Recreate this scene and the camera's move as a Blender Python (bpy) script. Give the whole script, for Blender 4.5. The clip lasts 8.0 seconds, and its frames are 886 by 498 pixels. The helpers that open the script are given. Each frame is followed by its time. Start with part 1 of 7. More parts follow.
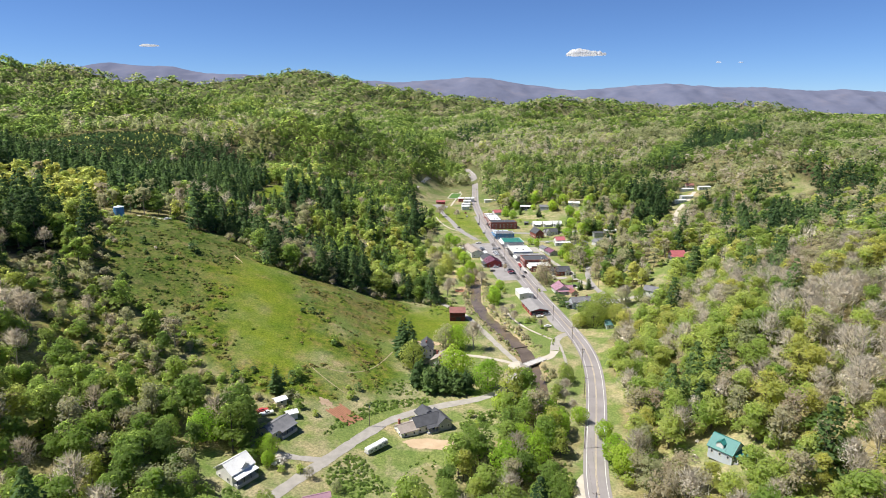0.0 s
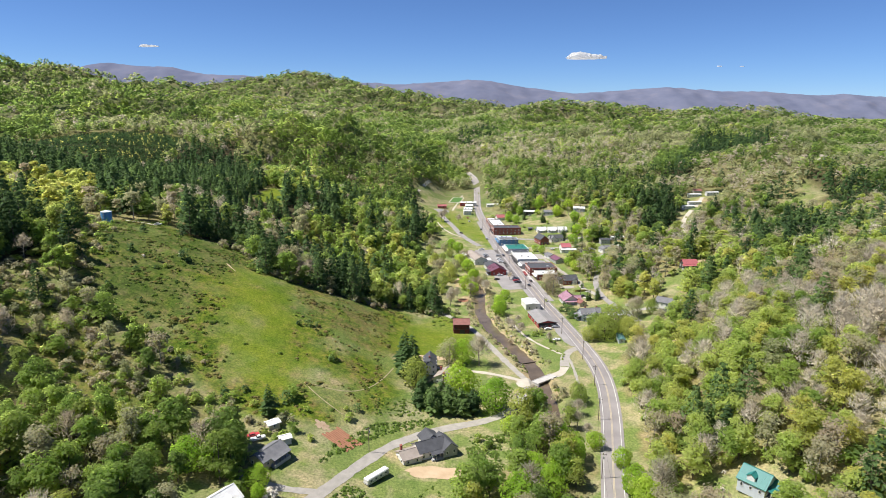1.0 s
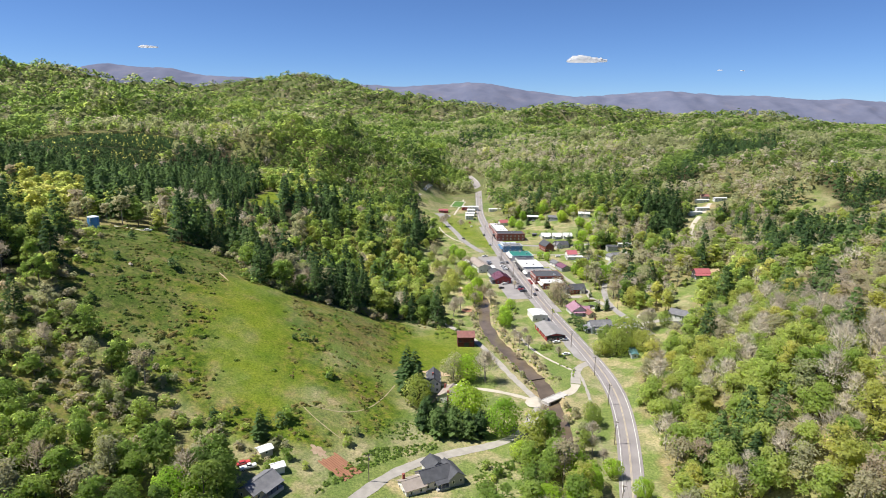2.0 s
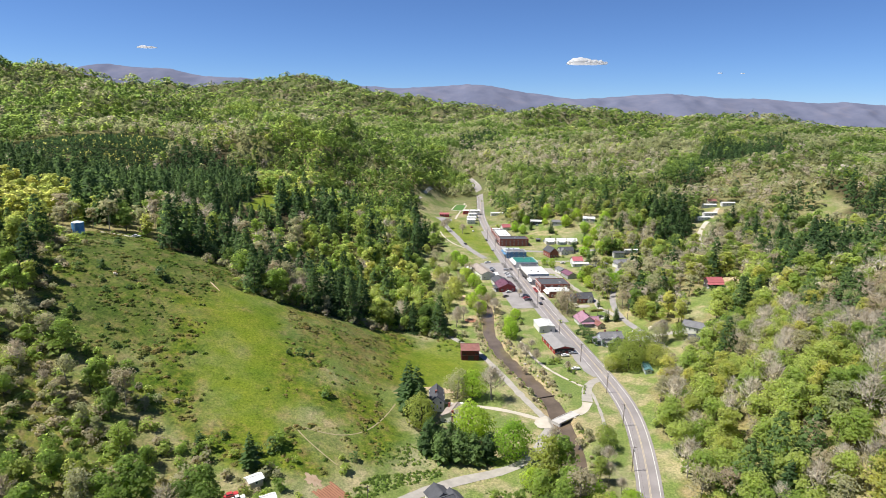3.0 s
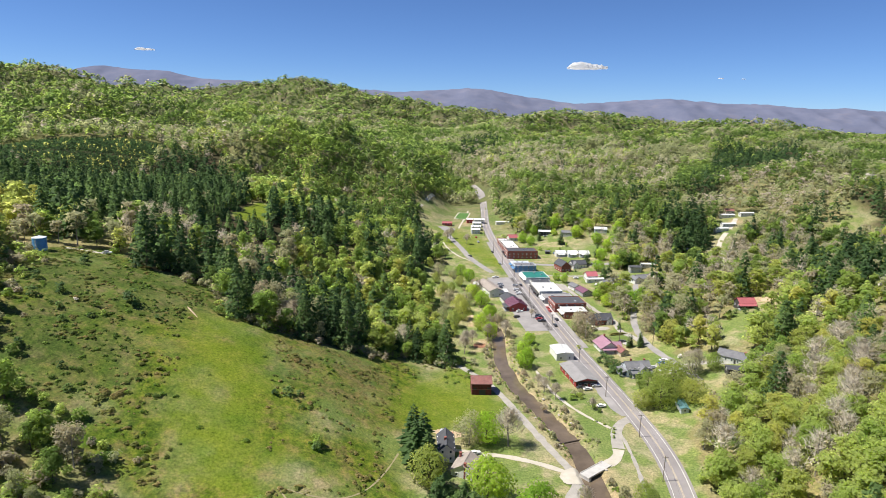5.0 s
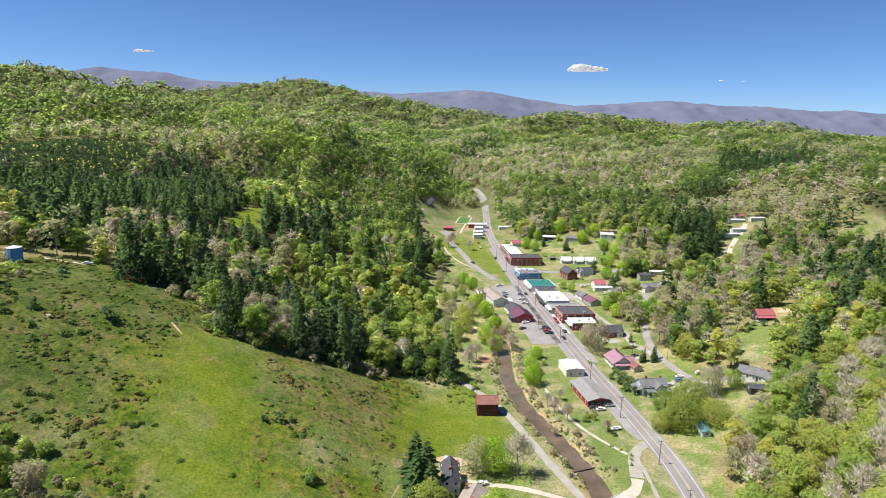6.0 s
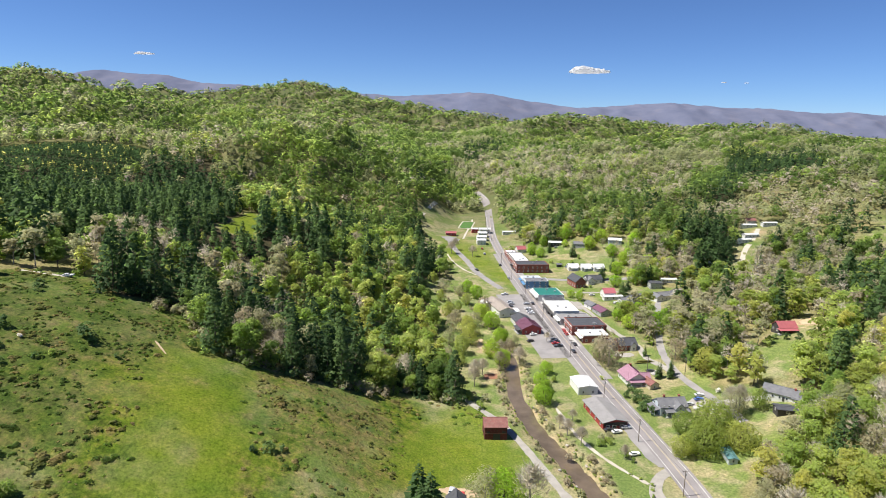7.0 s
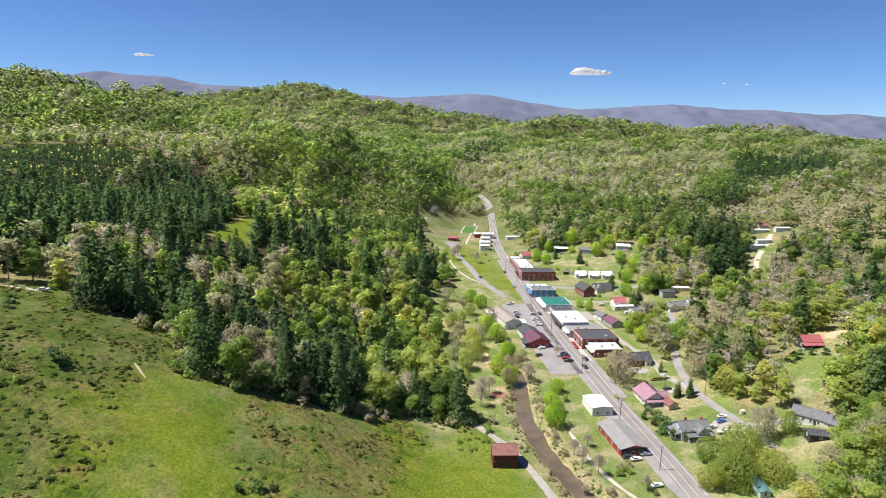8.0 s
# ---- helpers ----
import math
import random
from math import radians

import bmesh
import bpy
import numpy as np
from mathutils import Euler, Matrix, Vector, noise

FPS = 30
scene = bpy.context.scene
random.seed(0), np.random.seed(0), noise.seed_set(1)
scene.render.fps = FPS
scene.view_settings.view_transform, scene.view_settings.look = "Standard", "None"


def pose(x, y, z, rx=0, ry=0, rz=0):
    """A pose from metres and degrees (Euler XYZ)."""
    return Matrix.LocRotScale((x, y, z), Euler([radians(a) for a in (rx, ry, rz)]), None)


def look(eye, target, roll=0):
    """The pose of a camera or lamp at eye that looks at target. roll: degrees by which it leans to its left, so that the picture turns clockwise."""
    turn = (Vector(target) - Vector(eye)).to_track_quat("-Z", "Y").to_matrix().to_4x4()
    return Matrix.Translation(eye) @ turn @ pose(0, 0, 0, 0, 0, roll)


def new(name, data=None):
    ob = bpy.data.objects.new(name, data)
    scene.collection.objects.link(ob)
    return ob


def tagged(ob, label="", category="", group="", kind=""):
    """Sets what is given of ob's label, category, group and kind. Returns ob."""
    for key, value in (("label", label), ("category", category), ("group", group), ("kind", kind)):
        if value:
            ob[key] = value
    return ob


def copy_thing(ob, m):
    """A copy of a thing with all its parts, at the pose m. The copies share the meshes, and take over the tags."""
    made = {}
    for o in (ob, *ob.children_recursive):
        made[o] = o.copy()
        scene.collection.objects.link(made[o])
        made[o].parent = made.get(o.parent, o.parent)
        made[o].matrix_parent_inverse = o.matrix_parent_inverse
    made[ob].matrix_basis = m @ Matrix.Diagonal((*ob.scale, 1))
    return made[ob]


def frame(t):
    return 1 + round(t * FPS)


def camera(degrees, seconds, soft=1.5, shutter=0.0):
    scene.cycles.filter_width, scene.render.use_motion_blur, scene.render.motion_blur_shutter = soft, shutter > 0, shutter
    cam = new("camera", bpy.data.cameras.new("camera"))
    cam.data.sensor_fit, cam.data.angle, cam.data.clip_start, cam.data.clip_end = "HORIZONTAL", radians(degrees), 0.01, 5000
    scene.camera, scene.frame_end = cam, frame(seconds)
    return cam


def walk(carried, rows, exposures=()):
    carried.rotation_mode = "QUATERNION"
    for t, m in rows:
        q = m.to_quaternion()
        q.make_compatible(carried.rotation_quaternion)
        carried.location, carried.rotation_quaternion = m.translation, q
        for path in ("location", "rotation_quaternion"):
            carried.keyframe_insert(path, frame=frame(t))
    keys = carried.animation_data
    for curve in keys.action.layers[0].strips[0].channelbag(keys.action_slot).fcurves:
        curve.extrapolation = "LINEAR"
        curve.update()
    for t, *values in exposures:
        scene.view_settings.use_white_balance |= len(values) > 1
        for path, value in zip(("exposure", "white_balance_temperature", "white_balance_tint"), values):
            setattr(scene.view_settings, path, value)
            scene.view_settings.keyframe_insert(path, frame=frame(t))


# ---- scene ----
cam = camera(72.1, 8.0, 0.95)
METRES, EYE, TILT, LEAN, TURN = 150.0, 130.0, -13.0, 0.0, 0.0
ROWS = [
    (0.0, 0.0, 0.0, 0.0, 0.0, 0.0, 0.0),
    (0.5, -0.0098, 0.059, 0.0124, -0.06, 0.1, -0.17),
    (1.0, -0.019, 0.1194, 0.0253, -0.1, 0.22, -0.32),
    (1.5, -0.0293, 0.1777, 0.0377, -0.15, 0.35, -0.49),
    (3.0, -0.0546, 0.3479, 0.0742, -0.33, 0.62, -0.82),
    (3.5, -0.0635, 0.4066, 0.0878, -0.37, 0.71, -0.94),
    (4.0, -0.0716, 0.4671, 0.1014, -0.42, 0.79, -1.01),
    (4.5, -0.0794, 0.5282, 0.1149, -0.46, 0.89, -1.06),
    (6.0, -0.0986, 0.7158, 0.1575, -0.55, 1.16, -1.12),
    (6.5, -0.1015, 0.7766, 0.1713, -0.48, 1.27, -1.12),
    (7.0, -0.1073, 0.839, 0.1852, -0.43, 1.37, -1.09),
    (7.5, -0.1125, 0.9026, 0.2015, -0.44, 1.43, -1.09),
    (8.0, -0.1199, 0.9682, 0.2166, -0.42, 1.51, -1.09),
]
walk(cam, [(t, pose(0, 0, EYE, TILT, LEAN, TURN) @ pose(METRES * x, METRES * y, METRES * z, 90 + pitch, roll, yaw)) for t, x, y, z, yaw, pitch, roll in ROWS])

# ---- daylight: clear spring noon, sun high on the far left ----
SUN_UP, SUN_EAST, SUN_NORTH = 0.865, -0.97, -0.12
sun_way = Vector((SUN_EAST, SUN_NORTH, 0)).normalized()
sun_height = math.asin(SUN_UP)
world = bpy.data.worlds.new("world")
scene.world = world
world.use_nodes = True
sky = world.node_tree.nodes.new("ShaderNodeTexSky")
sky.sky_type, sky.sun_disc, sky.sun_elevation = "NISHITA", False, sun_height
sky.sun_rotation = math.atan2(sun_way.x, sun_way.y)
sky.altitude, sky.air_density, sky.dust_density, sky.ozone_density = 3500, 1.0, 0.0, 6.0
tint = world.node_tree.nodes.new("ShaderNodeMix")
tint.data_type, tint.blend_type = "RGBA", "MULTIPLY"
tint.inputs["Factor"].default_value, tint.inputs["B"].default_value = 1.0, (0.82, 0.96, 1.18, 1)
world.node_tree.links.new(sky.outputs[0], tint.inputs["A"])
world.node_tree.links.new(tint.outputs["Result"], world.node_tree.nodes["Background"].inputs[0])
world.node_tree.nodes["Background"].inputs[1].default_value = 0.053
sun = new("sun", bpy.data.lights.new("sun", "SUN"))
sun.data.energy, sun.data.angle, sun.data.color = 4.2, radians(0.53), (1.0, 0.955, 0.88)
sun.matrix_world = look((sun_way.x * 100, sun_way.y * 100, 100 * math.tan(sun_height)), (0, 0, 0))
scene.view_settings.exposure = 0.95

# ---- materials ----
def shader(name):
    m = bpy.data.materials.new(name)
    m.use_nodes = True
    nt = m.node_tree
    return m, nt, nt.nodes, nt.nodes["Principled BSDF"]


def link(nt, a, b):
    nt.links.new(a, b)


def noise_node(nt, scale, detail=4.0, rough=0.6, place=None):
    n = nt.nodes.new("ShaderNodeTexNoise")
    n.inputs["Scale"].default_value, n.inputs["Detail"].default_value, n.inputs["Roughness"].default_value = scale, detail, rough
    if place is None:
        place = nt.nodes.new("ShaderNodeNewGeometry").outputs["Position"]
    link(nt, place, n.inputs["Vector"])
    return n.outputs["Fac"]


def ramp_node(nt, fac, stops):
    r = nt.nodes.new("ShaderNodeValToRGB")
    e = r.color_ramp.elements
    while len(e) < len(stops):
        e.new(0.5)
    for el, (p, c) in zip(e, stops):
        el.position, el.color = p, (*c, 1)
    link(nt, fac, r.inputs["Fac"])
    return r.outputs["Color"]


def mix_node(nt, fac, a, b, kind="MIX"):
    n = nt.nodes.new("ShaderNodeMix")
    n.data_type, n.blend_type = "RGBA", kind
    for sock, v in ((n.inputs["Factor"], fac), (n.inputs["A"], a), (n.inputs["B"], b)):
        if isinstance(v, (int, float)):
            sock.default_value = v
        elif isinstance(v, tuple):
            sock.default_value = (*v, 1)
        else:
            link(nt, v, sock)
    return n.outputs["Result"]


def math_node(nt, op, a, b=0.0, c=0.0):
    n = nt.nodes.new("ShaderNodeMath")
    n.operation = op
    for sock, v in zip(n.inputs, (a, b, c)):
        if isinstance(v, (int, float)):
            sock.default_value = v
        else:
            link(nt, v, sock)
    return n.outputs[0]


def attr_node(nt, name):
    n = nt.nodes.new("ShaderNodeAttribute")
    n.attribute_name = name
    return n.outputs["Fac"]


def bump_node(nt, bsdf, height, strength, distance):
    b = nt.nodes.new("ShaderNodeBump")
    b.inputs["Strength"].default_value, b.inputs["Distance"].default_value = strength, distance
    link(nt, height, b.inputs["Height"])
    link(nt, b.outputs["Normal"], bsdf.inputs["Normal"])


def surface(name, light, dark, rough=0.85, coarse=0.35, fine=4.0, bump=0.15, metal=0.0, grime=None):
    """A weathered surface: two scales of colour change, slight relief."""
    m, nt, nodes, b = shader(name)
    a = noise_node(nt, coarse, 5.0)
    f = noise_node(nt, fine, 4.0)
    col = ramp_node(nt, a, [(0.3, dark), (0.7, light)])
    col = mix_node(nt, math_node(nt, "MULTIPLY", f, 0.35), col, tuple(0.55 * c for c in dark))
    if grime:
        spots = ramp_node(nt, noise_node(nt, coarse * 2.3, 6.0, 0.7), [(0.52, (0, 0, 0)), (0.68, (1, 1, 1))])
        col = mix_node(nt, spots, col, grime)
    link(nt, col, b.inputs["Base Color"])
    b.inputs["Roughness"].default_value, b.inputs["Metallic"].default_value = rough, metal
    bump_node(nt, b, f, bump, 0.05)
    return m


def foliage(name, stops, glow=0.66, speck=0.9):
    """Leaves: colour by tree, finer change by place, some light let through."""
    m, nt, nodes, b = shader(name)
    info = nodes.new("ShaderNodeObjectInfo").outputs["Random"]
    fixed = attr_node(nt, "fixed")
    tree = math_node(nt, "ADD", attr_node(nt, "tint"), math_node(nt, "MULTIPLY", info, math_node(nt, "SUBTRACT", 1.0, fixed)))
    col = ramp_node(nt, tree, stops)
    grain = noise_node(nt, speck, 3.0, 0.65)
    col = mix_node(nt, 1.0, col, ramp_node(nt, grain, [(0.3, (0.78, 0.78, 0.76)), (0.7, (1.2, 1.18, 1.12))]), "MULTIPLY")
    link(nt, col, b.inputs["Base Color"])
    b.inputs["Roughness"].default_value = 0.7
    b.inputs["Specular IOR Level"].default_value = 0.15
    puff = nodes.new("ShaderNodeAttribute")
    puff.attribute_name = "puff"
    turn = nodes.new("ShaderNodeVectorTransform")
    turn.vector_type, turn.convert_from, turn.convert_to = "NORMAL", "OBJECT", "WORLD"
    link(nt, puff.outputs["Vector"], turn.inputs[0])
    link(nt, turn.outputs[0], b.inputs["Normal"])
    through_leaf = nodes.new("ShaderNodeBsdfTranslucent")
    link(nt, mix_node(nt, 1.0, col, (2.0, 1.9, 1.5), "MULTIPLY"), through_leaf.inputs["Color"])
    mix = nodes.new("ShaderNodeMixShader")
    mix.inputs[0].default_value = glow
    link(nt, b.outputs[0], mix.inputs[1])
    link(nt, through_leaf.outputs[0], mix.inputs[2])
    link(nt, mix.outputs[0], nodes["Material Output"].inputs["Surface"])
    return m


def ground_material():
    m, nt, nodes, b = shader("grassland")
    big = noise_node(nt, 0.03, 5.0)
    mid = noise_node(nt, 0.14, 8.0, 0.72)
    tuft = noise_node(nt, 1.1, 5.0, 0.7)
    lawn = ramp_node(nt, mid, [(0.25, (0.12, 0.157, 0.06)), (0.40, (0.195, 0.217, 0.098)), (0.52, (0.27, 0.255, 0.145)), (0.70, (0.365, 0.315, 0.205))])
    mown = ramp_node(nt, mid, [(0.35, (0.105, 0.158, 0.013)), (0.65, (0.155, 0.195, 0.024))])
    rough = ramp_node(nt, mid, [(0.36, (0.05, 0.092, 0.010)), (0.46, (0.092, 0.132, 0.014)), (0.53, (0.125, 0.15, 0.022)), (0.61, (0.155, 0.135, 0.045))])
    woods = ramp_node(nt, mid, [(0.3, (0.13, 0.15, 0.055)), (0.5, (0.21, 0.19, 0.095)), (0.7, (0.31, 0.26, 0.17))])
    dark_floor = ramp_node(nt, mid, [(0.3, (0.03, 0.035, 0.018)), (0.7, (0.07, 0.055, 0.035))])
    far = ramp_node(nt, noise_node(nt, 0.012, 6.0, 0.7), [(0.35, (0.075, 0.10, 0.035)), (0.5, (0.10, 0.115, 0.05)), (0.65, (0.14, 0.125, 0.08))])
    dirt = ramp_node(nt, mid, [(0.3, (0.30, 0.22, 0.14)), (0.7, (0.42, 0.33, 0.23))])
    mottle = ramp_node(nt, noise_node(nt, 0.38, 6.0, 0.7), [(0.36, (0.5, 0.58, 0.5)), (0.5, (0.95, 1.0, 0.95)), (0.64, (1.5, 1.32, 1.35))])
    rough = mix_node(nt, 1.0, rough, mottle, "MULTIPLY")
    brown = ramp_node(nt, mid, [(0.34, (0.07, 0.095, 0.02)), (0.46, (0.115, 0.128, 0.035)), (0.58, (0.155, 0.14, 0.055)), (0.7, (0.21, 0.165, 0.085))])
    brown = mix_node(nt, 0.75, brown, mottle, "MULTIPLY")
    lush = ramp_node(nt, mid, [(0.35, (0.115, 0.17, 0.045)), (0.65, (0.185, 0.225, 0.078))])
    lawn = mix_node(nt, ramp_node(nt, noise_node(nt, 0.045, 4.0), [(0.46, (0, 0, 0)), (0.54, (1, 1, 1))]), lawn, lush)
    col = mix_node(nt, attr_node(nt, "rough"), lawn, rough)
    patchy = ramp_node(nt, noise_node(nt, 0.07, 6.0, 0.7), [(0.40, (0, 0, 0)), (0.56, (1, 1, 1))])
    col = mix_node(nt, math_node(nt, "MULTIPLY", attr_node(nt, "brown"), patchy), col, brown)
    # rank growth, coloured darker to stand for the west slope's weaker light
    dim_rank = ramp_node(nt, mid, [(0.34, (0.045, 0.078, 0.014)), (0.5, (0.072, 0.10, 0.022)), (0.66, (0.11, 0.11, 0.045))])
    dim_rank = mix_node(nt, 0.8, dim_rank, mottle, "MULTIPLY")
    col = mix_node(nt, attr_node(nt, "dim_rank"), col, dim_rank)
    col = mix_node(nt, attr_node(nt, "mown"), col, mown)
    col = mix_node(nt, attr_node(nt, "woods"), col, woods)
    col = mix_node(nt, attr_node(nt, "distance"), col, far)
    col = mix_node(nt, attr_node(nt, "dark_floor"), col, dark_floor)
    col = mix_node(nt, attr_node(nt, "dirt"), col, dirt)
    col = mix_node(nt, 1.0, col, ramp_node(nt, tuft, [(0.3, (0.48, 0.52, 0.48)), (0.7, (1.42, 1.36, 1.3))]), "MULTIPLY")
    col = mix_node(nt, 1.0, col, ramp_node(nt, big, [(0.3, (0.85, 0.92, 0.9)), (0.7, (1.15, 1.06, 1.0))]), "MULTIPLY")
    link(nt, col, b.inputs["Base Color"])
    b.inputs["Roughness"].default_value, b.inputs["Specular IOR Level"].default_value = 0.95, 0.1
    bump_node(nt, b, tuft, 0.6, 0.5)
    return m


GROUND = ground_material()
ASPHALT = surface("asphalt", (0.29, 0.265, 0.262), (0.21, 0.19, 0.187), 0.9, 0.08, 3.0, 0.1)
OLD_ASPHALT = surface("old_asphalt", (0.33, 0.31, 0.30), (0.23, 0.215, 0.21), 0.92, 0.15, 2.0, 0.1)
GRAVEL = surface("gravel", (0.40, 0.37, 0.33), (0.28, 0.26, 0.23), 0.95, 0.3, 5.0, 0.3)
PALE_GRAVEL = surface("pale_gravel", (0.56, 0.51, 0.43), (0.40, 0.36, 0.29), 0.95, 0.2, 5.0, 0.3)
CONCRETE = surface("concrete", (0.52, 0.50, 0.47), (0.40, 0.38, 0.36), 0.9, 0.4, 4.0, 0.15)
RED_SOIL = surface("red_soil", (0.33, 0.16, 0.09), (0.24, 0.105, 0.06), 0.95, 0.3, 3.0, 0.6)
SAND = surface("bare_sand", (0.55, 0.42, 0.28), (0.43, 0.31, 0.19), 0.95, 0.2, 3.0, 0.5)
WORN_PATH = surface("worn_path", (0.36, 0.30, 0.17), (0.25, 0.22, 0.11), 0.95, 0.3, 3.0, 0.3)
WHITE_LINE = surface("white_line", (0.75, 0.74, 0.70), (0.55, 0.54, 0.5), 0.8, 0.5, 4.0, 0.05)
YELLOW_LINE = surface("yellow_line", (0.50, 0.42, 0.30), (0.38, 0.32, 0.23), 0.8, 0.5, 4.0, 0.05)
TRUNK = surface("bark", (0.16, 0.125, 0.10), (0.08, 0.062, 0.05), 0.95, 0.9, 6.0, 0.6)
GREY_BARK = surface("grey_bark", (0.36, 0.32, 0.28), (0.22, 0.19, 0.165), 0.95, 0.9, 6.0, 0.6)

FRESH_LEAF = foliage("fresh_leaf", [(0.0, (0.122, 0.188, 0.056)), (0.35, (0.208, 0.294, 0.082)), (0.7, (0.270, 0.348, 0.108)), (1.0, (0.345, 0.402, 0.145))])
YELLOW_LEAF = foliage("yellow_leaf", [(0.0, (0.19, 0.26, 0.075)), (0.5, (0.29, 0.335, 0.105)), (1.0, (0.385, 0.395, 0.14))])
BUD_LEAF = foliage("bud_leaf", [(0.0, (0.25, 0.275, 0.15)), (0.4, (0.28, 0.278, 0.18)), (0.7, (0.295, 0.27, 0.195)), (1.0, (0.30, 0.26, 0.20))], 0.45)
BARE_TWIG = foliage("bare_twig", [(0.0, (0.33, 0.295, 0.25)), (0.5, (0.43, 0.395, 0.35)), (1.0, (0.54, 0.505, 0.46))], 0.4)
PINE_NEEDLE = foliage("pine_needle", [(0.0, (0.040, 0.078, 0.030)), (0.5, (0.074, 0.128, 0.046)), (1.0, (0.130, 0.20, 0.068))], 0.42)
GARDEN_LEAF = foliage("garden_leaf", [(0.0, (0.20, 0.32, 0.05)), (0.5, (0.27, 0.39, 0.06)), (1.0, (0.34, 0.43, 0.085))])
BLOSSOM = foliage("blossom", [(0.0, (0.55, 0.52, 0.48)), (1.0, (0.70, 0.66, 0.62))], 0.2)
BRACKEN = foliage("bracken", [(0.0, (0.11, 0.15, 0.035)), (0.5, (0.19, 0.19, 0.06)), (1.0, (0.28, 0.225, 0.10))], 0.4)

# ---- the lie of the land ----
HILLS = []


def hills(width, *rows):
    """Rounded hills of one width: x, y, height."""
    HILLS.extend((x, y, width, h) for x, y, h in rows)


hills(60, (-150, 340, 22), (-90, 300, 12), (-130, 250, -3), (-210, 380, 8), (-90, 400, 7), (-180, 460, 15), (-60, 470, -17), (-250, 280, 24), (-200, 180, 32), (-110, 160, 5))
hills(100, (-120, 590, 29), (-70, 640, -10), (-240, 560, 33), (-320, 620, -22), (-320, 400, 22), (-400, 760, 28), (-230, 760, 25), (-130, 760, -24), (-420, 520, 43), (-350, 250, 41), (320, 480, 20), (320, 300, 47))
hills(100, (330, 640, -15), (220, 780, 15), (360, 720, 8), (440, 860, 16), (170, 920, 12), (470, 560, 26), (600, 720, 12), (440, 300, 28))
hills(50, (120, 230, 6), (175, 260, 15), (130, 320, 8), (180, 420, 7), (240, 340, 6), (240, 440, -3), (120, 140, 5), (200, 150, 16), (160, 360, -9))
hills(180, (-250, 980, 28), (-480, 980, 53), (-700, 800, 43), (-650, 450, 110), (-120, 1200, -7), (150, 1200, -21), (420, 1150, 59), (700, 1000, 10), (800, 600, 34), (650, 250, 52), (-750, 1200, 127), (-600, 150, 59))
hills(300, (1050, 900, 41))
hills(60, (-172, 715, 14))

RIDGES = []


def ridge(width, *crest):
    """A rounded ridge along a broken crest line: x, y, height of the bare ground."""
    RIDGES.append((width, crest))


ridge(420, (-1415, 1945, 267), (-1320, 1950, 261), (-1275, 1980, 252), (-1210, 1965, 237), (-1115, 1905, 209), (-1005, 1795, 186))
ridge(260, (-1030, 1485, 170), (-935, 1490, 162), (-865, 1475, 136))
ridge(240, (-760, 1185, 115), (-750, 1310, 140), (-725, 1380, 153), (-680, 1405, 149), (-610, 1385, 127), (-520, 1310, 109))
ridge(120, (-545, 785, 105), (-500, 815, 104), (-465, 860, 103), (-415, 900, 104), (-360, 925, 100))
ridge(330, (-1225, 2245, 201), (-1185, 2380, 230), (-1120, 2415, 239), (-1020, 2350, 213), (-875, 2245, 180), (-710, 2045, 148), (-555, 1780, 118))
ridge(520, (-1370, 4035, 294), (-1180, 3990, 308), (-925, 3955, 348), (-785, 3885, 339), (-655, 3805, 291), (-450, 3535, 242))
ridge(260, (-1010, 3310, 204), (-825, 3055, 173), (-630, 2690, 126))
ridge(300, (-605, 3715, 265), (-380, 3440, 237), (-185, 3255, 211), (-15, 3060, 182), (175, 3055, 164))
ridge(230, (-570, 3315, 218), (-425, 2730, 144), (-260, 2350, 110), (-115, 2010, 82), (-25, 1760, 57))
ridge(180, (-555, 2195, 105), (-395, 1975, 98), (-255, 1745, 81), (-130, 1505, 63), (-55, 1310, 48))
ridge(150, (-255, 930, 100), (-225, 965, 107), (-195, 1025, 100), (-145, 1105, 79), (-90, 1160, 56))
ridge(220, (200, 2955, 117), (130, 2660, 77), (75, 2360, 50))
ridge(300, (720, 2660, 145), (585, 2595, 156), (455, 2520, 157), (340, 2335, 131), (205, 2050, 87), (110, 1810, 55))
ridge(220, (640, 1580, 89), (540, 1565, 101), (435, 1545, 92), (315, 1425, 75), (195, 1295, 60), (100, 1135, 41))
ridge(380, (725, 2970, 147), (945, 2905, 130), (1105, 2740, 126), (1135, 2400, 136), (1125, 2175, 112), (1100, 1960, 84))
ridge(170, (685, 1720, 83), (770, 1740, 99), (810, 1665, 95), (830, 1540, 80))
ridge(170, (405, 1165, 74), (470, 1110, 82), (500, 1060, 85), (525, 1000, 84))
ridge(150, (395, 920, 59), (415, 890, 69), (450, 840, 75), (460, 780, 71), (470, 730, 59))
ridge(450, (1505, 2650, 66), (1585, 2485, 81), (1670, 2305, 84))

VALLEY_Y = (-400, 250, 560, 700, 900, 1300, 1900, 3200)
VALLEY_X = (35, 42, 48, 30, 30, 0, -17, -20)
VALLEY_W = (55, 48, 62, 50, 28, 14, 20, 20)
STREAM = ((30, 90), (36, 180), (42, 240), (47, 275), (46, 295), (45.5, 314), (40, 334), (34.5, 352), (27.5, 372), (23, 403), (24, 433), (25, 453), (19, 475), (8, 505), (-2, 545), (-14, 600), (-22, 660), (-30, 720), (-42, 780))


def ease(a, b, v):
    t = np.clip((v - a) / (b - a), 0, 1)
    return t * t * (3 - 2 * t)


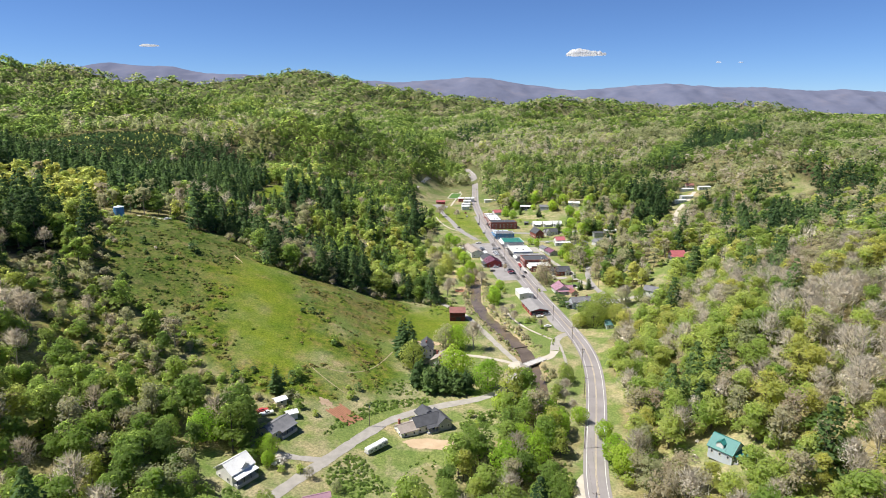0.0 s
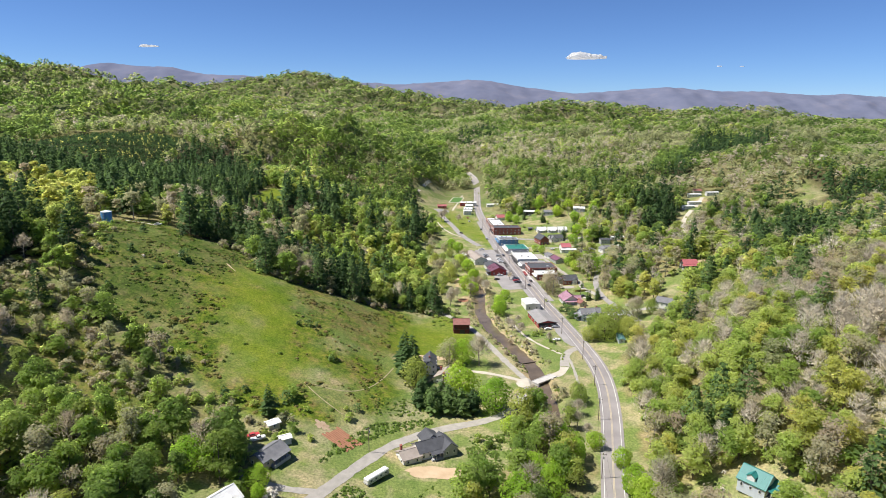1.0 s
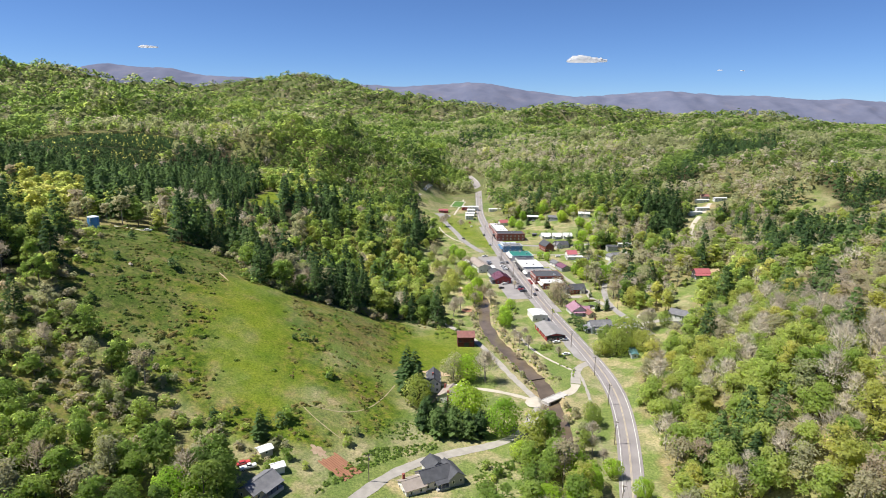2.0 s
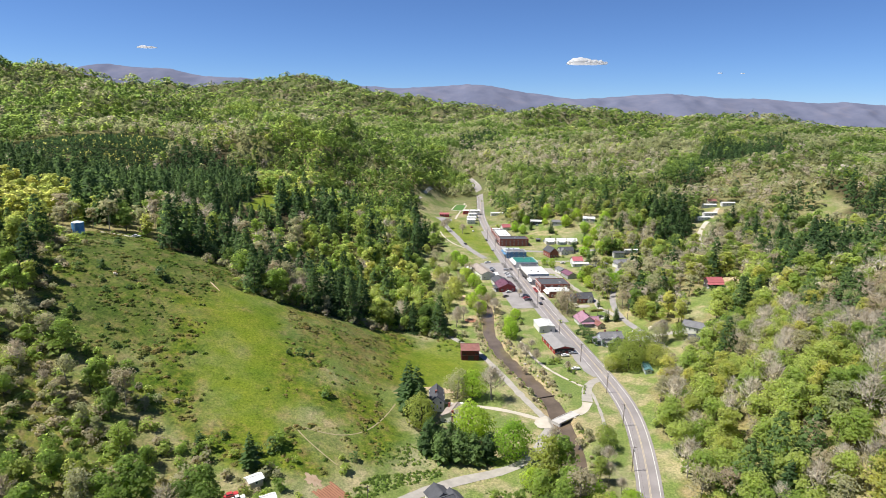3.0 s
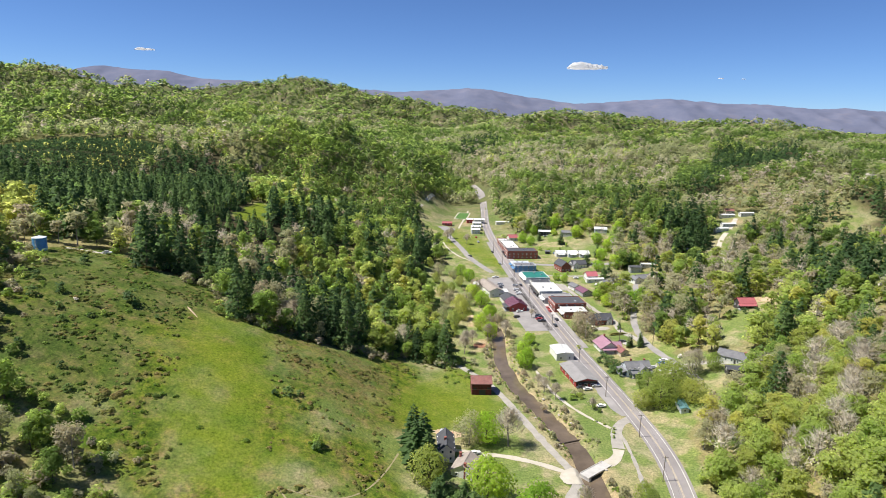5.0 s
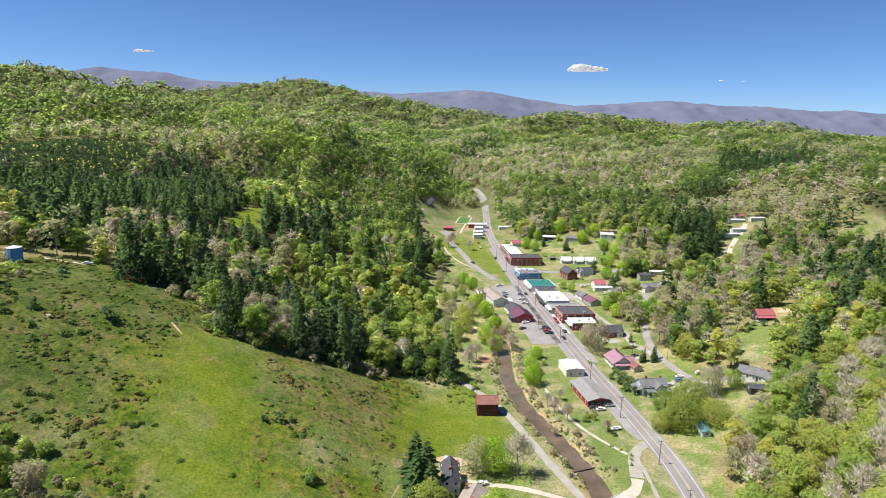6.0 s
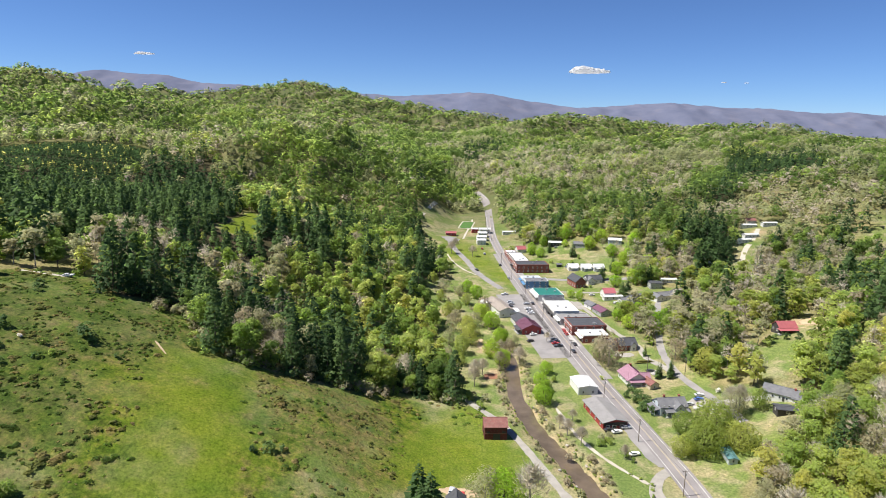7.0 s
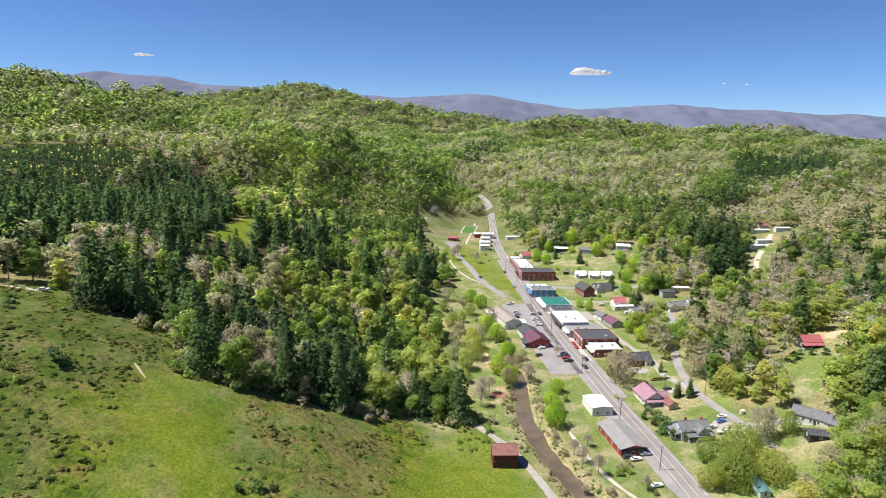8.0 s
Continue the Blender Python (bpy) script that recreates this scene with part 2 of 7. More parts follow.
def waves(x, y, size, seed=0, octaves=4):
    """Cheap smooth noise from -1 to 1 over arrays."""
    r = np.random.RandomState(seed + 11)
    out, amp, tot = 0.0, 1.0, 0.0
    for octave in range(octaves):
        for _ in range(4):
            a, p = r.uniform(0, 2 * np.pi, 2)
            k = 2 * np.pi / (size * r.uniform(0.7, 1.4)) * 1.9 ** octave
            out = out + amp * np.sin(k * (x * np.cos(a) + y * np.sin(a)) + p + 1.3 * np.sin(k * 0.6 * (y * np.cos(a) - x * np.sin(a))))
            tot += amp * 0.7
        amp *= 0.55
    return out / tot * 1.6


def line_gap(x, y, pts):
    """Distance to a broken line, and the side-free nearest share along it."""
    best = np.full(np.shape(x + y), 1e9)
    for (ax, ay), (bx, by) in zip(pts, pts[1:]):
        dx, dy = bx - ax, by - ay
        t = np.clip(((x - ax) * dx + (y - ay) * dy) / (dx * dx + dy * dy), 0, 1)
        best = np.minimum(best, np.hypot(x - ax - t * dx, y - ay - t * dy))
    return best


def inside(x, y, pts):
    """Whether points lie in a polygon."""
    hit = np.zeros(np.shape(x + y), bool)
    for (ax, ay), (bx, by) in zip(pts, pts[1:] + pts[:1]):
        cross = (ay > y) != (by > y)
        hit ^= cross & (x < (bx - ax) * (y - ay) / (by - ay + 1e-9) + ax)
    return hit


def floor_height(y):
    return 0.024 * np.clip(y - 420, 0, 900) + 0.02 * np.clip(y - 1320, 0, 1500)


def far_height(x, y):
    """Ridges melted into one another above the far valleys."""
    base = floor_height(y) + 6
    total = np.exp(base / 9)
    for width, crest in RIDGES:
        best = np.full(np.shape(x + y), -60.0)
        for (ax, ay, az), (bx, by, bz) in zip(crest, crest[1:]):
            dx, dy = bx - ax, by - ay
            t = np.clip(((x - ax) * dx + (y - ay) * dy) / (dx * dx + dy * dy), 0, 1)
            gap = np.hypot(x - ax - t * dx, y - ay - t * dy) / width
            best = np.maximum(best, base + (az + t * (bz - az) - base) * np.exp(-gap * gap))
        total = total + np.exp(best / 9)
    z = 9 * np.log(total)
    rise = ease(20, 90, z - base)
    z = z + (8 + 20 * rise) * (0.40 - np.sqrt(waves(x, y, 300, 2, 2) ** 2 + 0.02)) * 1.6
    z = z + 11 * rise * (0.35 - np.sqrt(waves(x, y, 165, 8, 2) ** 2 + 0.02)) * 1.4
    return z + 2.5 * waves(x, y, 90, 4, 2)


def height(x, y, bed=True):
    x, y = np.asarray(x, float), np.asarray(y, float)
    h = np.zeros(np.shape(x + y))
    for cx, cy, s, a in HILLS:
        h = h + a * np.exp(-((x - cx) ** 2 + (y - cy) ** 2) / (2 * s * s))
    axis, w = np.interp(y, VALLEY_Y, VALLEY_X), np.interp(y, VALLEY_Y, VALLEY_W)
    m = ease(w * 0.6, w + 55, np.abs(x - axis))
    m = m + (1 - m) * ease(950, 1350, y)
    low = floor_height(y)
    away = ease(640, 930, np.hypot(x, y)) * ease(100, 500, y) * (1 - np.exp(-(((x + 390) ** 2 + (y - 770) ** 2) / 130 ** 2) ** 2))
    far = np.zeros_like(h)
    some = away > 0
    if some.any():
        far[some] = far_height((x + 0 * h)[some], (y + 0 * h)[some])
    z = low + m * (h * (1 - away) + (far - low) * away)
    if bed:
        z = z - 2.4 * (1 - ease(2.4, 6.0, line_gap(x, y, STREAM))) * ease(232, 258, y) * (1 - ease(470, 500, y))
    return z


def ground_at(x, y):
    return float(height(np.array([x]), np.array([y]), False)[0])


# open land, by its outline in plan
PASTURE = [(-203, 364), (-187, 311), (-165, 279), (-141, 259), (-112, 250), (-86, 233), (-60, 232), (-40, 244), (-20, 262), (-24, 300), (-22, 318), (15, 330), (18, 366), (2, 392), (-20, 396), (-34, 398), (-51, 378), (-72, 367), (-105, 358), (-125, 385), (-152, 384), (-180, 396), (-200, 388)]
MOWN = [(-120, 334), (-112, 346), (-98, 354), (-88, 338), (-78, 308), (-66, 268), (-62, 250), (-78, 250), (-92, 262), (-104, 292)]
BROWN_EAST = [(-92, 362), (-63, 380), (-36, 372), (-26, 345), (-31, 318), (-50, 308), (-75, 322)]
BROWN_WEST = [(-203, 364), (-187, 311), (-165, 279), (-141, 259), (-126, 268), (-128, 300), (-120, 324), (-122, 352), (-100, 362), (-125, 385), (-160, 384), (-200, 388)]
THIN_WOODS = [(-195, 300), (-165, 270), (-141, 255), (-112, 246), (-82, 230), (-78, 216), (-98, 208), (-140, 212), (-172, 236), (-200, 266)]
CREEK_MEADOW = [(26, 254), (60, 256), (66, 300), (32, 302)]
FARMYARDS = [(-86, 233), (-76, 216), (-73, 195), (-86, 186), (-78, 168), (-60, 160), (-10, 165), (12, 210), (30, 245), (34, 300), (15, 330), (-24, 318), (-22, 262), (-40, 244), (-60, 232)]
VILLAGE = [(8, 300), (84, 255), (86, 292), (101, 338), (116, 346), (136, 350), (149, 374), (145, 394), (124, 408), (119, 440), (118, 470), (129, 500), (139, 530), (152, 545), (182, 565), (176, 585), (140, 590), (136, 640), (120, 672), (76, 700), (62, 760), (62, 830), (56, 930), (30, 935), (-9, 925), (-40, 845), (-38, 749), (-16, 678), (0, 605), (16, 552), (12, 480), (0, 425), (-4, 392), (15, 366)]
ROAD_EDGE = [(44, 120), (62, 120), (64, 190), (72, 215), (86, 260), (84, 300), (62, 290), (56, 240), (44, 185)]
RED_BARN_LOT = [(160, 440), (190, 478), (214, 470), (186, 428), (150, 402), (143, 412)]
TEAL_YARD = [(68, 192), (80, 212), (97, 212), (116, 206), (114, 190), (90, 186)]
TRAILER_LOT = [(215, 610), (250, 668), (285, 735), (330, 738), (325, 715), (290, 690), (245, 625)]
HIGH_FIELD = [(352, 664), (380, 680), (398, 672), (376, 640)]
WEST_FIELD = [(-166, 534), (-182, 640), (-168, 650), (-150, 590), (-142, 536)]
FAR_SLOPE = [(380, 640), (398, 720), (428, 712), (402, 640)]
NORTH_FIELD = [(66, 925), (96, 910), (88, 850), (60, 870)]
TREE_FARM = [(-470, 750), (-351, 850), (-326, 800), (-320, 690), (-364, 685), (-398, 712), (-430, 702), (-470, 715)]
UPPER_LAWN = [(70, 640), (140, 626), (150, 655), (128, 688), (124, 706), (104, 724), (80, 728), (60, 762), (58, 700)]
RIVER_MEADOW = [(-6, 392), (-13, 440), (-14, 500), (-24, 560), (-26, 610), (0, 605), (16, 552), (12, 480), (0, 425)]
HIGH_YARD = [(136, 672), (166, 672), (168, 708), (140, 710)]
OPEN_LAND = (UPPER_LAWN, HIGH_YARD, RIVER_MEADOW, PASTURE, FARMYARDS, VILLAGE, ROAD_EDGE, RED_BARN_LOT, TEAL_YARD, TRAILER_LOT, HIGH_FIELD, WEST_FIELD, FAR_SLOPE, CREEK_MEADOW, NORTH_FIELD, TREE_FARM)


VILLAGE_WOODS = [(100, 522), (107, 484), (112, 462), (117, 470), (126, 500), (130, 520), (122, 528), (106, 526)]
BARN_FIELD = [(-40, 322), (-22, 368), (-4, 392), (14, 368), (18, 334), (-10, 321)]
LUSH = [(44, 585), (-6, 690), (-12, 770), (6, 776), (36, 700), (46, 610)]


def is_open(x, y):
    wx, wy = x + 4 * waves(x, y, 40, 5), y + 4 * waves(x, y, 40, 6)
    out = np.zeros(np.shape(x + y), bool)
    for area in OPEN_LAND:
        out |= inside(wx, wy, area)
    return out & ~inside(x, y, VILLAGE_WOODS)


def soft(x, y, area, blur):
    """Polygon share with a ragged edge."""
    n = 0.0
    for i in range(8):
        a = i * np.pi / 4
        n = n + inside(x + blur * np.cos(a) + blur * waves(x, y, 22, 3), y + blur * np.sin(a) + blur * waves(x, y, 22, 4), area)
    return n / 8


def spaced(lo, hi, step, ends):
    """Even steps from lo to hi, then growing to the ends."""
    mid = list(np.arange(lo, hi + 0.01, step))
    for sign, end in ((1, ends[1]), (-1, ends[0])):
        v, s = (mid[-1], step) if sign > 0 else (mid[0], step)
        extra = []
        while (end - v) * sign > 0:
            s = min(s * 1.075, 60)
            v += sign * s
            extra.append(v)
        mid = mid + extra if sign > 0 else extra[::-1] + mid
    return np.array(mid)


def mesh_object(name, verts, quads, material, parent=None):
    """A mesh from arrays of corners and of faces with equal sides."""
    me = bpy.data.meshes.new(name)
    verts, quads = np.asarray(verts, np.float32), np.asarray(quads, np.int32)
    me.vertices.add(len(verts))
    me.vertices.foreach_set("co", verts.ravel())
    me.loops.add(quads.size)
    me.loops.foreach_set("vertex_index", quads.ravel())
    me.polygons.add(len(quads))
    me.polygons.foreach_set("loop_start", np.arange(len(quads), dtype=np.int32) * quads.shape[1])
    for m in material if isinstance(material, (list, tuple)) else [material]:
        me.materials.append(m)
    me.update(calc_edges=True)
    ob = new(name, me)
    ob.parent = parent
    return ob


def grid_faces(nx, ny):
    i = np.arange(nx * ny).reshape(ny, nx)
    return np.stack([i[:-1, :-1], i[:-1, 1:], i[1:, 1:], i[1:, :-1]], -1).reshape(-1, 4)


def add_float(ob, name, values):
    a = ob.data.attributes.new(name, "FLOAT", "POINT")
    a.data.foreach_set("value", np.asarray(values, np.float32).ravel())


gx, gy = spaced(-230, 190, 3.0, (-5200, 5200)), spaced(150, 560, 3.0, (-900, 5000))
GX, GY = np.meshgrid(gx, gy)
GZ = height(GX, GY)
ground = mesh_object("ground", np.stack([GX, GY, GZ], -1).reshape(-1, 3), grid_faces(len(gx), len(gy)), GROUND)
ground.data.shade_smooth()
tagged(ground, "grassy valley floor and rolling wooded hillsides", "ground", kind="structure")
open_share = is_open(GX, GY).astype(float)
add_float(ground, "woods", np.maximum(1 - open_share, inside(GX, GY, TREE_FARM)) * (1 - 0.85 * soft(GX, GY, THIN_WOODS, 4)))
add_float(ground, "rough", np.clip(np.maximum(soft(GX, GY, PASTURE, 5), soft(GX, GY, THIN_WOODS, 5)) * (0.75 + 0.6 * waves(GX, GY, 60, 8)), 0, 1))
add_float(ground, "mown", np.maximum(np.maximum(soft(GX, GY, MOWN, 7) * np.clip(0.85 + 0.4 * waves(GX, GY, 25, 14), 0, 1), soft(GX, GY, WEST_FIELD, 2)), 0.8 * np.maximum(soft(GX, GY, LUSH, 3), soft(GX, GY, BARN_FIELD, 4))))
add_float(ground, "brown", np.maximum(np.maximum(soft(GX, GY, BROWN_EAST, 8), 0.9 * soft(GX, GY, BROWN_WEST, 8)), 0.6 * inside(GX, GY, THIN_WOODS)))
# painted dimming of the west slope, along with its rank growth
add_float(ground, "dim_rank", soft(GX, GY, BROWN_WEST, 9) * np.clip(0.72 + 0.5 * waves(GX, GY, 34, 15), 0, 0.95))
add_float(ground, "distance", ease(650, 1100, np.hypot(GX, GY)))
bare = np.zeros_like(GX)
for bx, by, br in ((196, 470, 12), (12, 462, 7), (14, 432, 5), (-24, 880, 14), (20, 800, 6), (8, 768, 9), (296, 716, 14)):
    bare = np.maximum(bare, 1 - ease(0.4, 1.1, np.hypot(GX - bx, GY - by) / br + 0.3 * waves(GX, GY, 12, 9)))
stream_gap = line_gap(GX, GY, STREAM)
bare = np.maximum(bare, 0.8 * (1 - ease(5.0, 10.0, stream_gap)) * ease(232, 258, GY) * (1 - ease(455, 480, GY)) * np.clip(0.6 + waves(GX, GY, 18, 7), 0, 1))
add_float(ground, "dirt", bare)


def ribbon(name, pts, width, material, lift, parent=None, flat=False, step=3.0, edge=0.0):
    """A strip along a smoothed line, laid on the ground."""
    p = np.array(pts, float)
    for _ in range(3):
        q = [p[0]]
        for a, b in zip(p, p[1:]):
            q += [0.75 * a + 0.25 * b, 0.25 * a + 0.75 * b]
        p = np.array(q + [p[-1]])
    s = np.r_[0, np.cumsum(np.hypot(*np.diff(p, axis=0).T))]
    at = np.arange(0, s[-1], step)
    x, y = np.interp(at, s, p[:, 0]), np.interp(at, s, p[:, 1])
    tx, ty = np.gradient(x), np.gradient(y)
    n = np.hypot(tx, ty)
    w = np.full(len(x), width / 2.0) if not callable(width) else width(at / s[-1]) / 2
    jag = edge * waves(x, y, 9, 12)
    rows = []
    for k in (-1, -0.34, 0.34, 1):
        ww = k * (w + (jag if abs(k) == 1 else 0))
        px, py = x - ty / n * ww, y + tx / n * ww
        z = height(px, py, not flat) if not flat else height(x, y, False)
        rows.append(np.stack([px, py, z + lift], -1))
    v = np.stack(rows, 1).reshape(-1, 3)
    return mesh_object(name, v, grid_faces(4, len(x)), material, parent)


ROAD = ((30, -420), (42, -120), (48, 60), (51, 150), (53, 186), (61, 220), (71, 258), (77.5, 292), (79, 318), (77, 347), (73.5, 380), (69, 416), (64.5, 455), (59.5, 505), (54.5, 557), (50.5, 607), (46.5, 660), (43, 730), (42, 790), (45.5, 855), (48.5, 915), (52, 1000), (40, 1080))
road = ribbon("road", ROAD, 9.2, ASPHALT, 0.14)
tagged(road, "grey two-lane asphalt road with white edge lines", "road", kind="structure")


def beside(pts, gap):
    out = []
    for i, (x, y) in enumerate(pts):
        a, b = pts[max(i - 1, 0)], pts[min(i + 1, len(pts) - 1)]
        d = math.hypot(b[0] - a[0], b[1] - a[1])
        out.append((x + (b[1] - a[1]) / d * gap, y - (b[0] - a[0]) / d * gap))
    return tuple(out)


for gap in (-3.4, 3.4):
    ribbon("edge_line", beside(ROAD, gap), 0.2, WHITE_LINE, 0.17, road)
for gap in (-0.2, 0.2):
    ribbon("centre_line", beside(ROAD, gap), 0.22, YELLOW_LINE, 0.17, road)

water_m, water_nt, water_nodes, water_b = shader("creek_water")
link(water_nt, ramp_node(water_nt, noise_node(water_nt, 0.12, 4.0), [(0.3, (0.09, 0.067, 0.043)), (0.7, (0.155, 0.117, 0.08))]), water_b.inputs["Base Color"])
water_b.inputs["Roughness"].default_value = 0.12
bump_node(water_nt, water_b, noise_node(water_nt, 1.2, 3.0), 0.25, 0.15)
water = ribbon("water", ((44, 252),) + STREAM[3:12] + ((21, 468),), 8.4, water_m, -1.35, flat=True)
tagged(water, "shallow muddy brown creek water", "creek", kind="structure")


def lane(label, pts, width, material, lift=0.09, edge=0.35, name="lane"):
    return tagged(ribbon(name, pts, width, material, lift, edge=edge, step=2.0), label, "lane", kind="structure")


lane("pale gravel farm lane winding past yards", ((-66, 150), (-57, 172), (-50, 186), (-42, 200), (-32, 218), (-20, 236), (-1, 250), (18, 257), (30, 267), (36, 282), (41, 292)), 4.4, GRAVEL)
lane("pale gravel track along the creek", ((41, 292), (33, 315), (25, 341), (18, 364), (11, 379), (3, 391), (-6, 404), (-16, 411)), 3.5, GRAVEL, 0.1)
lane("pale gravel driveway to the farmhouse", ((38, 296), (27, 303), (13, 308), (6, 308), (-2, 310), (-8, 309)), 2.6, PALE_GRAVEL, 0.11)
lane("narrow gravel driveway to the ranch house", ((-42, 199), (-54, 197), (-62, 198), (-70, 200)), 2.8, GRAVEL, 0.1)
lane("grey gravel bridge approach", ((61.6, 314.5), (63, 323), (65.5, 331), (70, 337.5), (77, 341)), 4.6, GRAVEL, 0.11)
lane("grey path beside the road", ((66, 332), (66, 320), (65, 300), (62, 280)), 1.3, GRAVEL, 0.12)
lane("pale footpath on the creek bank", ((63, 331), (56, 340), (49, 352), (44, 366), (41, 384), (40, 392)), 1.7, PALE_GRAVEL, 0.1)
lane("asphalt lane climbing behind the village", ((118, 372), (117, 392), (112, 415), (110, 440), (115, 470), (128, 505), (136, 530), (141, 548), (150, 556)), 4.0, OLD_ASPHALT, 0.1)
lane("grassy gravel back lane", ((110, 425), (107, 440), (101, 452), (104, 470), (96, 492), (92, 515), (88, 540), (84, 556)), 3.6, GRAVEL, 0.09)
lane("asphalt side street crossing the village", ((52, 618), (75, 616), (100, 612), (130, 610), (160, 618)), 6.0, OLD_ASPHALT, 0.1)
lane("narrow asphalt alley between lawns", ((62, 585), (80, 580), (104, 578), (128, 580)), 3.0, GRAVEL, 0.1)
lane("asphalt park drive", ((33, 586), (23, 612), (15, 640), (11, 668), (4, 700), (-2, 730), (-5, 762)), 5.6, OLD_ASPHALT, 0.1)
lane("pale footpath through the park", ((16, 625), (6, 640), (-4, 672), (-8, 700)), 1.6, PALE_GRAVEL, 0.1)
lane("gravel track over the far field", ((10, 770), (14, 800), (22, 850), (26, 890)), 2.0, PALE_GRAVEL, 0.08)
lane("pale worn track at the field edge", ((-36, 830), (-30, 860), (-20, 900), (-14, 915)), 4.0, PALE_GRAVEL, 0.08)
lane("gravel drive to the trailers", ((240, 610), (246, 640), (262, 672), (285, 700), (300, 722)), 4.5, PALE_GRAVEL, 0.1)
lane("pale gravel pull-off beside the road", ((47, 150), (46, 176), (48, 190), (53, 197)), 4.5, PALE_GRAVEL, 0.1)
lane("worn cattle path across the pasture", ((-62, 262), (-46, 262), (-36, 270), (-30, 284), (-26, 300)), 0.55, WORN_PATH, 0.06, 0.06, "footpath")
lane("worn cattle path on the pasture slope", ((-62, 262), (-56, 256), (-48, 250), (-42, 246)), 0.5, WORN_PATH, 0.06, 0.06, "footpath")
lane("bare sandy gully on the pasture", ((-123.5, 349.5), (-121, 347), (-118, 344), (-115.5, 341.5)), 0.6, SAND, 0.06, 0.15, "footpath")
lane("pale track to the water tank", ((-196, 384), (-186, 386), (-178, 388)), 2.4, PALE_GRAVEL, 0.06, 0.4)
lot_a = ribbon("parking_lot", ((51.5, 452), (48.5, 480), (46.5, 505), (43.5, 530), (39.5, 558), (38, 574)), lambda f: 17.5 + 4.5 * f, OLD_ASPHALT, 0.1)
tagged(lot_a, "grey asphalt parking lot beside the main street", "parking lot", kind="structure")
lot_b = ribbon("parking_lot", ((76, 350), (70, 372), (66, 394), (61, 425)), 9.0, OLD_ASPHALT, 0.11)
tagged(lot_b, "grey asphalt parking strip beside the road", "parking lot", kind="structure")
street = ribbon("street_margin", ((68.5, 425), (64.5, 455), (59.5, 505), (54.5, 557), (50.5, 607), (46.5, 660), (44, 705)), 15.5, OLD_ASPHALT, 0.1)
tagged(street, "pale asphalt parking lanes along the main street", "street", kind="structure")
walk_east = ribbon("sidewalk", ((68, 470), (63.5, 510), (58.5, 560), (54.5, 605)), 2.4, CONCRETE, 0.24)
tagged(walk_east, "pale concrete sidewalk along the shopfronts", "sidewalk", kind="structure")

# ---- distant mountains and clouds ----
mist_m, mist_nt, mist_nodes, mist_b = shader("hazed_mountain_woods")
# aerial haze painted in: woods' base colour shifted to blue-grey
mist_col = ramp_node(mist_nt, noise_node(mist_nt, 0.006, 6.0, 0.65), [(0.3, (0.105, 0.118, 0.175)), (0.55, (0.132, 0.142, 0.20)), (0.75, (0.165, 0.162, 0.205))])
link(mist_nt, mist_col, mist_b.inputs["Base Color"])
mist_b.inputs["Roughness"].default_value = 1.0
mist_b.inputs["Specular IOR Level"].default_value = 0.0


def mountain_range(label, y0, depth, low, swells, gap, seed, step=30):
    """A long ridge, crest heights summed from evenly spaced swells."""
    x = np.arange(-5000, 5001, step)
    crest = np.full(len(x), float(low))
    for i, h in enumerate(swells):
        at = (i - (len(swells) - 1) / 2) * gap
        crest = crest + h * np.exp(-((x - at) / (gap * 0.94)) ** 2)
    crest = crest + 5 * waves(x, 0 * x, 420, seed) + 3.0 * waves(x, 0 * x, 110, seed + 1)
    ks = np.linspace(0, 1, 40)
    X, K = np.meshgrid(x, ks)
    spur = 0.45 - np.abs(waves(X, K * 1000, 420, seed + 2, 3))
    Z = crest[None, :] * (1 - (1 - K) ** 1.6) - 30 * (1 - K) + 13 * spur * np.sin(np.pi * K ** 1.3)
    Y = y0 + depth * K + 40 * waves(X, 0 * X, 900, seed + 3, 2)
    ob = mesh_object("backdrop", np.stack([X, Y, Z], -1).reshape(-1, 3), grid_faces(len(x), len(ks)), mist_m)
    ob.data.shade_smooth()
    return tagged(ob, label, "mountains", kind="structure")


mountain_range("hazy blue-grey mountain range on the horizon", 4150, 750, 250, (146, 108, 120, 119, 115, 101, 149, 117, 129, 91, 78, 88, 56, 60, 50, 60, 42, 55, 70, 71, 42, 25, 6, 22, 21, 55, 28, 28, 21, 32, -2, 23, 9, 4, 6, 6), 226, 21)


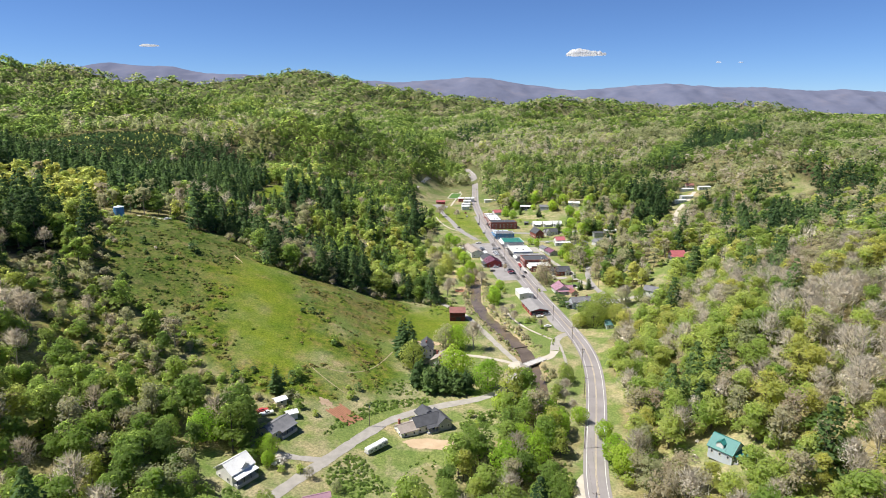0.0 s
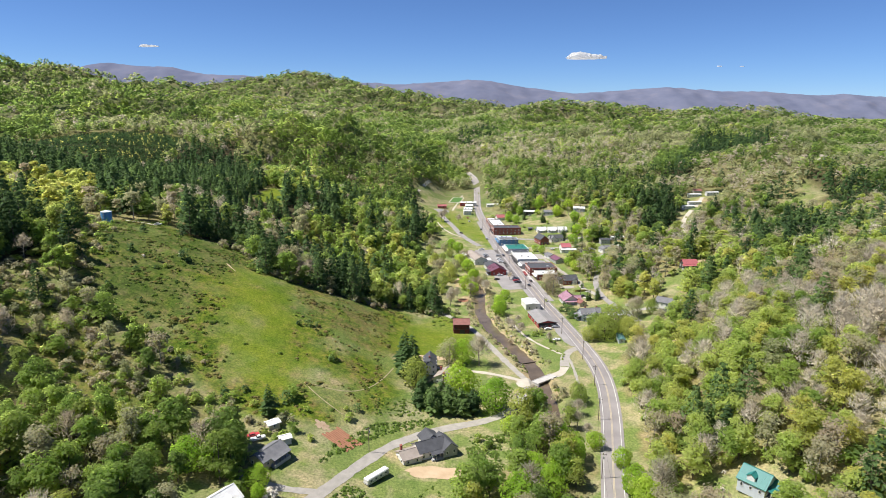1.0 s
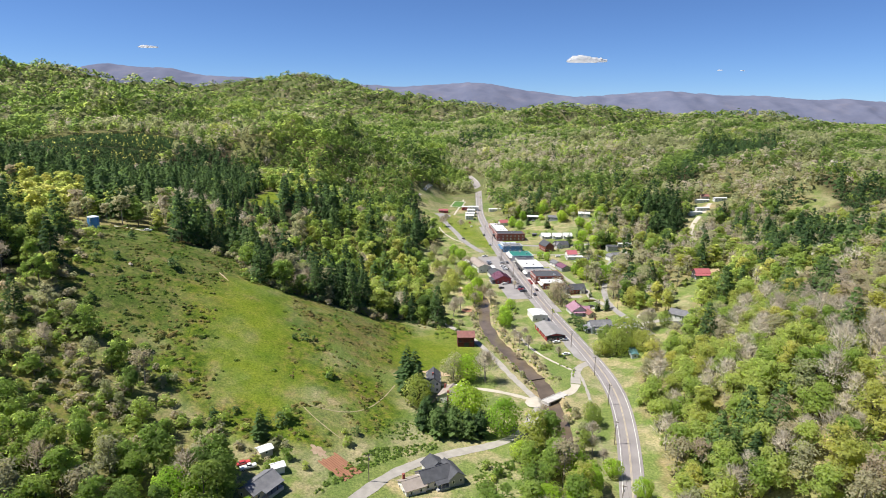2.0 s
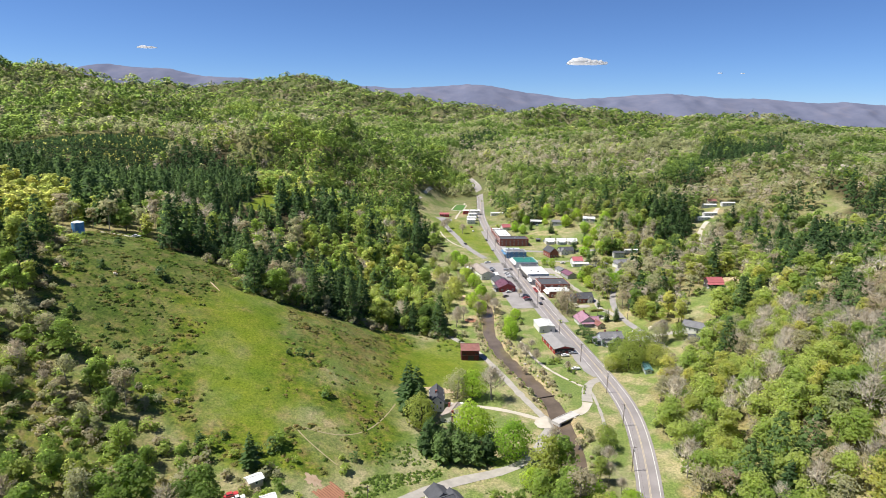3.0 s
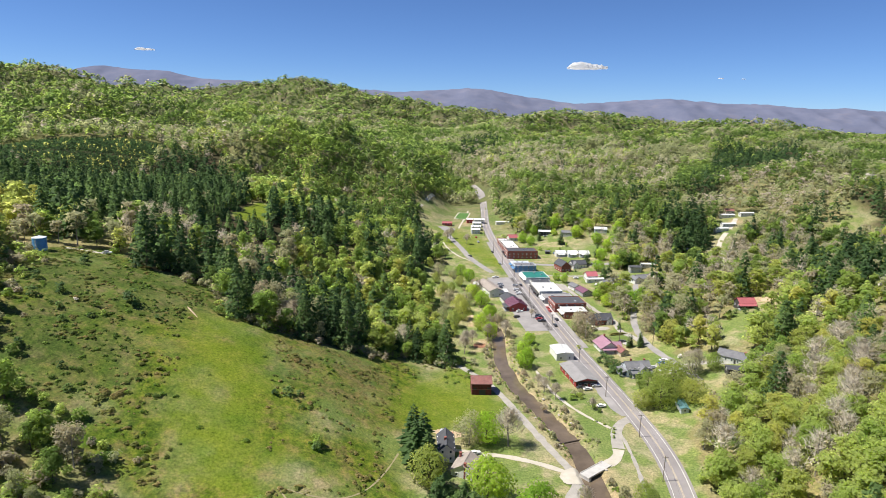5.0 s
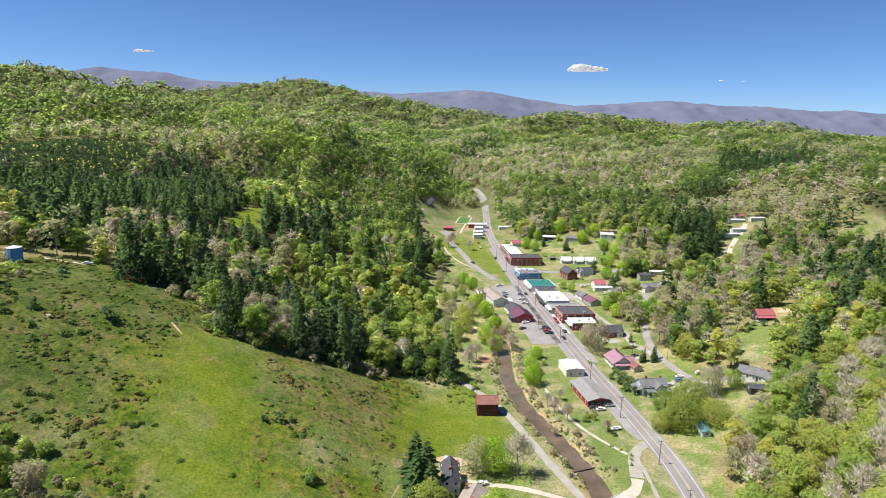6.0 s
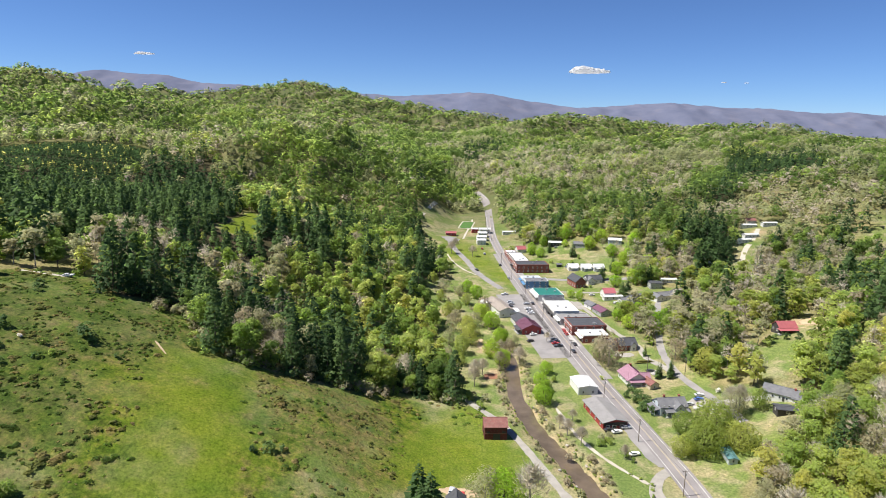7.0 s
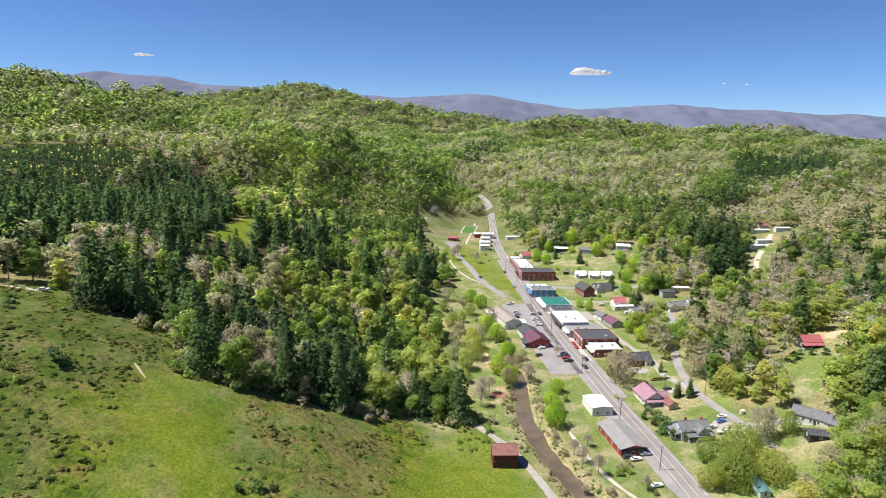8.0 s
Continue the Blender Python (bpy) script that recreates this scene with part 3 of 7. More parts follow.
def cloud(x, y, z, length, tall, seed, label):
    r = np.random.RandomState(seed)
    bm = bmesh.new()
    for i in range(60):
        u = r.uniform(-1, 1)
        size = tall * (0.3 + 0.62 * np.exp(-((u + 0.35) / 0.38) ** 2) + 0.34 * np.exp(-((u - 0.4) / 0.4) ** 2)) * r.uniform(0.7, 1.0)
        at = Matrix.Translation((u * length / 2, r.uniform(-1, 1) * tall, size * 0.35)) @ Matrix.Diagonal((size * 1.6, size * 1.2, size * 0.8, 1))
        bmesh.ops.create_icosphere(bm, subdivisions=2, radius=1, matrix=at)
    for v in bm.verts:
        n = noise.fractal(v.co * (2.2 / tall) + Vector((seed, 0, 0)), 0.8, 2.0, 5)
        v.co += v.normal * n * tall * 0.38
        v.co.z = max(v.co.z, -0.22 * tall + 0.12 * tall * n)
    ob = new("cloud", bpy.data.meshes.new("cloud"))
    bm.to_mesh(ob.data)
    ob.data.materials.append(CLOUD)
    fuse = ob.modifiers.new("fuse", "REMESH")
    fuse.mode, fuse.voxel_size, fuse.use_smooth_shade = "VOXEL", tall / 9, True
    even = ob.modifiers.new("even", "SMOOTH")
    even.factor, even.iterations = 0.5, 5
    ob.location = (x, y, z)
    return tagged(ob, label, "cloud")


CLOUD, cloud_nt, _, cloud_b = shader("cloud_white")
cloud_through = cloud_nt.nodes.new("ShaderNodeBsdfTranslucent")
cloud_mix = cloud_nt.nodes.new("ShaderNodeMixShader")
cloud_mix.inputs[0].default_value = 0.7
link(cloud_nt, cloud_b.outputs[0], cloud_mix.inputs[1])
link(cloud_nt, cloud_through.outputs[0], cloud_mix.inputs[2])
link(cloud_nt, cloud_mix.outputs[0], cloud_nt.nodes["Material Output"].inputs["Surface"])
link(cloud_nt, ramp_node(cloud_nt, noise_node(cloud_nt, 0.01), [(0.3, (0.86, 0.87, 0.9)), (0.7, (0.93, 0.93, 0.94))]), cloud_b.inputs["Base Color"])
cloud_b.inputs["Roughness"].default_value = 1.0
cloud_b.inputs["Subsurface Weight"].default_value = 0.0
cloud(1143, 5130, 551, 300, 44, 3, "small white fair-weather cloud in blue sky")
cloud(-2360, 5130, 619, 150, 17, 5, "thin white cloud wisp in blue sky")
cloud(2226, 5130, 493, 36, 7, 7, "tiny white cloud puff in blue sky")
cloud(2408, 5130, 493, 34, 5, 8, "tiny white cloud puff in blue sky")

# ---- trees: shapes ----
def cards(r, centres, normals, size, puffs, ruffle=0.28):
    """Small three-cornered leaf clumps, each uneven."""
    n = len(centres)
    up = normals / (np.linalg.norm(normals, axis=1, keepdims=True) + 1e-9)
    ref = r.normal(size=(n, 3))
    a = np.cross(up, ref)
    a /= np.linalg.norm(a, axis=1, keepdims=True) + 1e-9
    b = np.cross(up, a)
    s = (size * r.uniform(0.6, 1.35, n))[:, None]
    start, corner = r.uniform(0, 2 * np.pi, n), []
    for k in range(3):
        t = start + k * 2.094 + r.uniform(-0.5, 0.5, n)
        reach = s * r.uniform(0.75, 1.45, n)[:, None]
        corner.append(centres + a * np.cos(t)[:, None] * reach + b * np.sin(t)[:, None] * reach + up * r.uniform(-ruffle, ruffle, n)[:, None] * s)
    return np.stack(corner, 1).reshape(-1, 3), np.repeat(puffs, 3, 0)


def triangles(v):
    """Four-cornered pieces as pairs of triangles."""
    return v.reshape(-1, 4, 3)[:, [0, 1, 2, 0, 2, 3]].reshape(-1, 3)


def broad_crown(seed, n, tall, wide, size, low=0.32, lobes=9, airy=0.0):
    """Leaf clumps on several overlapping lobes."""
    r = np.random.RandomState(seed)
    c = []
    for i in range(lobes):
        ang, rad = r.uniform(0, 2 * np.pi), wide * r.uniform(0.15, 0.62)
        hz = tall * r.uniform(low + 0.12, 0.86)
        shrink = 1 - 0.55 * max(0, (hz / tall - 0.6) / 0.4)
        c.append((np.cos(ang) * rad * shrink, np.sin(ang) * rad * shrink, hz, wide * r.uniform(0.26, 0.52) * (11 / lobes) ** 0.25))
    c[0] = (0, 0, tall * 0.80, wide * 0.42)
    c = np.array(c)
    pick = r.randint(0, lobes, n)
    way = r.normal(size=(n, 3))
    way[:, 2] = np.abs(way[:, 2]) * 0.9 - 0.25
    way /= np.linalg.norm(way, axis=1, keepdims=True)
    reach = c[pick, 3:4] * (1.08 - (0.5 + airy * 0.4) * r.uniform(0, 1, (n, 1)) ** 1.8)
    centres = c[pick, :3] + way * reach * np.array([1, 1, 0.85])
    normals = 0.75 * way + np.array([0, 0, 0.75]) + 0.32 * r.normal(size=(n, 3))
    whole = centres - np.array([0, 0, tall * 0.5])
    whole /= np.linalg.norm(whole, axis=1, keepdims=True)
    puffs = 0.34 * way + 0.26 * whole + np.array([0, 0, 0.7]) + 0.2 * r.normal(size=(n, 3))
    puffs /= np.linalg.norm(puffs, axis=1, keepdims=True)
    return cards(r, centres, normals, size, puffs)


def round_crown(seed, n, tall, wide, size, low=0.08, rugged=0.16):
    """One full rounded crown with an uneven skin of leaf clumps."""
    r = np.random.RandomState(seed)
    way = r.normal(size=(n, 3))
    way[:, 2] += 0.25
    way /= np.linalg.norm(way, axis=1, keepdims=True)
    bumps = r.normal(size=(16, 3))
    bumps /= np.linalg.norm(bumps, axis=1, keepdims=True)
    swell = np.exp(6.0 * (way @ bumps.T - 1)).max(1, keepdims=True)
    reach = (1 - rugged + 2 * rugged * swell) * (1.04 - 0.4 * r.uniform(0, 1, (n, 1)) ** 2)
    narrow = 1 - 0.28 * np.clip(way[:, 2:], 0, 1) ** 2
    half = tall * (1 - low) / 2
    centres = way * reach * np.concatenate([wide * narrow, wide * narrow, np.full((n, 1), half)], 1) + np.array([0, 0, tall * low + half])
    normals = way + np.array([0, 0, 0.4]) + 0.45 * r.normal(size=(n, 3))
    puffs = 0.65 * way + np.array([0, 0, 0.55]) + 0.2 * r.normal(size=(n, 3))
    puffs /= np.linalg.norm(puffs, axis=1, keepdims=True)
    return cards(r, centres, normals, size, puffs)


def twig_crown(seed, n, tall, wide):
    """Bare branches: thin slivers reaching up and out."""
    r = np.random.RandomState(seed)
    ang = r.uniform(0, 2 * np.pi, n)
    t = r.uniform(0.25, 1, n) ** 0.7
    out = wide * np.sin(np.pi * (0.15 + 0.75 * t)) * r.uniform(0.15, 1, n)
    p = np.stack([np.cos(ang) * out, np.sin(ang) * out, tall * (0.22 + 0.70 * t)], 1)
    d = np.stack([np.cos(ang), np.sin(ang), np.full(n, 1.3)], 1) + 0.5 * r.normal(size=(n, 3))
    d /= np.linalg.norm(d, axis=1, keepdims=True)
    side = np.cross(d, r.normal(size=(n, 3)))
    side /= np.linalg.norm(side, axis=1, keepdims=True)
    ln = (wide * r.uniform(0.25, 0.6, n))[:, None]
    w = r.uniform(0.035, 0.10, n)[:, None] * (wide / 4.0) ** 0.5
    puffs = np.stack([np.cos(ang) * 0.4, np.sin(ang) * 0.4, np.full(n, 0.8)], 1) + 0.3 * r.normal(size=(n, 3))
    puffs /= np.linalg.norm(puffs, axis=1, keepdims=True)
    return triangles(np.stack([p - d * ln * 0.5 - side * w, p - d * ln * 0.5 + side * w, p + d * ln * 0.5 + side * w * 0.3, p + d * ln * 0.5 - side * w * 0.3], 1)), np.repeat(puffs, 6, 0)


def pine_crown(seed, levels, per, tall, wide, ragged=0.3):
    """Whorls of drooping boughs on a tapering outline."""
    r = np.random.RandomState(seed)
    out, puffs = [], []
    for i in range(levels):
        f = i / (levels - 1)
        z = tall * (0.14 + 0.83 * f)
        reach = wide * (1.02 - f) ** 0.8 * (1 + ragged * r.uniform(-1, 0.5)) + 0.25
        k = max(4, int(per * (1 - 0.5 * f)))
        off = r.uniform(0, 6.28)
        for j in range(k):
            a = off + 2 * np.pi * j / k + r.uniform(-0.25, 0.25)
            ln = reach * r.uniform(0.7, 1.15)
            wd = ln * r.uniform(0.34, 0.55) * 6.5 / per
            drop = -ln * r.uniform(0.05, 0.35)
            d, s = np.array([np.cos(a), np.sin(a), 0]), np.array([-np.sin(a), np.cos(a), 0])
            zz = np.array([0, 0, z + tall * r.uniform(-0.03, 0.03)])
            puff = d * 0.5 + np.array([0, 0, 0.75]) + 0.22 * r.normal(size=3)
            puffs += [puff / np.linalg.norm(puff)] * 6
            out += [zz + d * ln * 0.08, zz + d * ln * 0.62 - s * wd + [0, 0, drop * 0.6 - 0.12 * wd], zz + d * ln + [0, 0, drop], zz + d * ln * 0.62 + s * wd + [0, 0, drop * 0.6 - 0.12 * wd]]
    return triangles(np.array(out)), np.array(puffs)


def stem(seed, tall, thick, limbs, reach, sides=5):
    """A tapered trunk with limbs, as four-sided strips."""
    r = np.random.RandomState(seed)
    out = []

    def tube(p, q, r0, r1, k):
        d = (q - p) / np.linalg.norm(q - p)
        a = np.cross(d, [0.3, 0.9, 0.2])
        a /= np.linalg.norm(a)
        b = np.cross(d, a)
        for i in range(k):
            c0, c1 = 2 * np.pi * i / k, 2 * np.pi * (i + 1) / k
            w0, w1 = a * np.cos(c0) + b * np.sin(c0), a * np.cos(c1) + b * np.sin(c1)
            out.extend([p + w0 * r0, p + w1 * r0, q + w1 * r1, q + w0 * r1])

    lean = np.array([r.uniform(-0.04, 0.04) * tall, r.uniform(-0.04, 0.04) * tall, tall * 0.45])
    tube(np.array([0, 0, -0.6]), lean, thick, thick * 0.7, sides)
    top = np.array([lean[0] * 1.5, lean[1] * 1.5, tall * 0.85])
    tube(lean, top, thick * 0.7, thick * 0.15, sides)
    for i in range(limbs):
        f = r.uniform(0.3, 0.75)
        base = lean * (f / 0.45) if f < 0.45 else lean + (top - lean) * (f - 0.45) / 0.4
        a = 2.4 * i + r.uniform(-0.4, 0.4)
        tip = base + np.array([np.cos(a) * reach, np.sin(a) * reach, reach * r.uniform(0.5, 1.0)]) * r.uniform(0.6, 1)
        tube(base, tip, thick * 0.35, thick * 0.06, 3)
    return triangles(np.array(out))


def bough_crown(seed, n, tall, wide, size):
    """A conifer: needle tufts on uneven whorls of drooping boughs."""
    r = np.random.RandomState(seed)
    whorls = 11
    f = r.uniform(0, 1, n) ** 1.35
    k = np.clip((f * whorls).astype(int), 0, whorls - 1)
    f = (k + 0.5 + r.uniform(-0.28, 0.28, n)) / whorls
    ang = r.uniform(0, 2 * np.pi, n)
    swell = r.uniform(0.72, 1.15, (whorls, 7))[k, (ang / (2 * np.pi) * 7).astype(int) % 7]
    along = r.uniform(0.25, 1, n) ** 0.6
    out = (wide * (1.03 - f) ** 0.78 + 0.15) * swell * along
    z = tall * (0.10 + 0.90 * f) - 0.22 * out
    d = np.stack([np.cos(ang), np.sin(ang), np.zeros(n)], 1)
    centres = d * out[:, None] + np.stack([0 * z, 0 * z, z], 1)
    normals = 0.55 * d + np.array([0, 0, 0.8]) + 0.4 * r.normal(size=(n, 3))
    puffs = 0.6 * d + np.array([0, 0, 0.62]) + 0.2 * r.normal(size=(n, 3))
    puffs /= np.linalg.norm(puffs, axis=1, keepdims=True)
    return cards(r, centres, normals, size * (1.1 - 0.45 * f), puffs)


def far_crown(seed, n, tall, wide, size, thin=0.0):
    """A distant broadleaf tree: loose clumps over one uneven dome."""
    r = np.random.RandomState(seed)
    way = r.normal(size=(n, 3))
    way[:, 2] = np.abs(way[:, 2]) * 1.1 - 0.2
    way /= np.linalg.norm(way, axis=1, keepdims=True)
    lump = 1 + 0.18 * np.sin(3 * np.arctan2(way[:, 1], way[:, 0]) + seed) + 0.06 * r.normal(size=n)
    centres = way * (lump * (1 - thin * r.uniform(0, 0.6, n)))[:, None] * np.array([wide, wide, tall * 0.48]) + np.array([0, 0, tall * 0.5])
    normals = 0.75 * way + np.array([0, 0, 0.65]) + 0.2 * r.normal(size=(n, 3))
    puffs = 0.7 * way + np.array([0, 0, 0.4]) + 0.1 * r.normal(size=(n, 3))
    puffs /= np.linalg.norm(puffs, axis=1, keepdims=True)
    return cards(r, centres, normals, size, puffs, 0.12)


def sheet_faces(v):
    return np.arange(len(v)).reshape(-1, 3)


def joined(*shapes):
    return np.concatenate([v for v, _ in shapes]), np.concatenate([p for _, p in shapes])


# tree kinds at five grades of detail: crown (corners, soft normals) and trunk corners
def kinds(grade):
    v = {}
    k = 5
    if grade > 1:
        none = np.zeros((0, 3))
        n, size = ((48, 1.4), (16, 2.1), (8, 2.9))[grade - 2]
        for j, (kind, tall, wide) in enumerate((("fresh", 13.5, 4.6), ("yellow", 13.5, 4.5), ("bud", 13.5, 4.4), ("bare", 13.5, 4.2))):
            few = (1.0, 0.95, 0.8, 0.6)[j]
            v[kind] = [(far_crown(400 + 10 * j + i, max(5, int(n * few)), tall, wide, size * (1, 0.97, 0.9, 0.8)[j], (0, 0.2, 0.4, 0.6)[j]), none) for i in range(k)]
        v["pine"] = [(bough_crown(450 + i, max(6, n), 15.5, 4.2, size * 0.85), none) for i in range(k)]
        return v
    n = (1250, 330)[grade]
    size = (0.37, 0.70)[grade]
    if grade == 0:
        trunk = [stem(i, 12, 0.24, 5, 3.2) for i in range(k)]
        thin = [stem(i + 9, 13, 0.2, 9, 3.4) for i in range(k)]
    else:
        trunk = [stem(i, 12, 0.26, 0, 3, 3) for i in range(k)]
        thin = [stem(i + 9, 13, 0.24, 4, 3.6, 3) for i in range(k)]
    v["fresh"] = [(broad_crown(i + 10, n, 12.5, 5.0, size, 0.16, 20), trunk[i]) for i in range(k)]
    v["yellow"] = [(broad_crown(i + 30, n, 13.5, 5.0, size * 0.95, 0.16, 20, airy=0.5), trunk[i]) for i in range(k)]
    v["bud"] = [(broad_crown(i + 50, int(n * 0.85), 13.5, 4.9, size * 0.8, 0.16, 22, airy=0.9), thin[i]) for i in range(k)]
    twigs = (380, 95)[grade]
    v["bare"] = [(joined(twig_crown(i + 70, twigs, 13.5, 4.6), broad_crown(i + 75, n // 4, 12.5, 4.2, size * 0.6, 0.2, airy=1.0)), thin[i]) for i in range(k)]
    v["pine"] = [(bough_crown(i + 90, (800, 160)[grade], 15.0, 4.6, (0.48, 1.0)[grade]), trunk[i]) for i in range(k)]
    v["shrub"] = [(broad_crown(i + 120, (90, 36)[grade], 3.2, 2.3, (0.42, 0.66)[grade], 0.0, 6), trunk[i][:0]) for i in range(k)]
    return v


TREE = [kinds(g) for g in range(5)]
LEAF = {"fresh": FRESH_LEAF, "yellow": YELLOW_LEAF, "bud": BUD_LEAF, "bare": BARE_TWIG, "pine": PINE_NEEDLE, "shrub": BUD_LEAF}
NAMES = ("fresh", "yellow", "bud", "bare", "pine")

# ---- the woods ----
# outline in plan, then shares of fresh, yellow, budding, bare, pine
STANDS = []


def stand(outline, shares, shade=0.0):
    STANDS.append((outline, shares, shade))


stand([(-1270, 1875), (-1162, 1854), (-984, 1731), (-936, 1493), (-984, 1453)], (0.3, 0.2, 0.32, 0.14, 0.04))
stand([(-981, 1448), (-936, 1493), (-784, 1347), (-700, 1257), (-727, 1227), (-688, 1102), (-526, 792)], (0.82, 0.1, 0.05, 0.02, 0.01), 0.05)
stand([(-740, 1226), (-711, 1258), (-714, 1366), (-676, 1393), (-623, 1372), (-654, 1357), (-666, 1194), (-681, 1129)], (0.12, 0.68, 0.16, 0.03, 0.01), 0.3)
stand([(-688, 1102), (-624, 1231), (-511, 1316), (-329, 867), (-377, 757), (-453, 738)], (0.14, 0.28, 0.38, 0.18, 0.02))
stand([(-913, 1695), (-1147, 2304), (-973, 2247), (-858, 2198), (-564, 1339), (-689, 1433)], (0.4, 0.24, 0.24, 0.06, 0.06))
stand([(-1224, 3806), (-899, 3854), (-762, 3846), (-588, 3603), (-599, 3010), (-963, 3577)], (0.3, 0.14, 0.36, 0.14, 0.06))
stand([(-933, 3062), (-890, 3534), (-639, 2725), (-452, 1683)], (0.1, 0.5, 0.34, 0.04, 0.02), 0.5)
stand([(-432, 1812), (-496, 2608), (-395, 2553), (-369, 2405), (-201, 1015), (-203, 911)], (0.05, 0.14, 0.52, 0.27, 0.02), 0.5)
stand([(-167, 1022), (-268, 2080), (-129, 1069), (-156, 1005)], (0.25, 0.1, 0.15, 0.05, 0.45))
stand([(-136, 1050), (-67, 1621), (11, 1130), (-9, 900), (-95, 838), (-134, 861), (-143, 900)], (0.72, 0.14, 0.06, 0.03, 0.05), 0.25)
stand([(-306, 3301), (-67, 3038), (-12, 2816), (-224, 2977)], (0.5, 0.3, 0.16, 0.02, 0.02), 0.4)
stand([(42, 1700), (142, 1928), (152, 1674), (72, 1332), (27, 1298)], (0.15, 0.05, 0.1, 0.05, 0.65))
stand([(1, 1160), (129, 1580), (275, 1480), (368, 1352), (361, 1045), (257, 795), (143, 807), (59, 978)], (0.12, 0.12, 0.46, 0.27, 0.03), 0.35)
stand([(179, 1792), (362, 2294), (462, 2446), (693, 2489), (959, 2602), (566, 1564), (381, 1399), (344, 1827)], (0.32, 0.32, 0.28, 0.05, 0.03), 0.35)
stand([(599, 1479), (746, 1689), (796, 1612), (745, 1509), (471, 1155)], (0.3, 0.34, 0.26, 0.05, 0.05), 0.3)
stand([(352, 906), (458, 1141), (674, 1418), (512, 980), (434, 836), (383, 879)], (0.03, 0.02, 0.02, 0.01, 0.92))
stand([(296, 847), (352, 893), (323, 819), (282, 807)], (0.1, 0.05, 0.05, 0.05, 0.75))
stand([(340, 833), (383, 823), (435, 803), (399, 727), (334, 785)], (0.1, 0.26, 0.4, 0.23, 0.01), 0.45)
stand([(443, 815), (469, 782), (451, 704), (426, 712), (414, 760)], (0.84, 0.09, 0.04, 0.02, 0.01), 0.35)
stand([(429, 737), (451, 709), (431, 687), (410, 715)], (0.2, 0.05, 0.05, 0.05, 0.65))
stand([(-470, 760), (-346, 862), (-318, 830), (-300, 700), (-250, 760), (-250, 880), (-340, 920), (-480, 820)], (0.10, 0.16, 0.46, 0.24, 0.04))
stand([(320, 802), (507, 880), (450, 731), (390, 720), (300, 760)], (0.10, 0.10, 0.42, 0.36, 0.02))
stand([(71, 1004), (258, 800), (223, 716), (150, 690), (62, 839)], (0.55, 0.22, 0.10, 0.05, 0.08))
stand([(215, 715), (280, 760), (240, 610), (194, 608)], (0.16, 0.04, 0.02, 0.03, 0.75))
stand([(422, 705), (470, 700), (430, 600), (389, 636)], (0.05, 0.02, 0.02, 0.01, 0.90))
stand([(250, 650), (295, 651), (240, 541), (205, 563)], (0.06, 0.06, 0.30, 0.56, 0.02))
stand([(-195, 300), (-165, 270), (-141, 255), (-112, 246), (-82, 230), (-78, 216), (-98, 208), (-140, 212), (-172, 236), (-200, 266)], (0.28, 0.16, 0.27, 0.28, 0.01))
stand([(205, 630), (232, 690), (255, 690), (222, 622)], (0.03, 0.01, 0.01, 0.0, 0.95))
stand([(196, 440), (240, 530), (320, 590), (330, 470), (240, 400)], (0.30, 0.08, 0.12, 0.08, 0.42))
stand([(-5, 140), (60, 140), (66, 285), (40, 290), (16, 225)], (0.62, 0.20, 0.07, 0.09, 0.02))
stand([(-240, 120), (-60, 120), (-86, 240), (-140, 262), (-200, 300)], (0.62, 0.16, 0.13, 0.07, 0.02))
stand([(-200, 225), (-130, 212), (-118, 240), (-150, 262), (-170, 285), (-215, 300)], (0.20, 0.15, 0.35, 0.28, 0.02))
stand([(84, 210), (92, 262), (90, 300), (104, 336), (128, 346), (165, 330), (150, 285), (122, 236)], (0.56, 0.15, 0.09, 0.19, 0.01), 0.12)
stand([(98, 222), (112, 222), (114, 246), (98, 244)], (0.2, 0.1, 0.05, 0.05, 0.6))
stand([(110, 150), (112, 186), (150, 230), (260, 260), (260, 150)], (0.22, 0.14, 0.17, 0.46, 0.01))
stand([(140, 225), (150, 280), (230, 300), (260, 240)], (0.20, 0.13, 0.22, 0.44, 0.01))
stand([(-240, 780), (-380, 1590), (-112, 1280), (-39, 903), (-16, 763), (-20, 660), (-83, 640), (-142, 549), (-180, 640)], (0.46, 0.28, 0.13, 0.06, 0.07))
stand([(-480, 560), (-480, 735), (-430, 706), (-398, 712), (-364, 688), (-310, 668), (-318, 790), (-290, 862), (-215, 700), (-155, 550), (-197, 468), (-220, 410), (-290, 420), (-400, 480)], (0.02, 0.01, 0.01, 0.01, 0.95))
stand([(-205, 480), (-203, 640), (-150, 600), (-100, 640), (-40, 765), (-20, 660), (-24, 592), (-69, 551), (-118, 524), (-147, 480)], (0.09, 0.03, 0.01, 0.01, 0.86))
stand([(-220, 396), (-211, 424), (-188, 478), (-168, 436), (-170, 392), (-184, 356)], (0.05, 0.10, 0.55, 0.28, 0.02))
stand([(-107, 464), (-90, 520), (-24, 592), (8, 560), (-4, 456), (-8, 396), (-48, 366), (-98, 380)], (0.47, 0.11, 0.02, 0.03, 0.37))
stand([(-60, 640), (-20, 700), (-14, 600), (-30, 560)], (0.2, 0.06, 0.02, 0.02, 0.7))
stand([(-182, 372), (-179, 426), (-159, 479), (-129, 478), (-100, 448), (-96, 386), (-112, 352), (-150, 340)], (0.07, 0.03, 0.01, 0.02, 0.87))
stand([(-146, 470), (-109, 530), (-102, 490), (-114, 445)], (0.04, 0.08, 0.5, 0.36, 0.02))
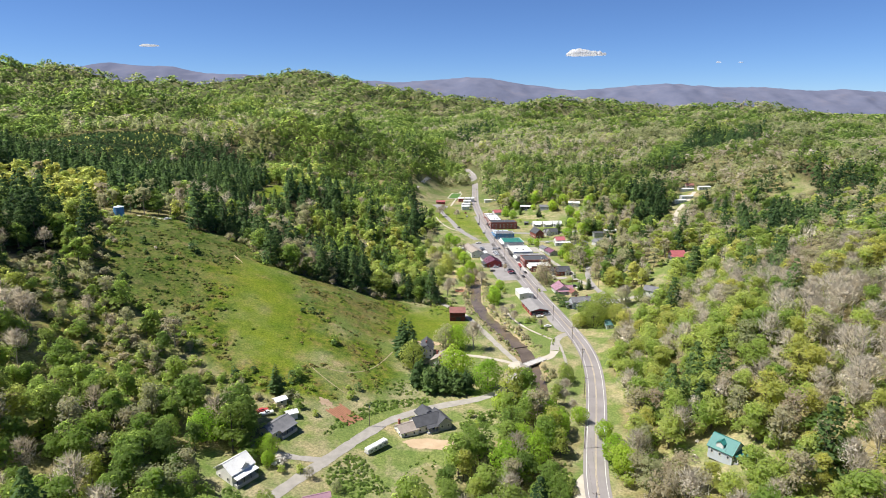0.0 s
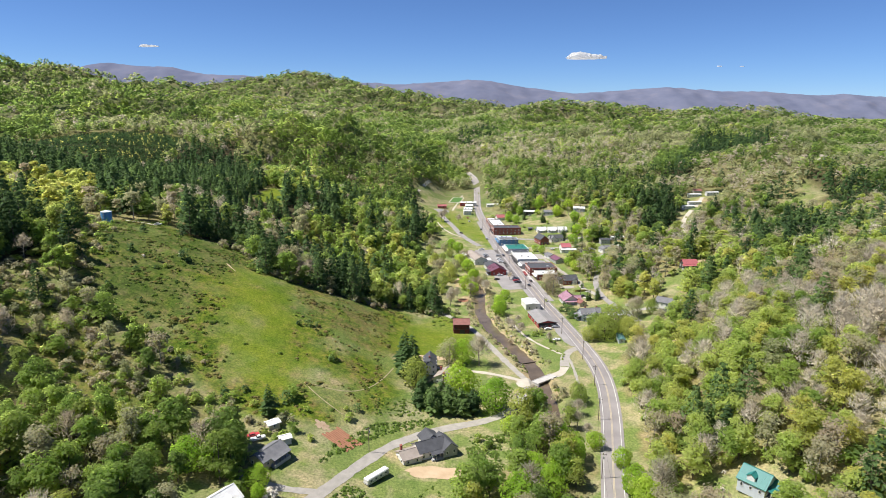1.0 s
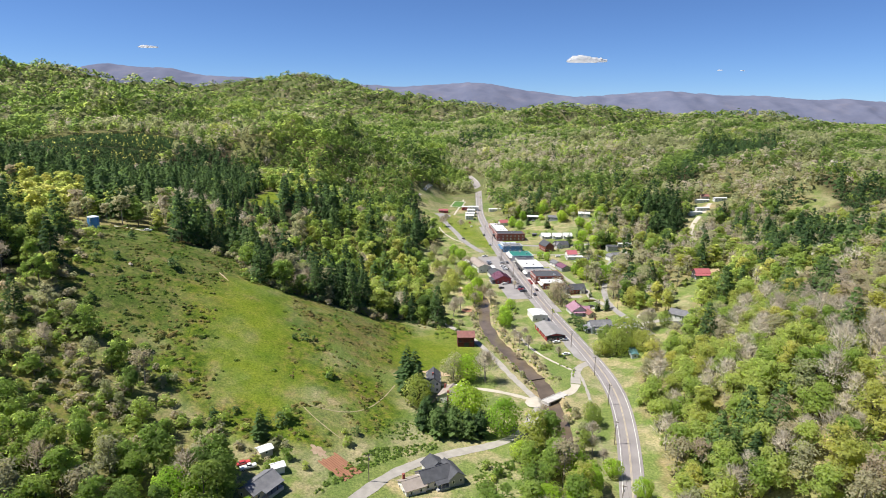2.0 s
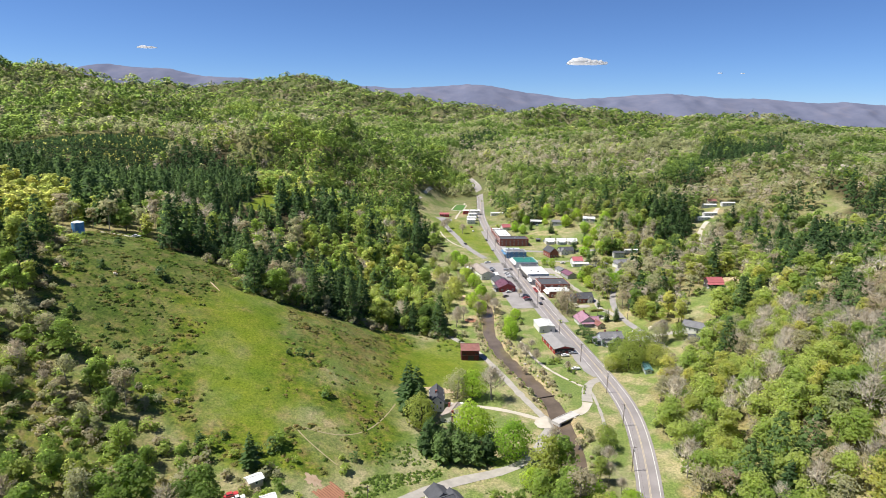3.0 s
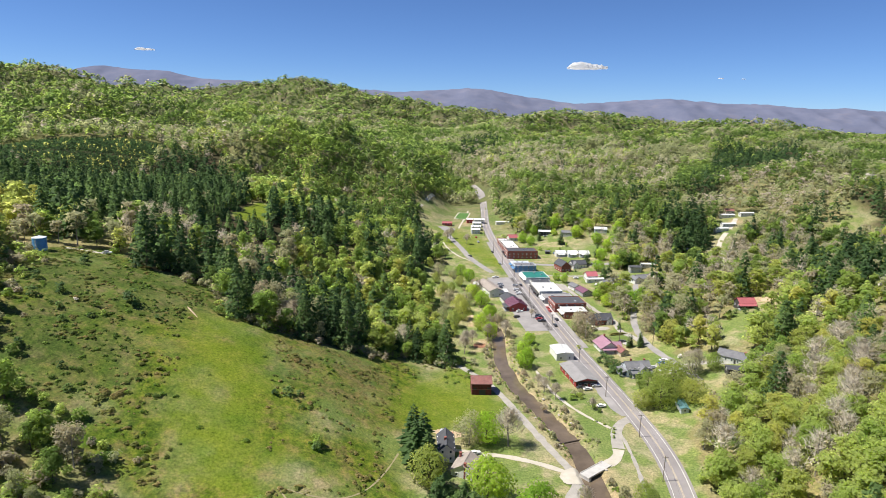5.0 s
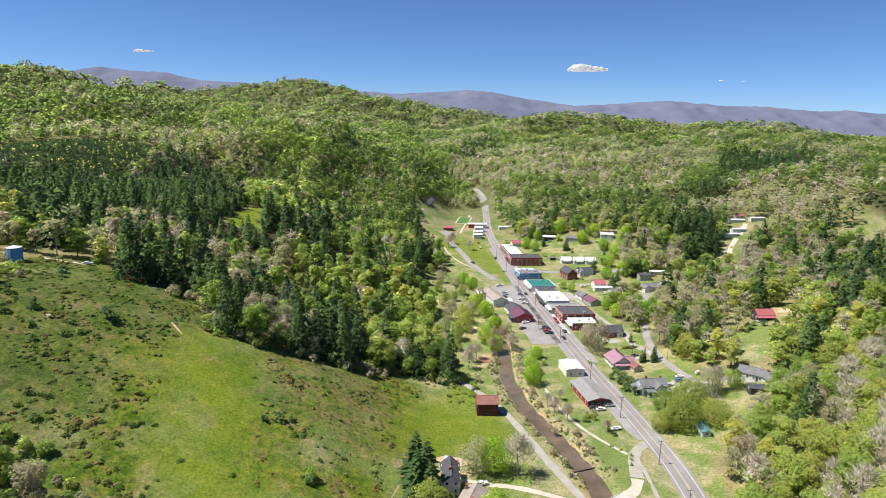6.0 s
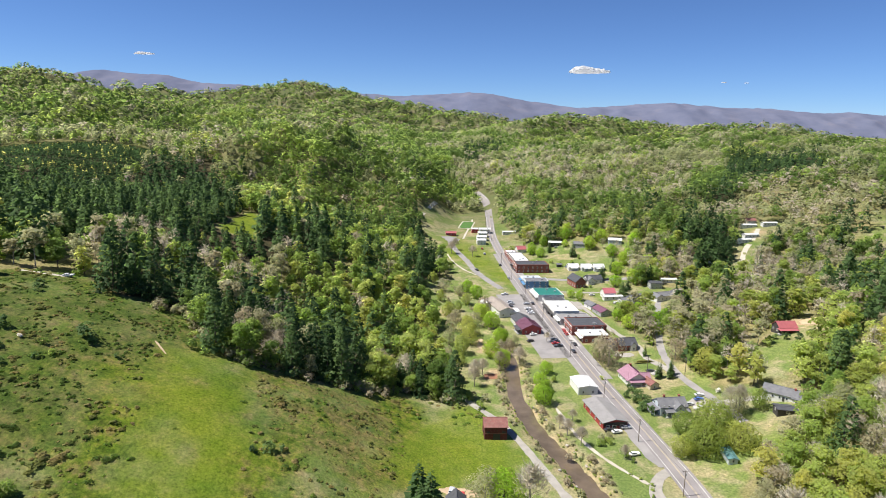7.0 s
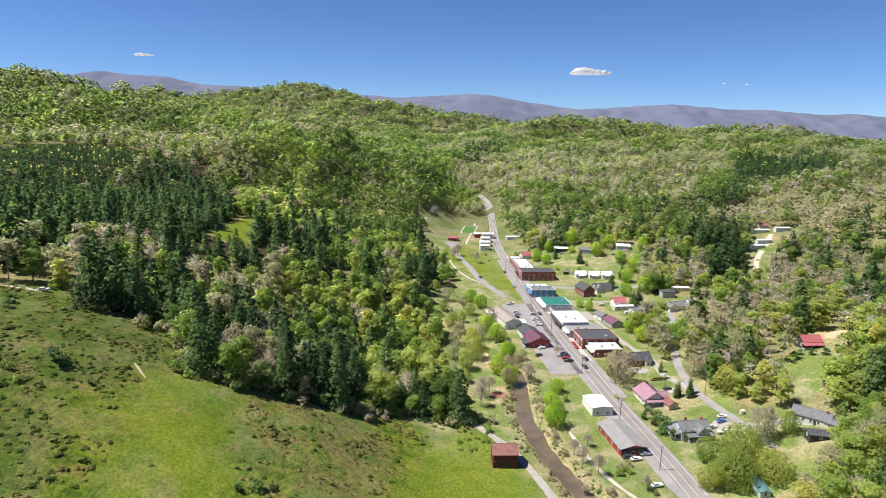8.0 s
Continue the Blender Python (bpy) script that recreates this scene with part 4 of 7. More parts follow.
stand([(-335, 420), (-300, 475), (-258, 462), (-214, 384), (-206, 330), (-225, 300), (-270, 320)], (0.08, 0.84, 0.06, 0.01, 0.01), 0.3)
stand([(-34, 420), (-18, 450), (-10, 420), (-22, 400)], (0.1, 0.05, 0.03, 0.02, 0.8))
stand([(-182, 412), (-160, 479), (-129, 478), (-100, 448), (-96, 405), (-140, 405)], (0.34, 0.12, 0.20, 0.10, 0.24))
stand([(-174, 368), (-176, 400), (-145, 414), (-112, 404), (-103, 369), (-113, 354), (-145, 343)], (0.08, 0.04, 0.03, 0.01, 0.84))
stand([(-119, 444), (-107, 512), (-70, 553), (-32, 583), (-15, 439), (-25, 393), (-45, 371), (-62, 488), (-89, 492)], (0.76, 0.12, 0.04, 0.03, 0.05), 0.32)
stand([(-94, 372), (-62, 356), (-46, 380), (-50, 412), (-72, 420), (-90, 412)], (0.16, 0.05, 0.05, 0.03, 0.71))
stand([(-138, 458), (-129, 496), (-108, 522), (-105, 492), (-121, 450)], (0.06, 0.06, 0.52, 0.34, 0.02))
stand([(-100, 387), (-94, 425), (-84, 388), (-91, 365)], (0.05, 0.05, 0.55, 0.34, 0.01))
stand([(-124, 668), (-101, 790), (-40, 792), (-31, 595), (-84, 543)], (0.58, 0.12, 0.05, 0.02, 0.23), 0.2)
stand([(-234, 806), (-218, 851), (-116, 913), (-17, 1045), (-10, 839), (-101, 790), (-140, 586), (-169, 600)], (0.56, 0.26, 0.08, 0.04, 0.06), 0.15)
stand([(-223, 430), (-212, 445), (-178, 449), (-168, 424), (-173, 377), (-184, 374)], (0.26, 0.06, 0.44, 0.04, 0.20))
stand([(-210, 285), (-209, 308), (-184, 307), (-166, 264), (-172, 246), (-189, 253)], (0.36, 0.06, 0.06, 0.02, 0.50))
stand([(165, 418), (216, 453), (146, 353), (141, 369)], (0.58, 0.12, 0.08, 0.06, 0.16), 0.1)
stand([(-252, 340), (-240, 372), (-204, 322), (-190, 288), (-206, 270)], (0.16, 0.06, 0.03, 0.02, 0.73))
stand([(165, 318), (190, 296), (186, 255), (160, 232), (140, 245)], (0.12, 0.06, 0.12, 0.68, 0.02))
stand([(-244, 892), (-230, 910), (-230, 1009), (-193, 1017), (-144, 906), (-139, 872), (-174, 821), (-213, 836), (-234, 853)], (0.96, 0.01, 0.01, 0.01, 0.01), 0.5)


def mixture(x, y):
    """Shares of the five kinds of tree by place."""
    left = (x < np.interp(y, VALLEY_Y, VALLEY_X)).astype(float)
    far = ease(600, 1300, np.hypot(x, y))
    stand = waves(x, y, 110, 31) * (1 - far) + 1.5 * waves(x, y, 330, 37) * far
    stand2 = waves(x, y, 80, 32) * (1 - far) + 1.5 * waves(x, y, 260, 38) * far
    near = (np.hypot(x, y) < 360).astype(float)
    p = np.zeros((5,) + x.shape)
    p[0] = 0.42 + 0.10 * left - 0.06 * (1 - left) + (0.55 + 0.5 * far) * stand + 0.1 * near
    p[1] = 0.14 + 0.08 * left + (0.30 + 0.4 * far) * stand2
    p[2] = 0.24 - 0.06 * left + 0.10 * (1 - left) - (0.45 + 0.45 * far) * stand - 0.06 * near
    p[3] = 0.17 - 0.07 * left + 0.05 * (1 - left) - 0.35 * stand2
    p[4] = (0.06 + 0.22 * np.clip(waves(x, y, 170, 33), 0, 1)) * (1 - 0.75 * near)
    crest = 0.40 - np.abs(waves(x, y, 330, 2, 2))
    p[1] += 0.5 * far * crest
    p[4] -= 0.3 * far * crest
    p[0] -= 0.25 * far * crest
    p[2] += 0.36 * far * (1 - left)
    p[3] += 0.12 * far * (1 - left)
    p = np.clip(p, 0.015, None)
    p = (p / p.sum(0)) ** (1 + 2.2 * far)
    p = p / p.sum(0)
    for area, shares, shade in STANDS:
        m = inside(x + 8 * waves(x, y, 30, 35), y + 8 * waves(x, y, 30, 36), area)
        p[:, m] = np.array(shares)[:, None]
    # trees shift to dull brown with distance, painting haze into the mix
    high = 0.45 * ease(1700, 2600, np.hypot(x, y))
    p = p * (1 - high) + np.array([0.30, 0.18, 0.34, 0.10, 0.08]).reshape((5,) + (1,) * np.ndim(x)) * high
    return p / p.sum(0)


# darker ground below dense pine stands and the fir rows
pine_floor_share = np.zeros_like(GX)
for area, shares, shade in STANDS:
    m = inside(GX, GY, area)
    pine_floor_share[m] = 0.95 if shares[4] > 0.6 else 0.0
pine_floor_share[is_open(GX, GY)] = 0
pine_floor_share[inside(GX, GY, TREE_FARM)] = 0.9
add_float(ground, "dark_floor", pine_floor_share)


def scatter(r, spacing, near, far, spread=0.75, back=-20):
    """Jittered points over a fan of land north of the valley mouth, between two ranges."""
    n = int(far / spacing)
    i, j = np.meshgrid(np.arange(-n, n + 1), np.arange(-8, n + 1))
    x = (i + 0.5 * (j % 2) + r.uniform(-0.38, 0.38, i.shape)) * spacing
    y = (j + r.uniform(-0.38, 0.38, i.shape)) * spacing
    d = np.hypot(x, y)
    ok = (d >= near) & (d < far) & (np.abs(x) < spread * (y - back)) & (y > 60)
    return x[ok], y[ok]


def plant(name, label, x, y, tint, scale, spin, which, kind, grade, category="woods", leaf=None, squash=1.0, shapes=None):
    """Many plants of one kind as one mesh."""
    vs, ps, tints, mats = [], [], [], []
    z = height(x, y)
    steep = (0.4, 0.5, 1.4, 2.0, 2.2)[grade]
    tilt = np.stack([(height(x - 15, y, False) - height(x + 15, y, False)) / 30, (height(x, y - 15, False) - height(x, y + 15, False)) / 30], -1)
    for v in range(5):
        m = which == v
        if not m.any():
            continue
        c, s = np.cos(spin[m])[:, None], np.sin(spin[m])[:, None]
        crown, trunk = (shapes or TREE[grade][kind])[v]
        for k, (shape, puff) in enumerate((crown, (trunk, np.zeros_like(trunk)))):
            if not len(shape):
                continue
            sc = scale[m][:, None]
            px = (shape[None, :, 0] * c - shape[None, :, 1] * s) * sc + x[m][:, None]
            py = (shape[None, :, 0] * s + shape[None, :, 1] * c) * sc + y[m][:, None]
            pz = shape[None, :, 2] * np.minimum(sc, 2.4 if kind == "pine" else 1.6) * squash + z[m][:, None] - 0.2
            lay = (0.0, 0.0, 0.2, 0.4, 0.5)[grade]
            pz = pz - lay * (tilt[m][:, :1] * (px - x[m][:, None]) + tilt[m][:, 1:] * (py - y[m][:, None]))
            vs.append(np.stack([px, py, pz], -1).reshape(-1, 3))
            ps.append(np.stack([puff[None, :, 0] * c - puff[None, :, 1] * s + steep * tilt[m][:, :1], puff[None, :, 0] * s + puff[None, :, 1] * c + steep * tilt[m][:, 1:], puff[None, :, 2] + 0 * c], -1).reshape(-1, 3))
            tints.append(np.repeat(tint[m], len(shape)))
            mats.append(np.full(m.sum() * len(shape) // 3, k, np.int32))
    v = np.concatenate(vs)
    ob = mesh_object(name, v, sheet_faces(v), [leaf or LEAF[kind], GREY_BARK if kind in ("bare", "bud") else TRUNK])
    ob.data.polygons.foreach_set("material_index", np.concatenate(mats))
    add_float(ob, "tint", np.concatenate(tints))
    add_float(ob, "fixed", np.ones(len(v)))
    add_vector(ob, "puff", np.concatenate(ps))
    return tagged(ob, label, category, kind="stuff")


def add_vector(ob, name, values):
    a = ob.data.attributes.new(name, "FLOAT_VECTOR", "POINT")
    a.data.foreach_set("vector", np.asarray(values, np.float32).ravel())


LABEL = {"fresh": "woods of broadleaf trees in fresh spring green", "yellow": "woods of yellow-green flowering broadleaf trees", "bud": "woods of olive and brown budding trees", "bare": "leafless grey-brown trees among the woods", "pine": "stand of dark green pine trees"}
BACK_LANES = (((117, 392), (112, 415), (110, 440), (115, 470), (128, 505), (136, 530), (141, 548), (150, 556)), ((101, 452), (104, 470), (96, 492), (92, 515)), ((240, 610), (246, 640), (262, 672), (285, 700)))
YOUNG_WOODS = [(-480, 560), (-480, 745), (-300, 705), (-215, 660), (-140, 560), (-140, 470), (-220, 440), (-400, 480)]
LOW_WOODS = [(-175, 512), (-128, 545), (-116, 500), (-135, 470), (-165, 470)]
CLEARINGS = ((84, 203, 9), (103, 195, 12), (180, 450, 17), (140, 380, 15), (149, 552, 13), (163, 558, 11), (128, 550, 12), (-195, 372, 16), (152, 580, 10), (168, 596, 10), (-68, 178, 13))
RANGES = ((0, 7.4, 155, 420), (1, 8.6, 420, 760), (2, 8.8, 760, 1300), (3, 11.0, 1300, 2300), (4, 16.5, 2300, 4300))
for grade, gap, near, far in RANGES:
    r = np.random.RandomState(100 + grade)
    x, y = scatter(r, gap, near, far)
    keep = ~is_open(x, y)
    keep &= line_gap(x, y, ROAD) > np.where(y < 270, 13, 10)
    for back_lane in BACK_LANES:
        keep &= line_gap(x, y, back_lane) > 4
    keep &= (line_gap(x, y, STREAM) > 6) | (y < 238) | (y > 478)
    keep &= r.uniform(size=len(x)) < (0.93 + 0.2 * waves(x, y, 60, 40)) * np.where(inside(x, y, THIN_WOODS), 0.24, 1.0)
    keep &= line_gap(x, y, ((-42, 200), (-20, 236), (-1, 250), (18, 257), (30, 267), (36, 282), (41, 292))) > 9
    for hx, hy, gap_to in CLEARINGS:
        keep &= np.hypot(x - hx, y - hy) > gap_to
    x, y = x[keep], y[keep]
    dense, tone = np.zeros(len(x), bool), np.zeros(len(x))  # tall pine stands, more widely spaced
    for area, shares, shade in STANDS:
        m = inside(x, y, area)
        tone[m] = shade
        if shares[4] > 0.8:
            dense |= m
    stays = ~dense | inside(x, y, YOUNG_WOODS) | (r.uniform(size=len(x)) < 0.72)
    x, y, tone = x[stays], y[stays], tone[stays]
    share = np.cumsum(mixture(x, y), 0)
    pick = (r.uniform(size=len(x))[None] > share).sum(0).clip(0, 4)
    # relief painted into the leaf tint: crests lighter, hollows and far woods darker
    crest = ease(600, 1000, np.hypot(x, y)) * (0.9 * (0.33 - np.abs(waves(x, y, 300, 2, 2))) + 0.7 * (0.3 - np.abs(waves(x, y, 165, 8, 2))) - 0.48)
    for k, kind in enumerate(NAMES):
        m = pick == k
        n = int(m.sum())
        if n:
            grow = r.uniform(0.68, 1.3, n) * (1.18, 1.18, 1.1, 1.3, 1.8)[grade] * ((1.25, 1.25, 1.2, 1.1, 1.0)[grade] if kind == "pine" else 1.0) * np.where(inside(x[m], y[m], THIN_WOODS), 0.68, np.where(inside(x[m], y[m], LOW_WOODS), 0.5, np.where(inside(x[m], y[m], YOUNG_WOODS), 0.78, 1.0)))
            # near east trees tinted brighter in place of light, near west slightly darker
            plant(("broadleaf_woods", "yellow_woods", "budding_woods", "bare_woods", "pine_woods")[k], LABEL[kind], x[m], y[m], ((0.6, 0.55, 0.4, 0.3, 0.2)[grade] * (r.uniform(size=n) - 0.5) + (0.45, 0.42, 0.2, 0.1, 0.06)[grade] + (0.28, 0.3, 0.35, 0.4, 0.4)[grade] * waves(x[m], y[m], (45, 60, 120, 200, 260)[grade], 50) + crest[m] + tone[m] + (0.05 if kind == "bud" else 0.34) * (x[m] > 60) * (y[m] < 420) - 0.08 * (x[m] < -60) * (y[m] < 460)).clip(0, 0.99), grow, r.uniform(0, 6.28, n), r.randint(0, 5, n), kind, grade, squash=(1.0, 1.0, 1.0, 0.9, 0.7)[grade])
    if grade < 2:
        n = int(len(x) * (1.1, 0.5)[grade])
        i = r.randint(0, len(x), n)
        sx, sy = x[i] + r.normal(0, 3.2, n), y[i] + r.normal(0, 3.2, n)
        ok = (line_gap(sx, sy, ROAD) > 7) & (line_gap(sx, sy, STREAM) > 5) & (mixture(sx, sy)[4] < 0.7)
        sx, sy, n = sx[ok], sy[ok], int(ok.sum())
        plant("undergrowth", "green and olive undergrowth below the trees", sx, sy, r.uniform(0, 0.99, n), r.uniform(0.8, 2.3, n), r.uniform(0, 6.28, n), r.randint(0, 5, n), "shrub", grade, "undergrowth", FRESH_LEAF)

# woods below and behind the camera's way
r = np.random.RandomState(140)
i, j = np.meshgrid(np.arange(70), np.arange(40))
x, y = (-310 + 9.0 * i + r.uniform(-3, 3, i.shape)).ravel(), (-180 + 9.0 * j + r.uniform(-3, 3, i.shape)).ravel()
keep = (np.hypot(x, y) < 330) & ((np.hypot(x, y) < 150) | (np.abs(x) > 0.79 * (y + 30)) | (y < 60)) & ~is_open(x, y) & (line_gap(x, y, ROAD) > 12)
x, y = x[keep], y[keep]
share = np.cumsum(mixture(x, y), 0)
pick = (r.uniform(size=len(x))[None] > share).sum(0).clip(0, 4)
for k, kind in enumerate(NAMES):
    m = pick == k
    n = int(m.sum())
    plant(("broadleaf_woods", "yellow_woods", "budding_woods", "bare_woods", "pine_woods")[k], LABEL[kind], x[m], y[m], r.uniform(0, 0.99, n), r.uniform(0.8, 1.3, n), r.uniform(0, 6.28, n), r.randint(0, 5, n), kind, 2)

# ---- buildings ----
def part(name, bm, material, parent, label=""):
    me = bpy.data.meshes.new(name)
    bmesh.ops.recalc_face_normals(bm, faces=bm.faces)
    bm.to_mesh(me)
    bm.free()
    me.materials.append(material)
    ob = new(name, me)
    ob.parent = parent
    return tagged(ob, label)


def box(bm, cx, cy, cz, sx, sy, sz, turn=0.0):
    m = Matrix.Translation((cx, cy, cz)) @ Matrix.Rotation(radians(turn), 4, "Z") @ Matrix.Diagonal((sx, sy, sz, 1))
    return bmesh.ops.create_cube(bm, size=1, matrix=m)["verts"]


def box_part(name, parent, material, cx, cy, cz, sx, sy, sz, label="", bevel=0.0):
    bm = bmesh.new()
    box(bm, cx, cy, cz, sx, sy, sz)
    if bevel:
        bmesh.ops.bevel(bm, geom=bm.edges[:], offset=bevel, segments=2, affect="EDGES")
    return part(name, bm, material, parent, label)


def prism(bm, profile, x0, x1):
    """Extrude a y-z outline along x."""
    a = [bm.verts.new((x0, y, z)) for y, z in profile]
    b = [bm.verts.new((x1, y, z)) for y, z in profile]
    bm.faces.new(a)
    bm.faces.new(b[::-1])
    for i in range(len(a)):
        j = (i + 1) % len(a)
        bm.faces.new((a[j], a[i], b[i], b[j]))


def rod(bm, p, q, r0, r1=None, sides=8):
    p, q = Vector(p), Vector(q)
    d = q - p
    m = Matrix.Translation((p + q) / 2) @ d.to_track_quat("Z", "Y").to_matrix().to_4x4()
    bmesh.ops.create_cone(bm, cap_ends=True, segments=sides, radius1=r0, radius2=r0 if r1 is None else r1, depth=d.length, matrix=m)


def thing(name, label, category, x, y, turn=0.0, group="", z=None):
    ob = new(name)
    ob.matrix_world = pose(x, y, ground_at(x, y) if z is None else z, 0, 0, turn)
    return tagged(ob, label, category, group)


def paint(name, c, rough=0.6, grime=0.82):
    return surface(name, c, tuple(grime * v for v in c), rough, 0.5, 3.0, 0.05)


WHITE = paint("white_siding", (0.78, 0.77, 0.74))
CREAM = paint("tan_siding", (0.62, 0.53, 0.40))
PALE_BLUE = paint("pale_blue_siding", (0.55, 0.60, 0.66))
BLUE = paint("blue_paint", (0.10, 0.24, 0.42))
TANK_BLUE = paint("tank_blue", (0.10, 0.30, 0.62), 0.45, 0.85)
BARN_RED = surface("barn_boards", (0.17, 0.032, 0.03), (0.10, 0.022, 0.022), 0.9, 0.6, 5.0, 0.3, grime=(0.10, 0.06, 0.05))
WALL_RED = paint("red_siding", (0.36, 0.045, 0.045))
BRICK = surface("red_brick", (0.34, 0.115, 0.085), (0.22, 0.07, 0.055), 0.9, 0.7, 6.0, 0.3)
DARK = paint("dark_stain", (0.055, 0.05, 0.048), 0.8)
GREY_WALL = paint("grey_siding", (0.42, 0.42, 0.42))
GLASS, glass_nt, _, glass_b = shader("window_glass")
glass_b.inputs["Base Color"].default_value = (0.03, 0.04, 0.05, 1)
glass_b.inputs["Roughness"].default_value = 0.05
GREY_ROOF = surface("grey_shingle", (0.20, 0.20, 0.21), (0.13, 0.13, 0.14), 0.9, 0.5, 4.0, 0.3)
DARK_ROOF = surface("dark_shingle", (0.085, 0.088, 0.10), (0.05, 0.052, 0.06), 0.85, 0.5, 4.0, 0.3)
TAN_ROOF = surface("tan_shingle", (0.36, 0.31, 0.27), (0.26, 0.22, 0.19), 0.9, 0.5, 4.0, 0.3)
FLAT_ROOF = surface("grey_membrane", (0.30, 0.285, 0.28), (0.23, 0.22, 0.215), 0.8, 0.2, 2.0, 0.1, grime=(0.19, 0.185, 0.18))
WHITE_ROOF = surface("white_metal_roof", (0.80, 0.80, 0.79), (0.66, 0.66, 0.65), 0.45, 0.2, 2.0, 0.05, grime=(0.55, 0.52, 0.47))
RUST_ROOF = surface("rusty_red_roof", (0.30, 0.115, 0.095), (0.19, 0.075, 0.065), 0.7, 0.5, 3.0, 0.15, grime=(0.22, 0.15, 0.12))
RED_ROOF = paint("red_metal_roof", (0.42, 0.12, 0.13), 0.6)
CORAL_ROOF = paint("coral_roof", (0.46, 0.13, 0.15), 0.6)
PINK_ROOF = paint("faded_red_roof", (0.40, 0.225, 0.29), 0.6)
MAROON_ROOF = paint("maroon_metal_roof", (0.19, 0.08, 0.12), 0.5)
TEAL_ROOF = paint("teal_metal_roof", (0.025, 0.19, 0.175), 0.55)
GREEN_ROOF = paint("green_metal_roof", (0.03, 0.20, 0.155), 0.45)
METAL = surface("galvanised_metal", (0.55, 0.55, 0.56), (0.4, 0.4, 0.41), 0.5, 0.5, 4.0, 0.05, 0.3)


def window(parent, x, y, z, w, h, turn, trim=WHITE, base=None):
    """A framed window on a wall; turn is the way it faces."""
    frame_ob = new("window", window_mesh(w, h, trim, 0))
    frame_ob.parent = parent
    frame_ob.matrix_local = (base or Matrix()) @ pose(x, y, z, 0, 0, turn)
    pane = new("pane", window_mesh(w, h, GLASS, 1))
    pane.parent = frame_ob


WINDOWS = {}


def window_mesh(w, h, material, glass):
    key = (round(w, 2), round(h, 2), material.name, glass)
    if key not in WINDOWS:
        bm = bmesh.new()
        if glass:
            box(bm, 0, -0.02, 0, w - 0.16, 0.06, h - 0.16)
        else:
            rings = []
            for y, inner in ((0.04, 0), (-0.12, 0), (-0.12, 0.13), (0.04, 0.13)):
                u, v = w / 2 - inner, h / 2 - inner
                rings.append([bm.verts.new((sx * u, y, sz * v)) for sx, sz in ((-1, -1), (1, -1), (1, 1), (-1, 1))])
            for i in range(4):
                for j in range(4):
                    k, l = (i + 1) % 4, (j + 1) % 4
                    bm.faces.new((rings[i][j], rings[i][l], rings[k][l], rings[k][j]))
        me = bpy.data.meshes.new("window")
        bmesh.ops.recalc_face_normals(bm, faces=bm.faces)
        bm.to_mesh(me)
        bm.free()
        me.materials.append(material)
        WINDOWS[key] = me
    return WINDOWS[key]


def seams(bm, L, W, H, rise, over, gap=0.6):
    """Standing seams down both slopes."""
    n = int((L + 2 * over) / gap)
    run = W / 2 + over
    ang = math.atan2(rise, W / 2)
    for s in (-1, 1):
        for i in range(n + 1):
            x = -L / 2 - over + (L + 2 * over) * i / n
            m = Matrix.Translation((x, s * run / 2, H + rise - math.tan(ang) * run / 2 + 0.23)) @ Matrix.Rotation(-s * ang, 4, "X") @ Matrix.Diagonal((0.05, run / math.cos(ang), 0.05, 1))
            bmesh.ops.create_cube(bm, size=1, matrix=m)


def wing(parent, dx, dy, turn, L, W, H, rise, wall, roof, sides=(2, 2), ends=(1, 1), storeys=1, over=0.45, metal=False, door=None, trim=WHITE):
    """One gabled block of a house: ridge along its own x."""
    base = pose(dx, dy, 0, 0, 0, turn)
    bm = bmesh.new()
    prism(bm, [(-W / 2, -1.6), (W / 2, -1.6), (W / 2, H), (0, H + rise - 0.02), (-W / 2, H)], -L / 2, L / 2)
    part("wall", bm, wall, parent).matrix_local = base
    bm = bmesh.new()
    t, run = 0.2, W / 2 + over
    drop = rise / (W / 2) * run
    prism(bm, [(-run, H + rise - drop), (0, H + rise), (run, H + rise - drop), (run, H + rise - drop + t), (0, H + rise + t), (-run, H + rise - drop + t)], -L / 2 - over, L / 2 + over)
    cover = part("roof", bm, roof, parent)
    cover.matrix_local = base
    if metal:
        bm = bmesh.new()
        seams(bm, L, W, H, rise, over)
        tagged(part("seams", bm, roof, cover), kind="stuff")
    bm = bmesh.new()
    box(bm, 0, 0, H + rise + t + 0.02, L + 2 * over, 0.35, 0.08)
    part("ridge_cap", bm, roof, cover)
    for k in range(storeys):
        z = 1.5 + 2.7 * k
        for s, n in zip((-1, 1), sides):
            for i in range(n):
                window(parent, -L / 2 + L * (i + 0.5) / n, s * (W / 2 + 0.04), z, 1.0, 1.3, 0 if s < 0 else 180, trim, base)
        for s, n in zip((-1, 1), ends):
            for i in range(n):
                window(parent, s * (L / 2 + 0.04), -W / 2 + W * (i + 0.5) / n, z, 1.0, 1.3, -90 if s < 0 else 90, trim, base)
    if door is not None:
        box_part("door", parent, DARK, door, -W / 2 - 0.04, 1.02, 1.0, 0.1, 2.04).matrix_local = base


def chimney(parent, x, y, top, material=None):
    bm = bmesh.new()
    box(bm, x, y, top / 2, 0.8, 0.8, top)
    box(bm, x, y, top, 0.98, 0.98, 0.2)
    part("chimney", bm, material or BRICK, parent)


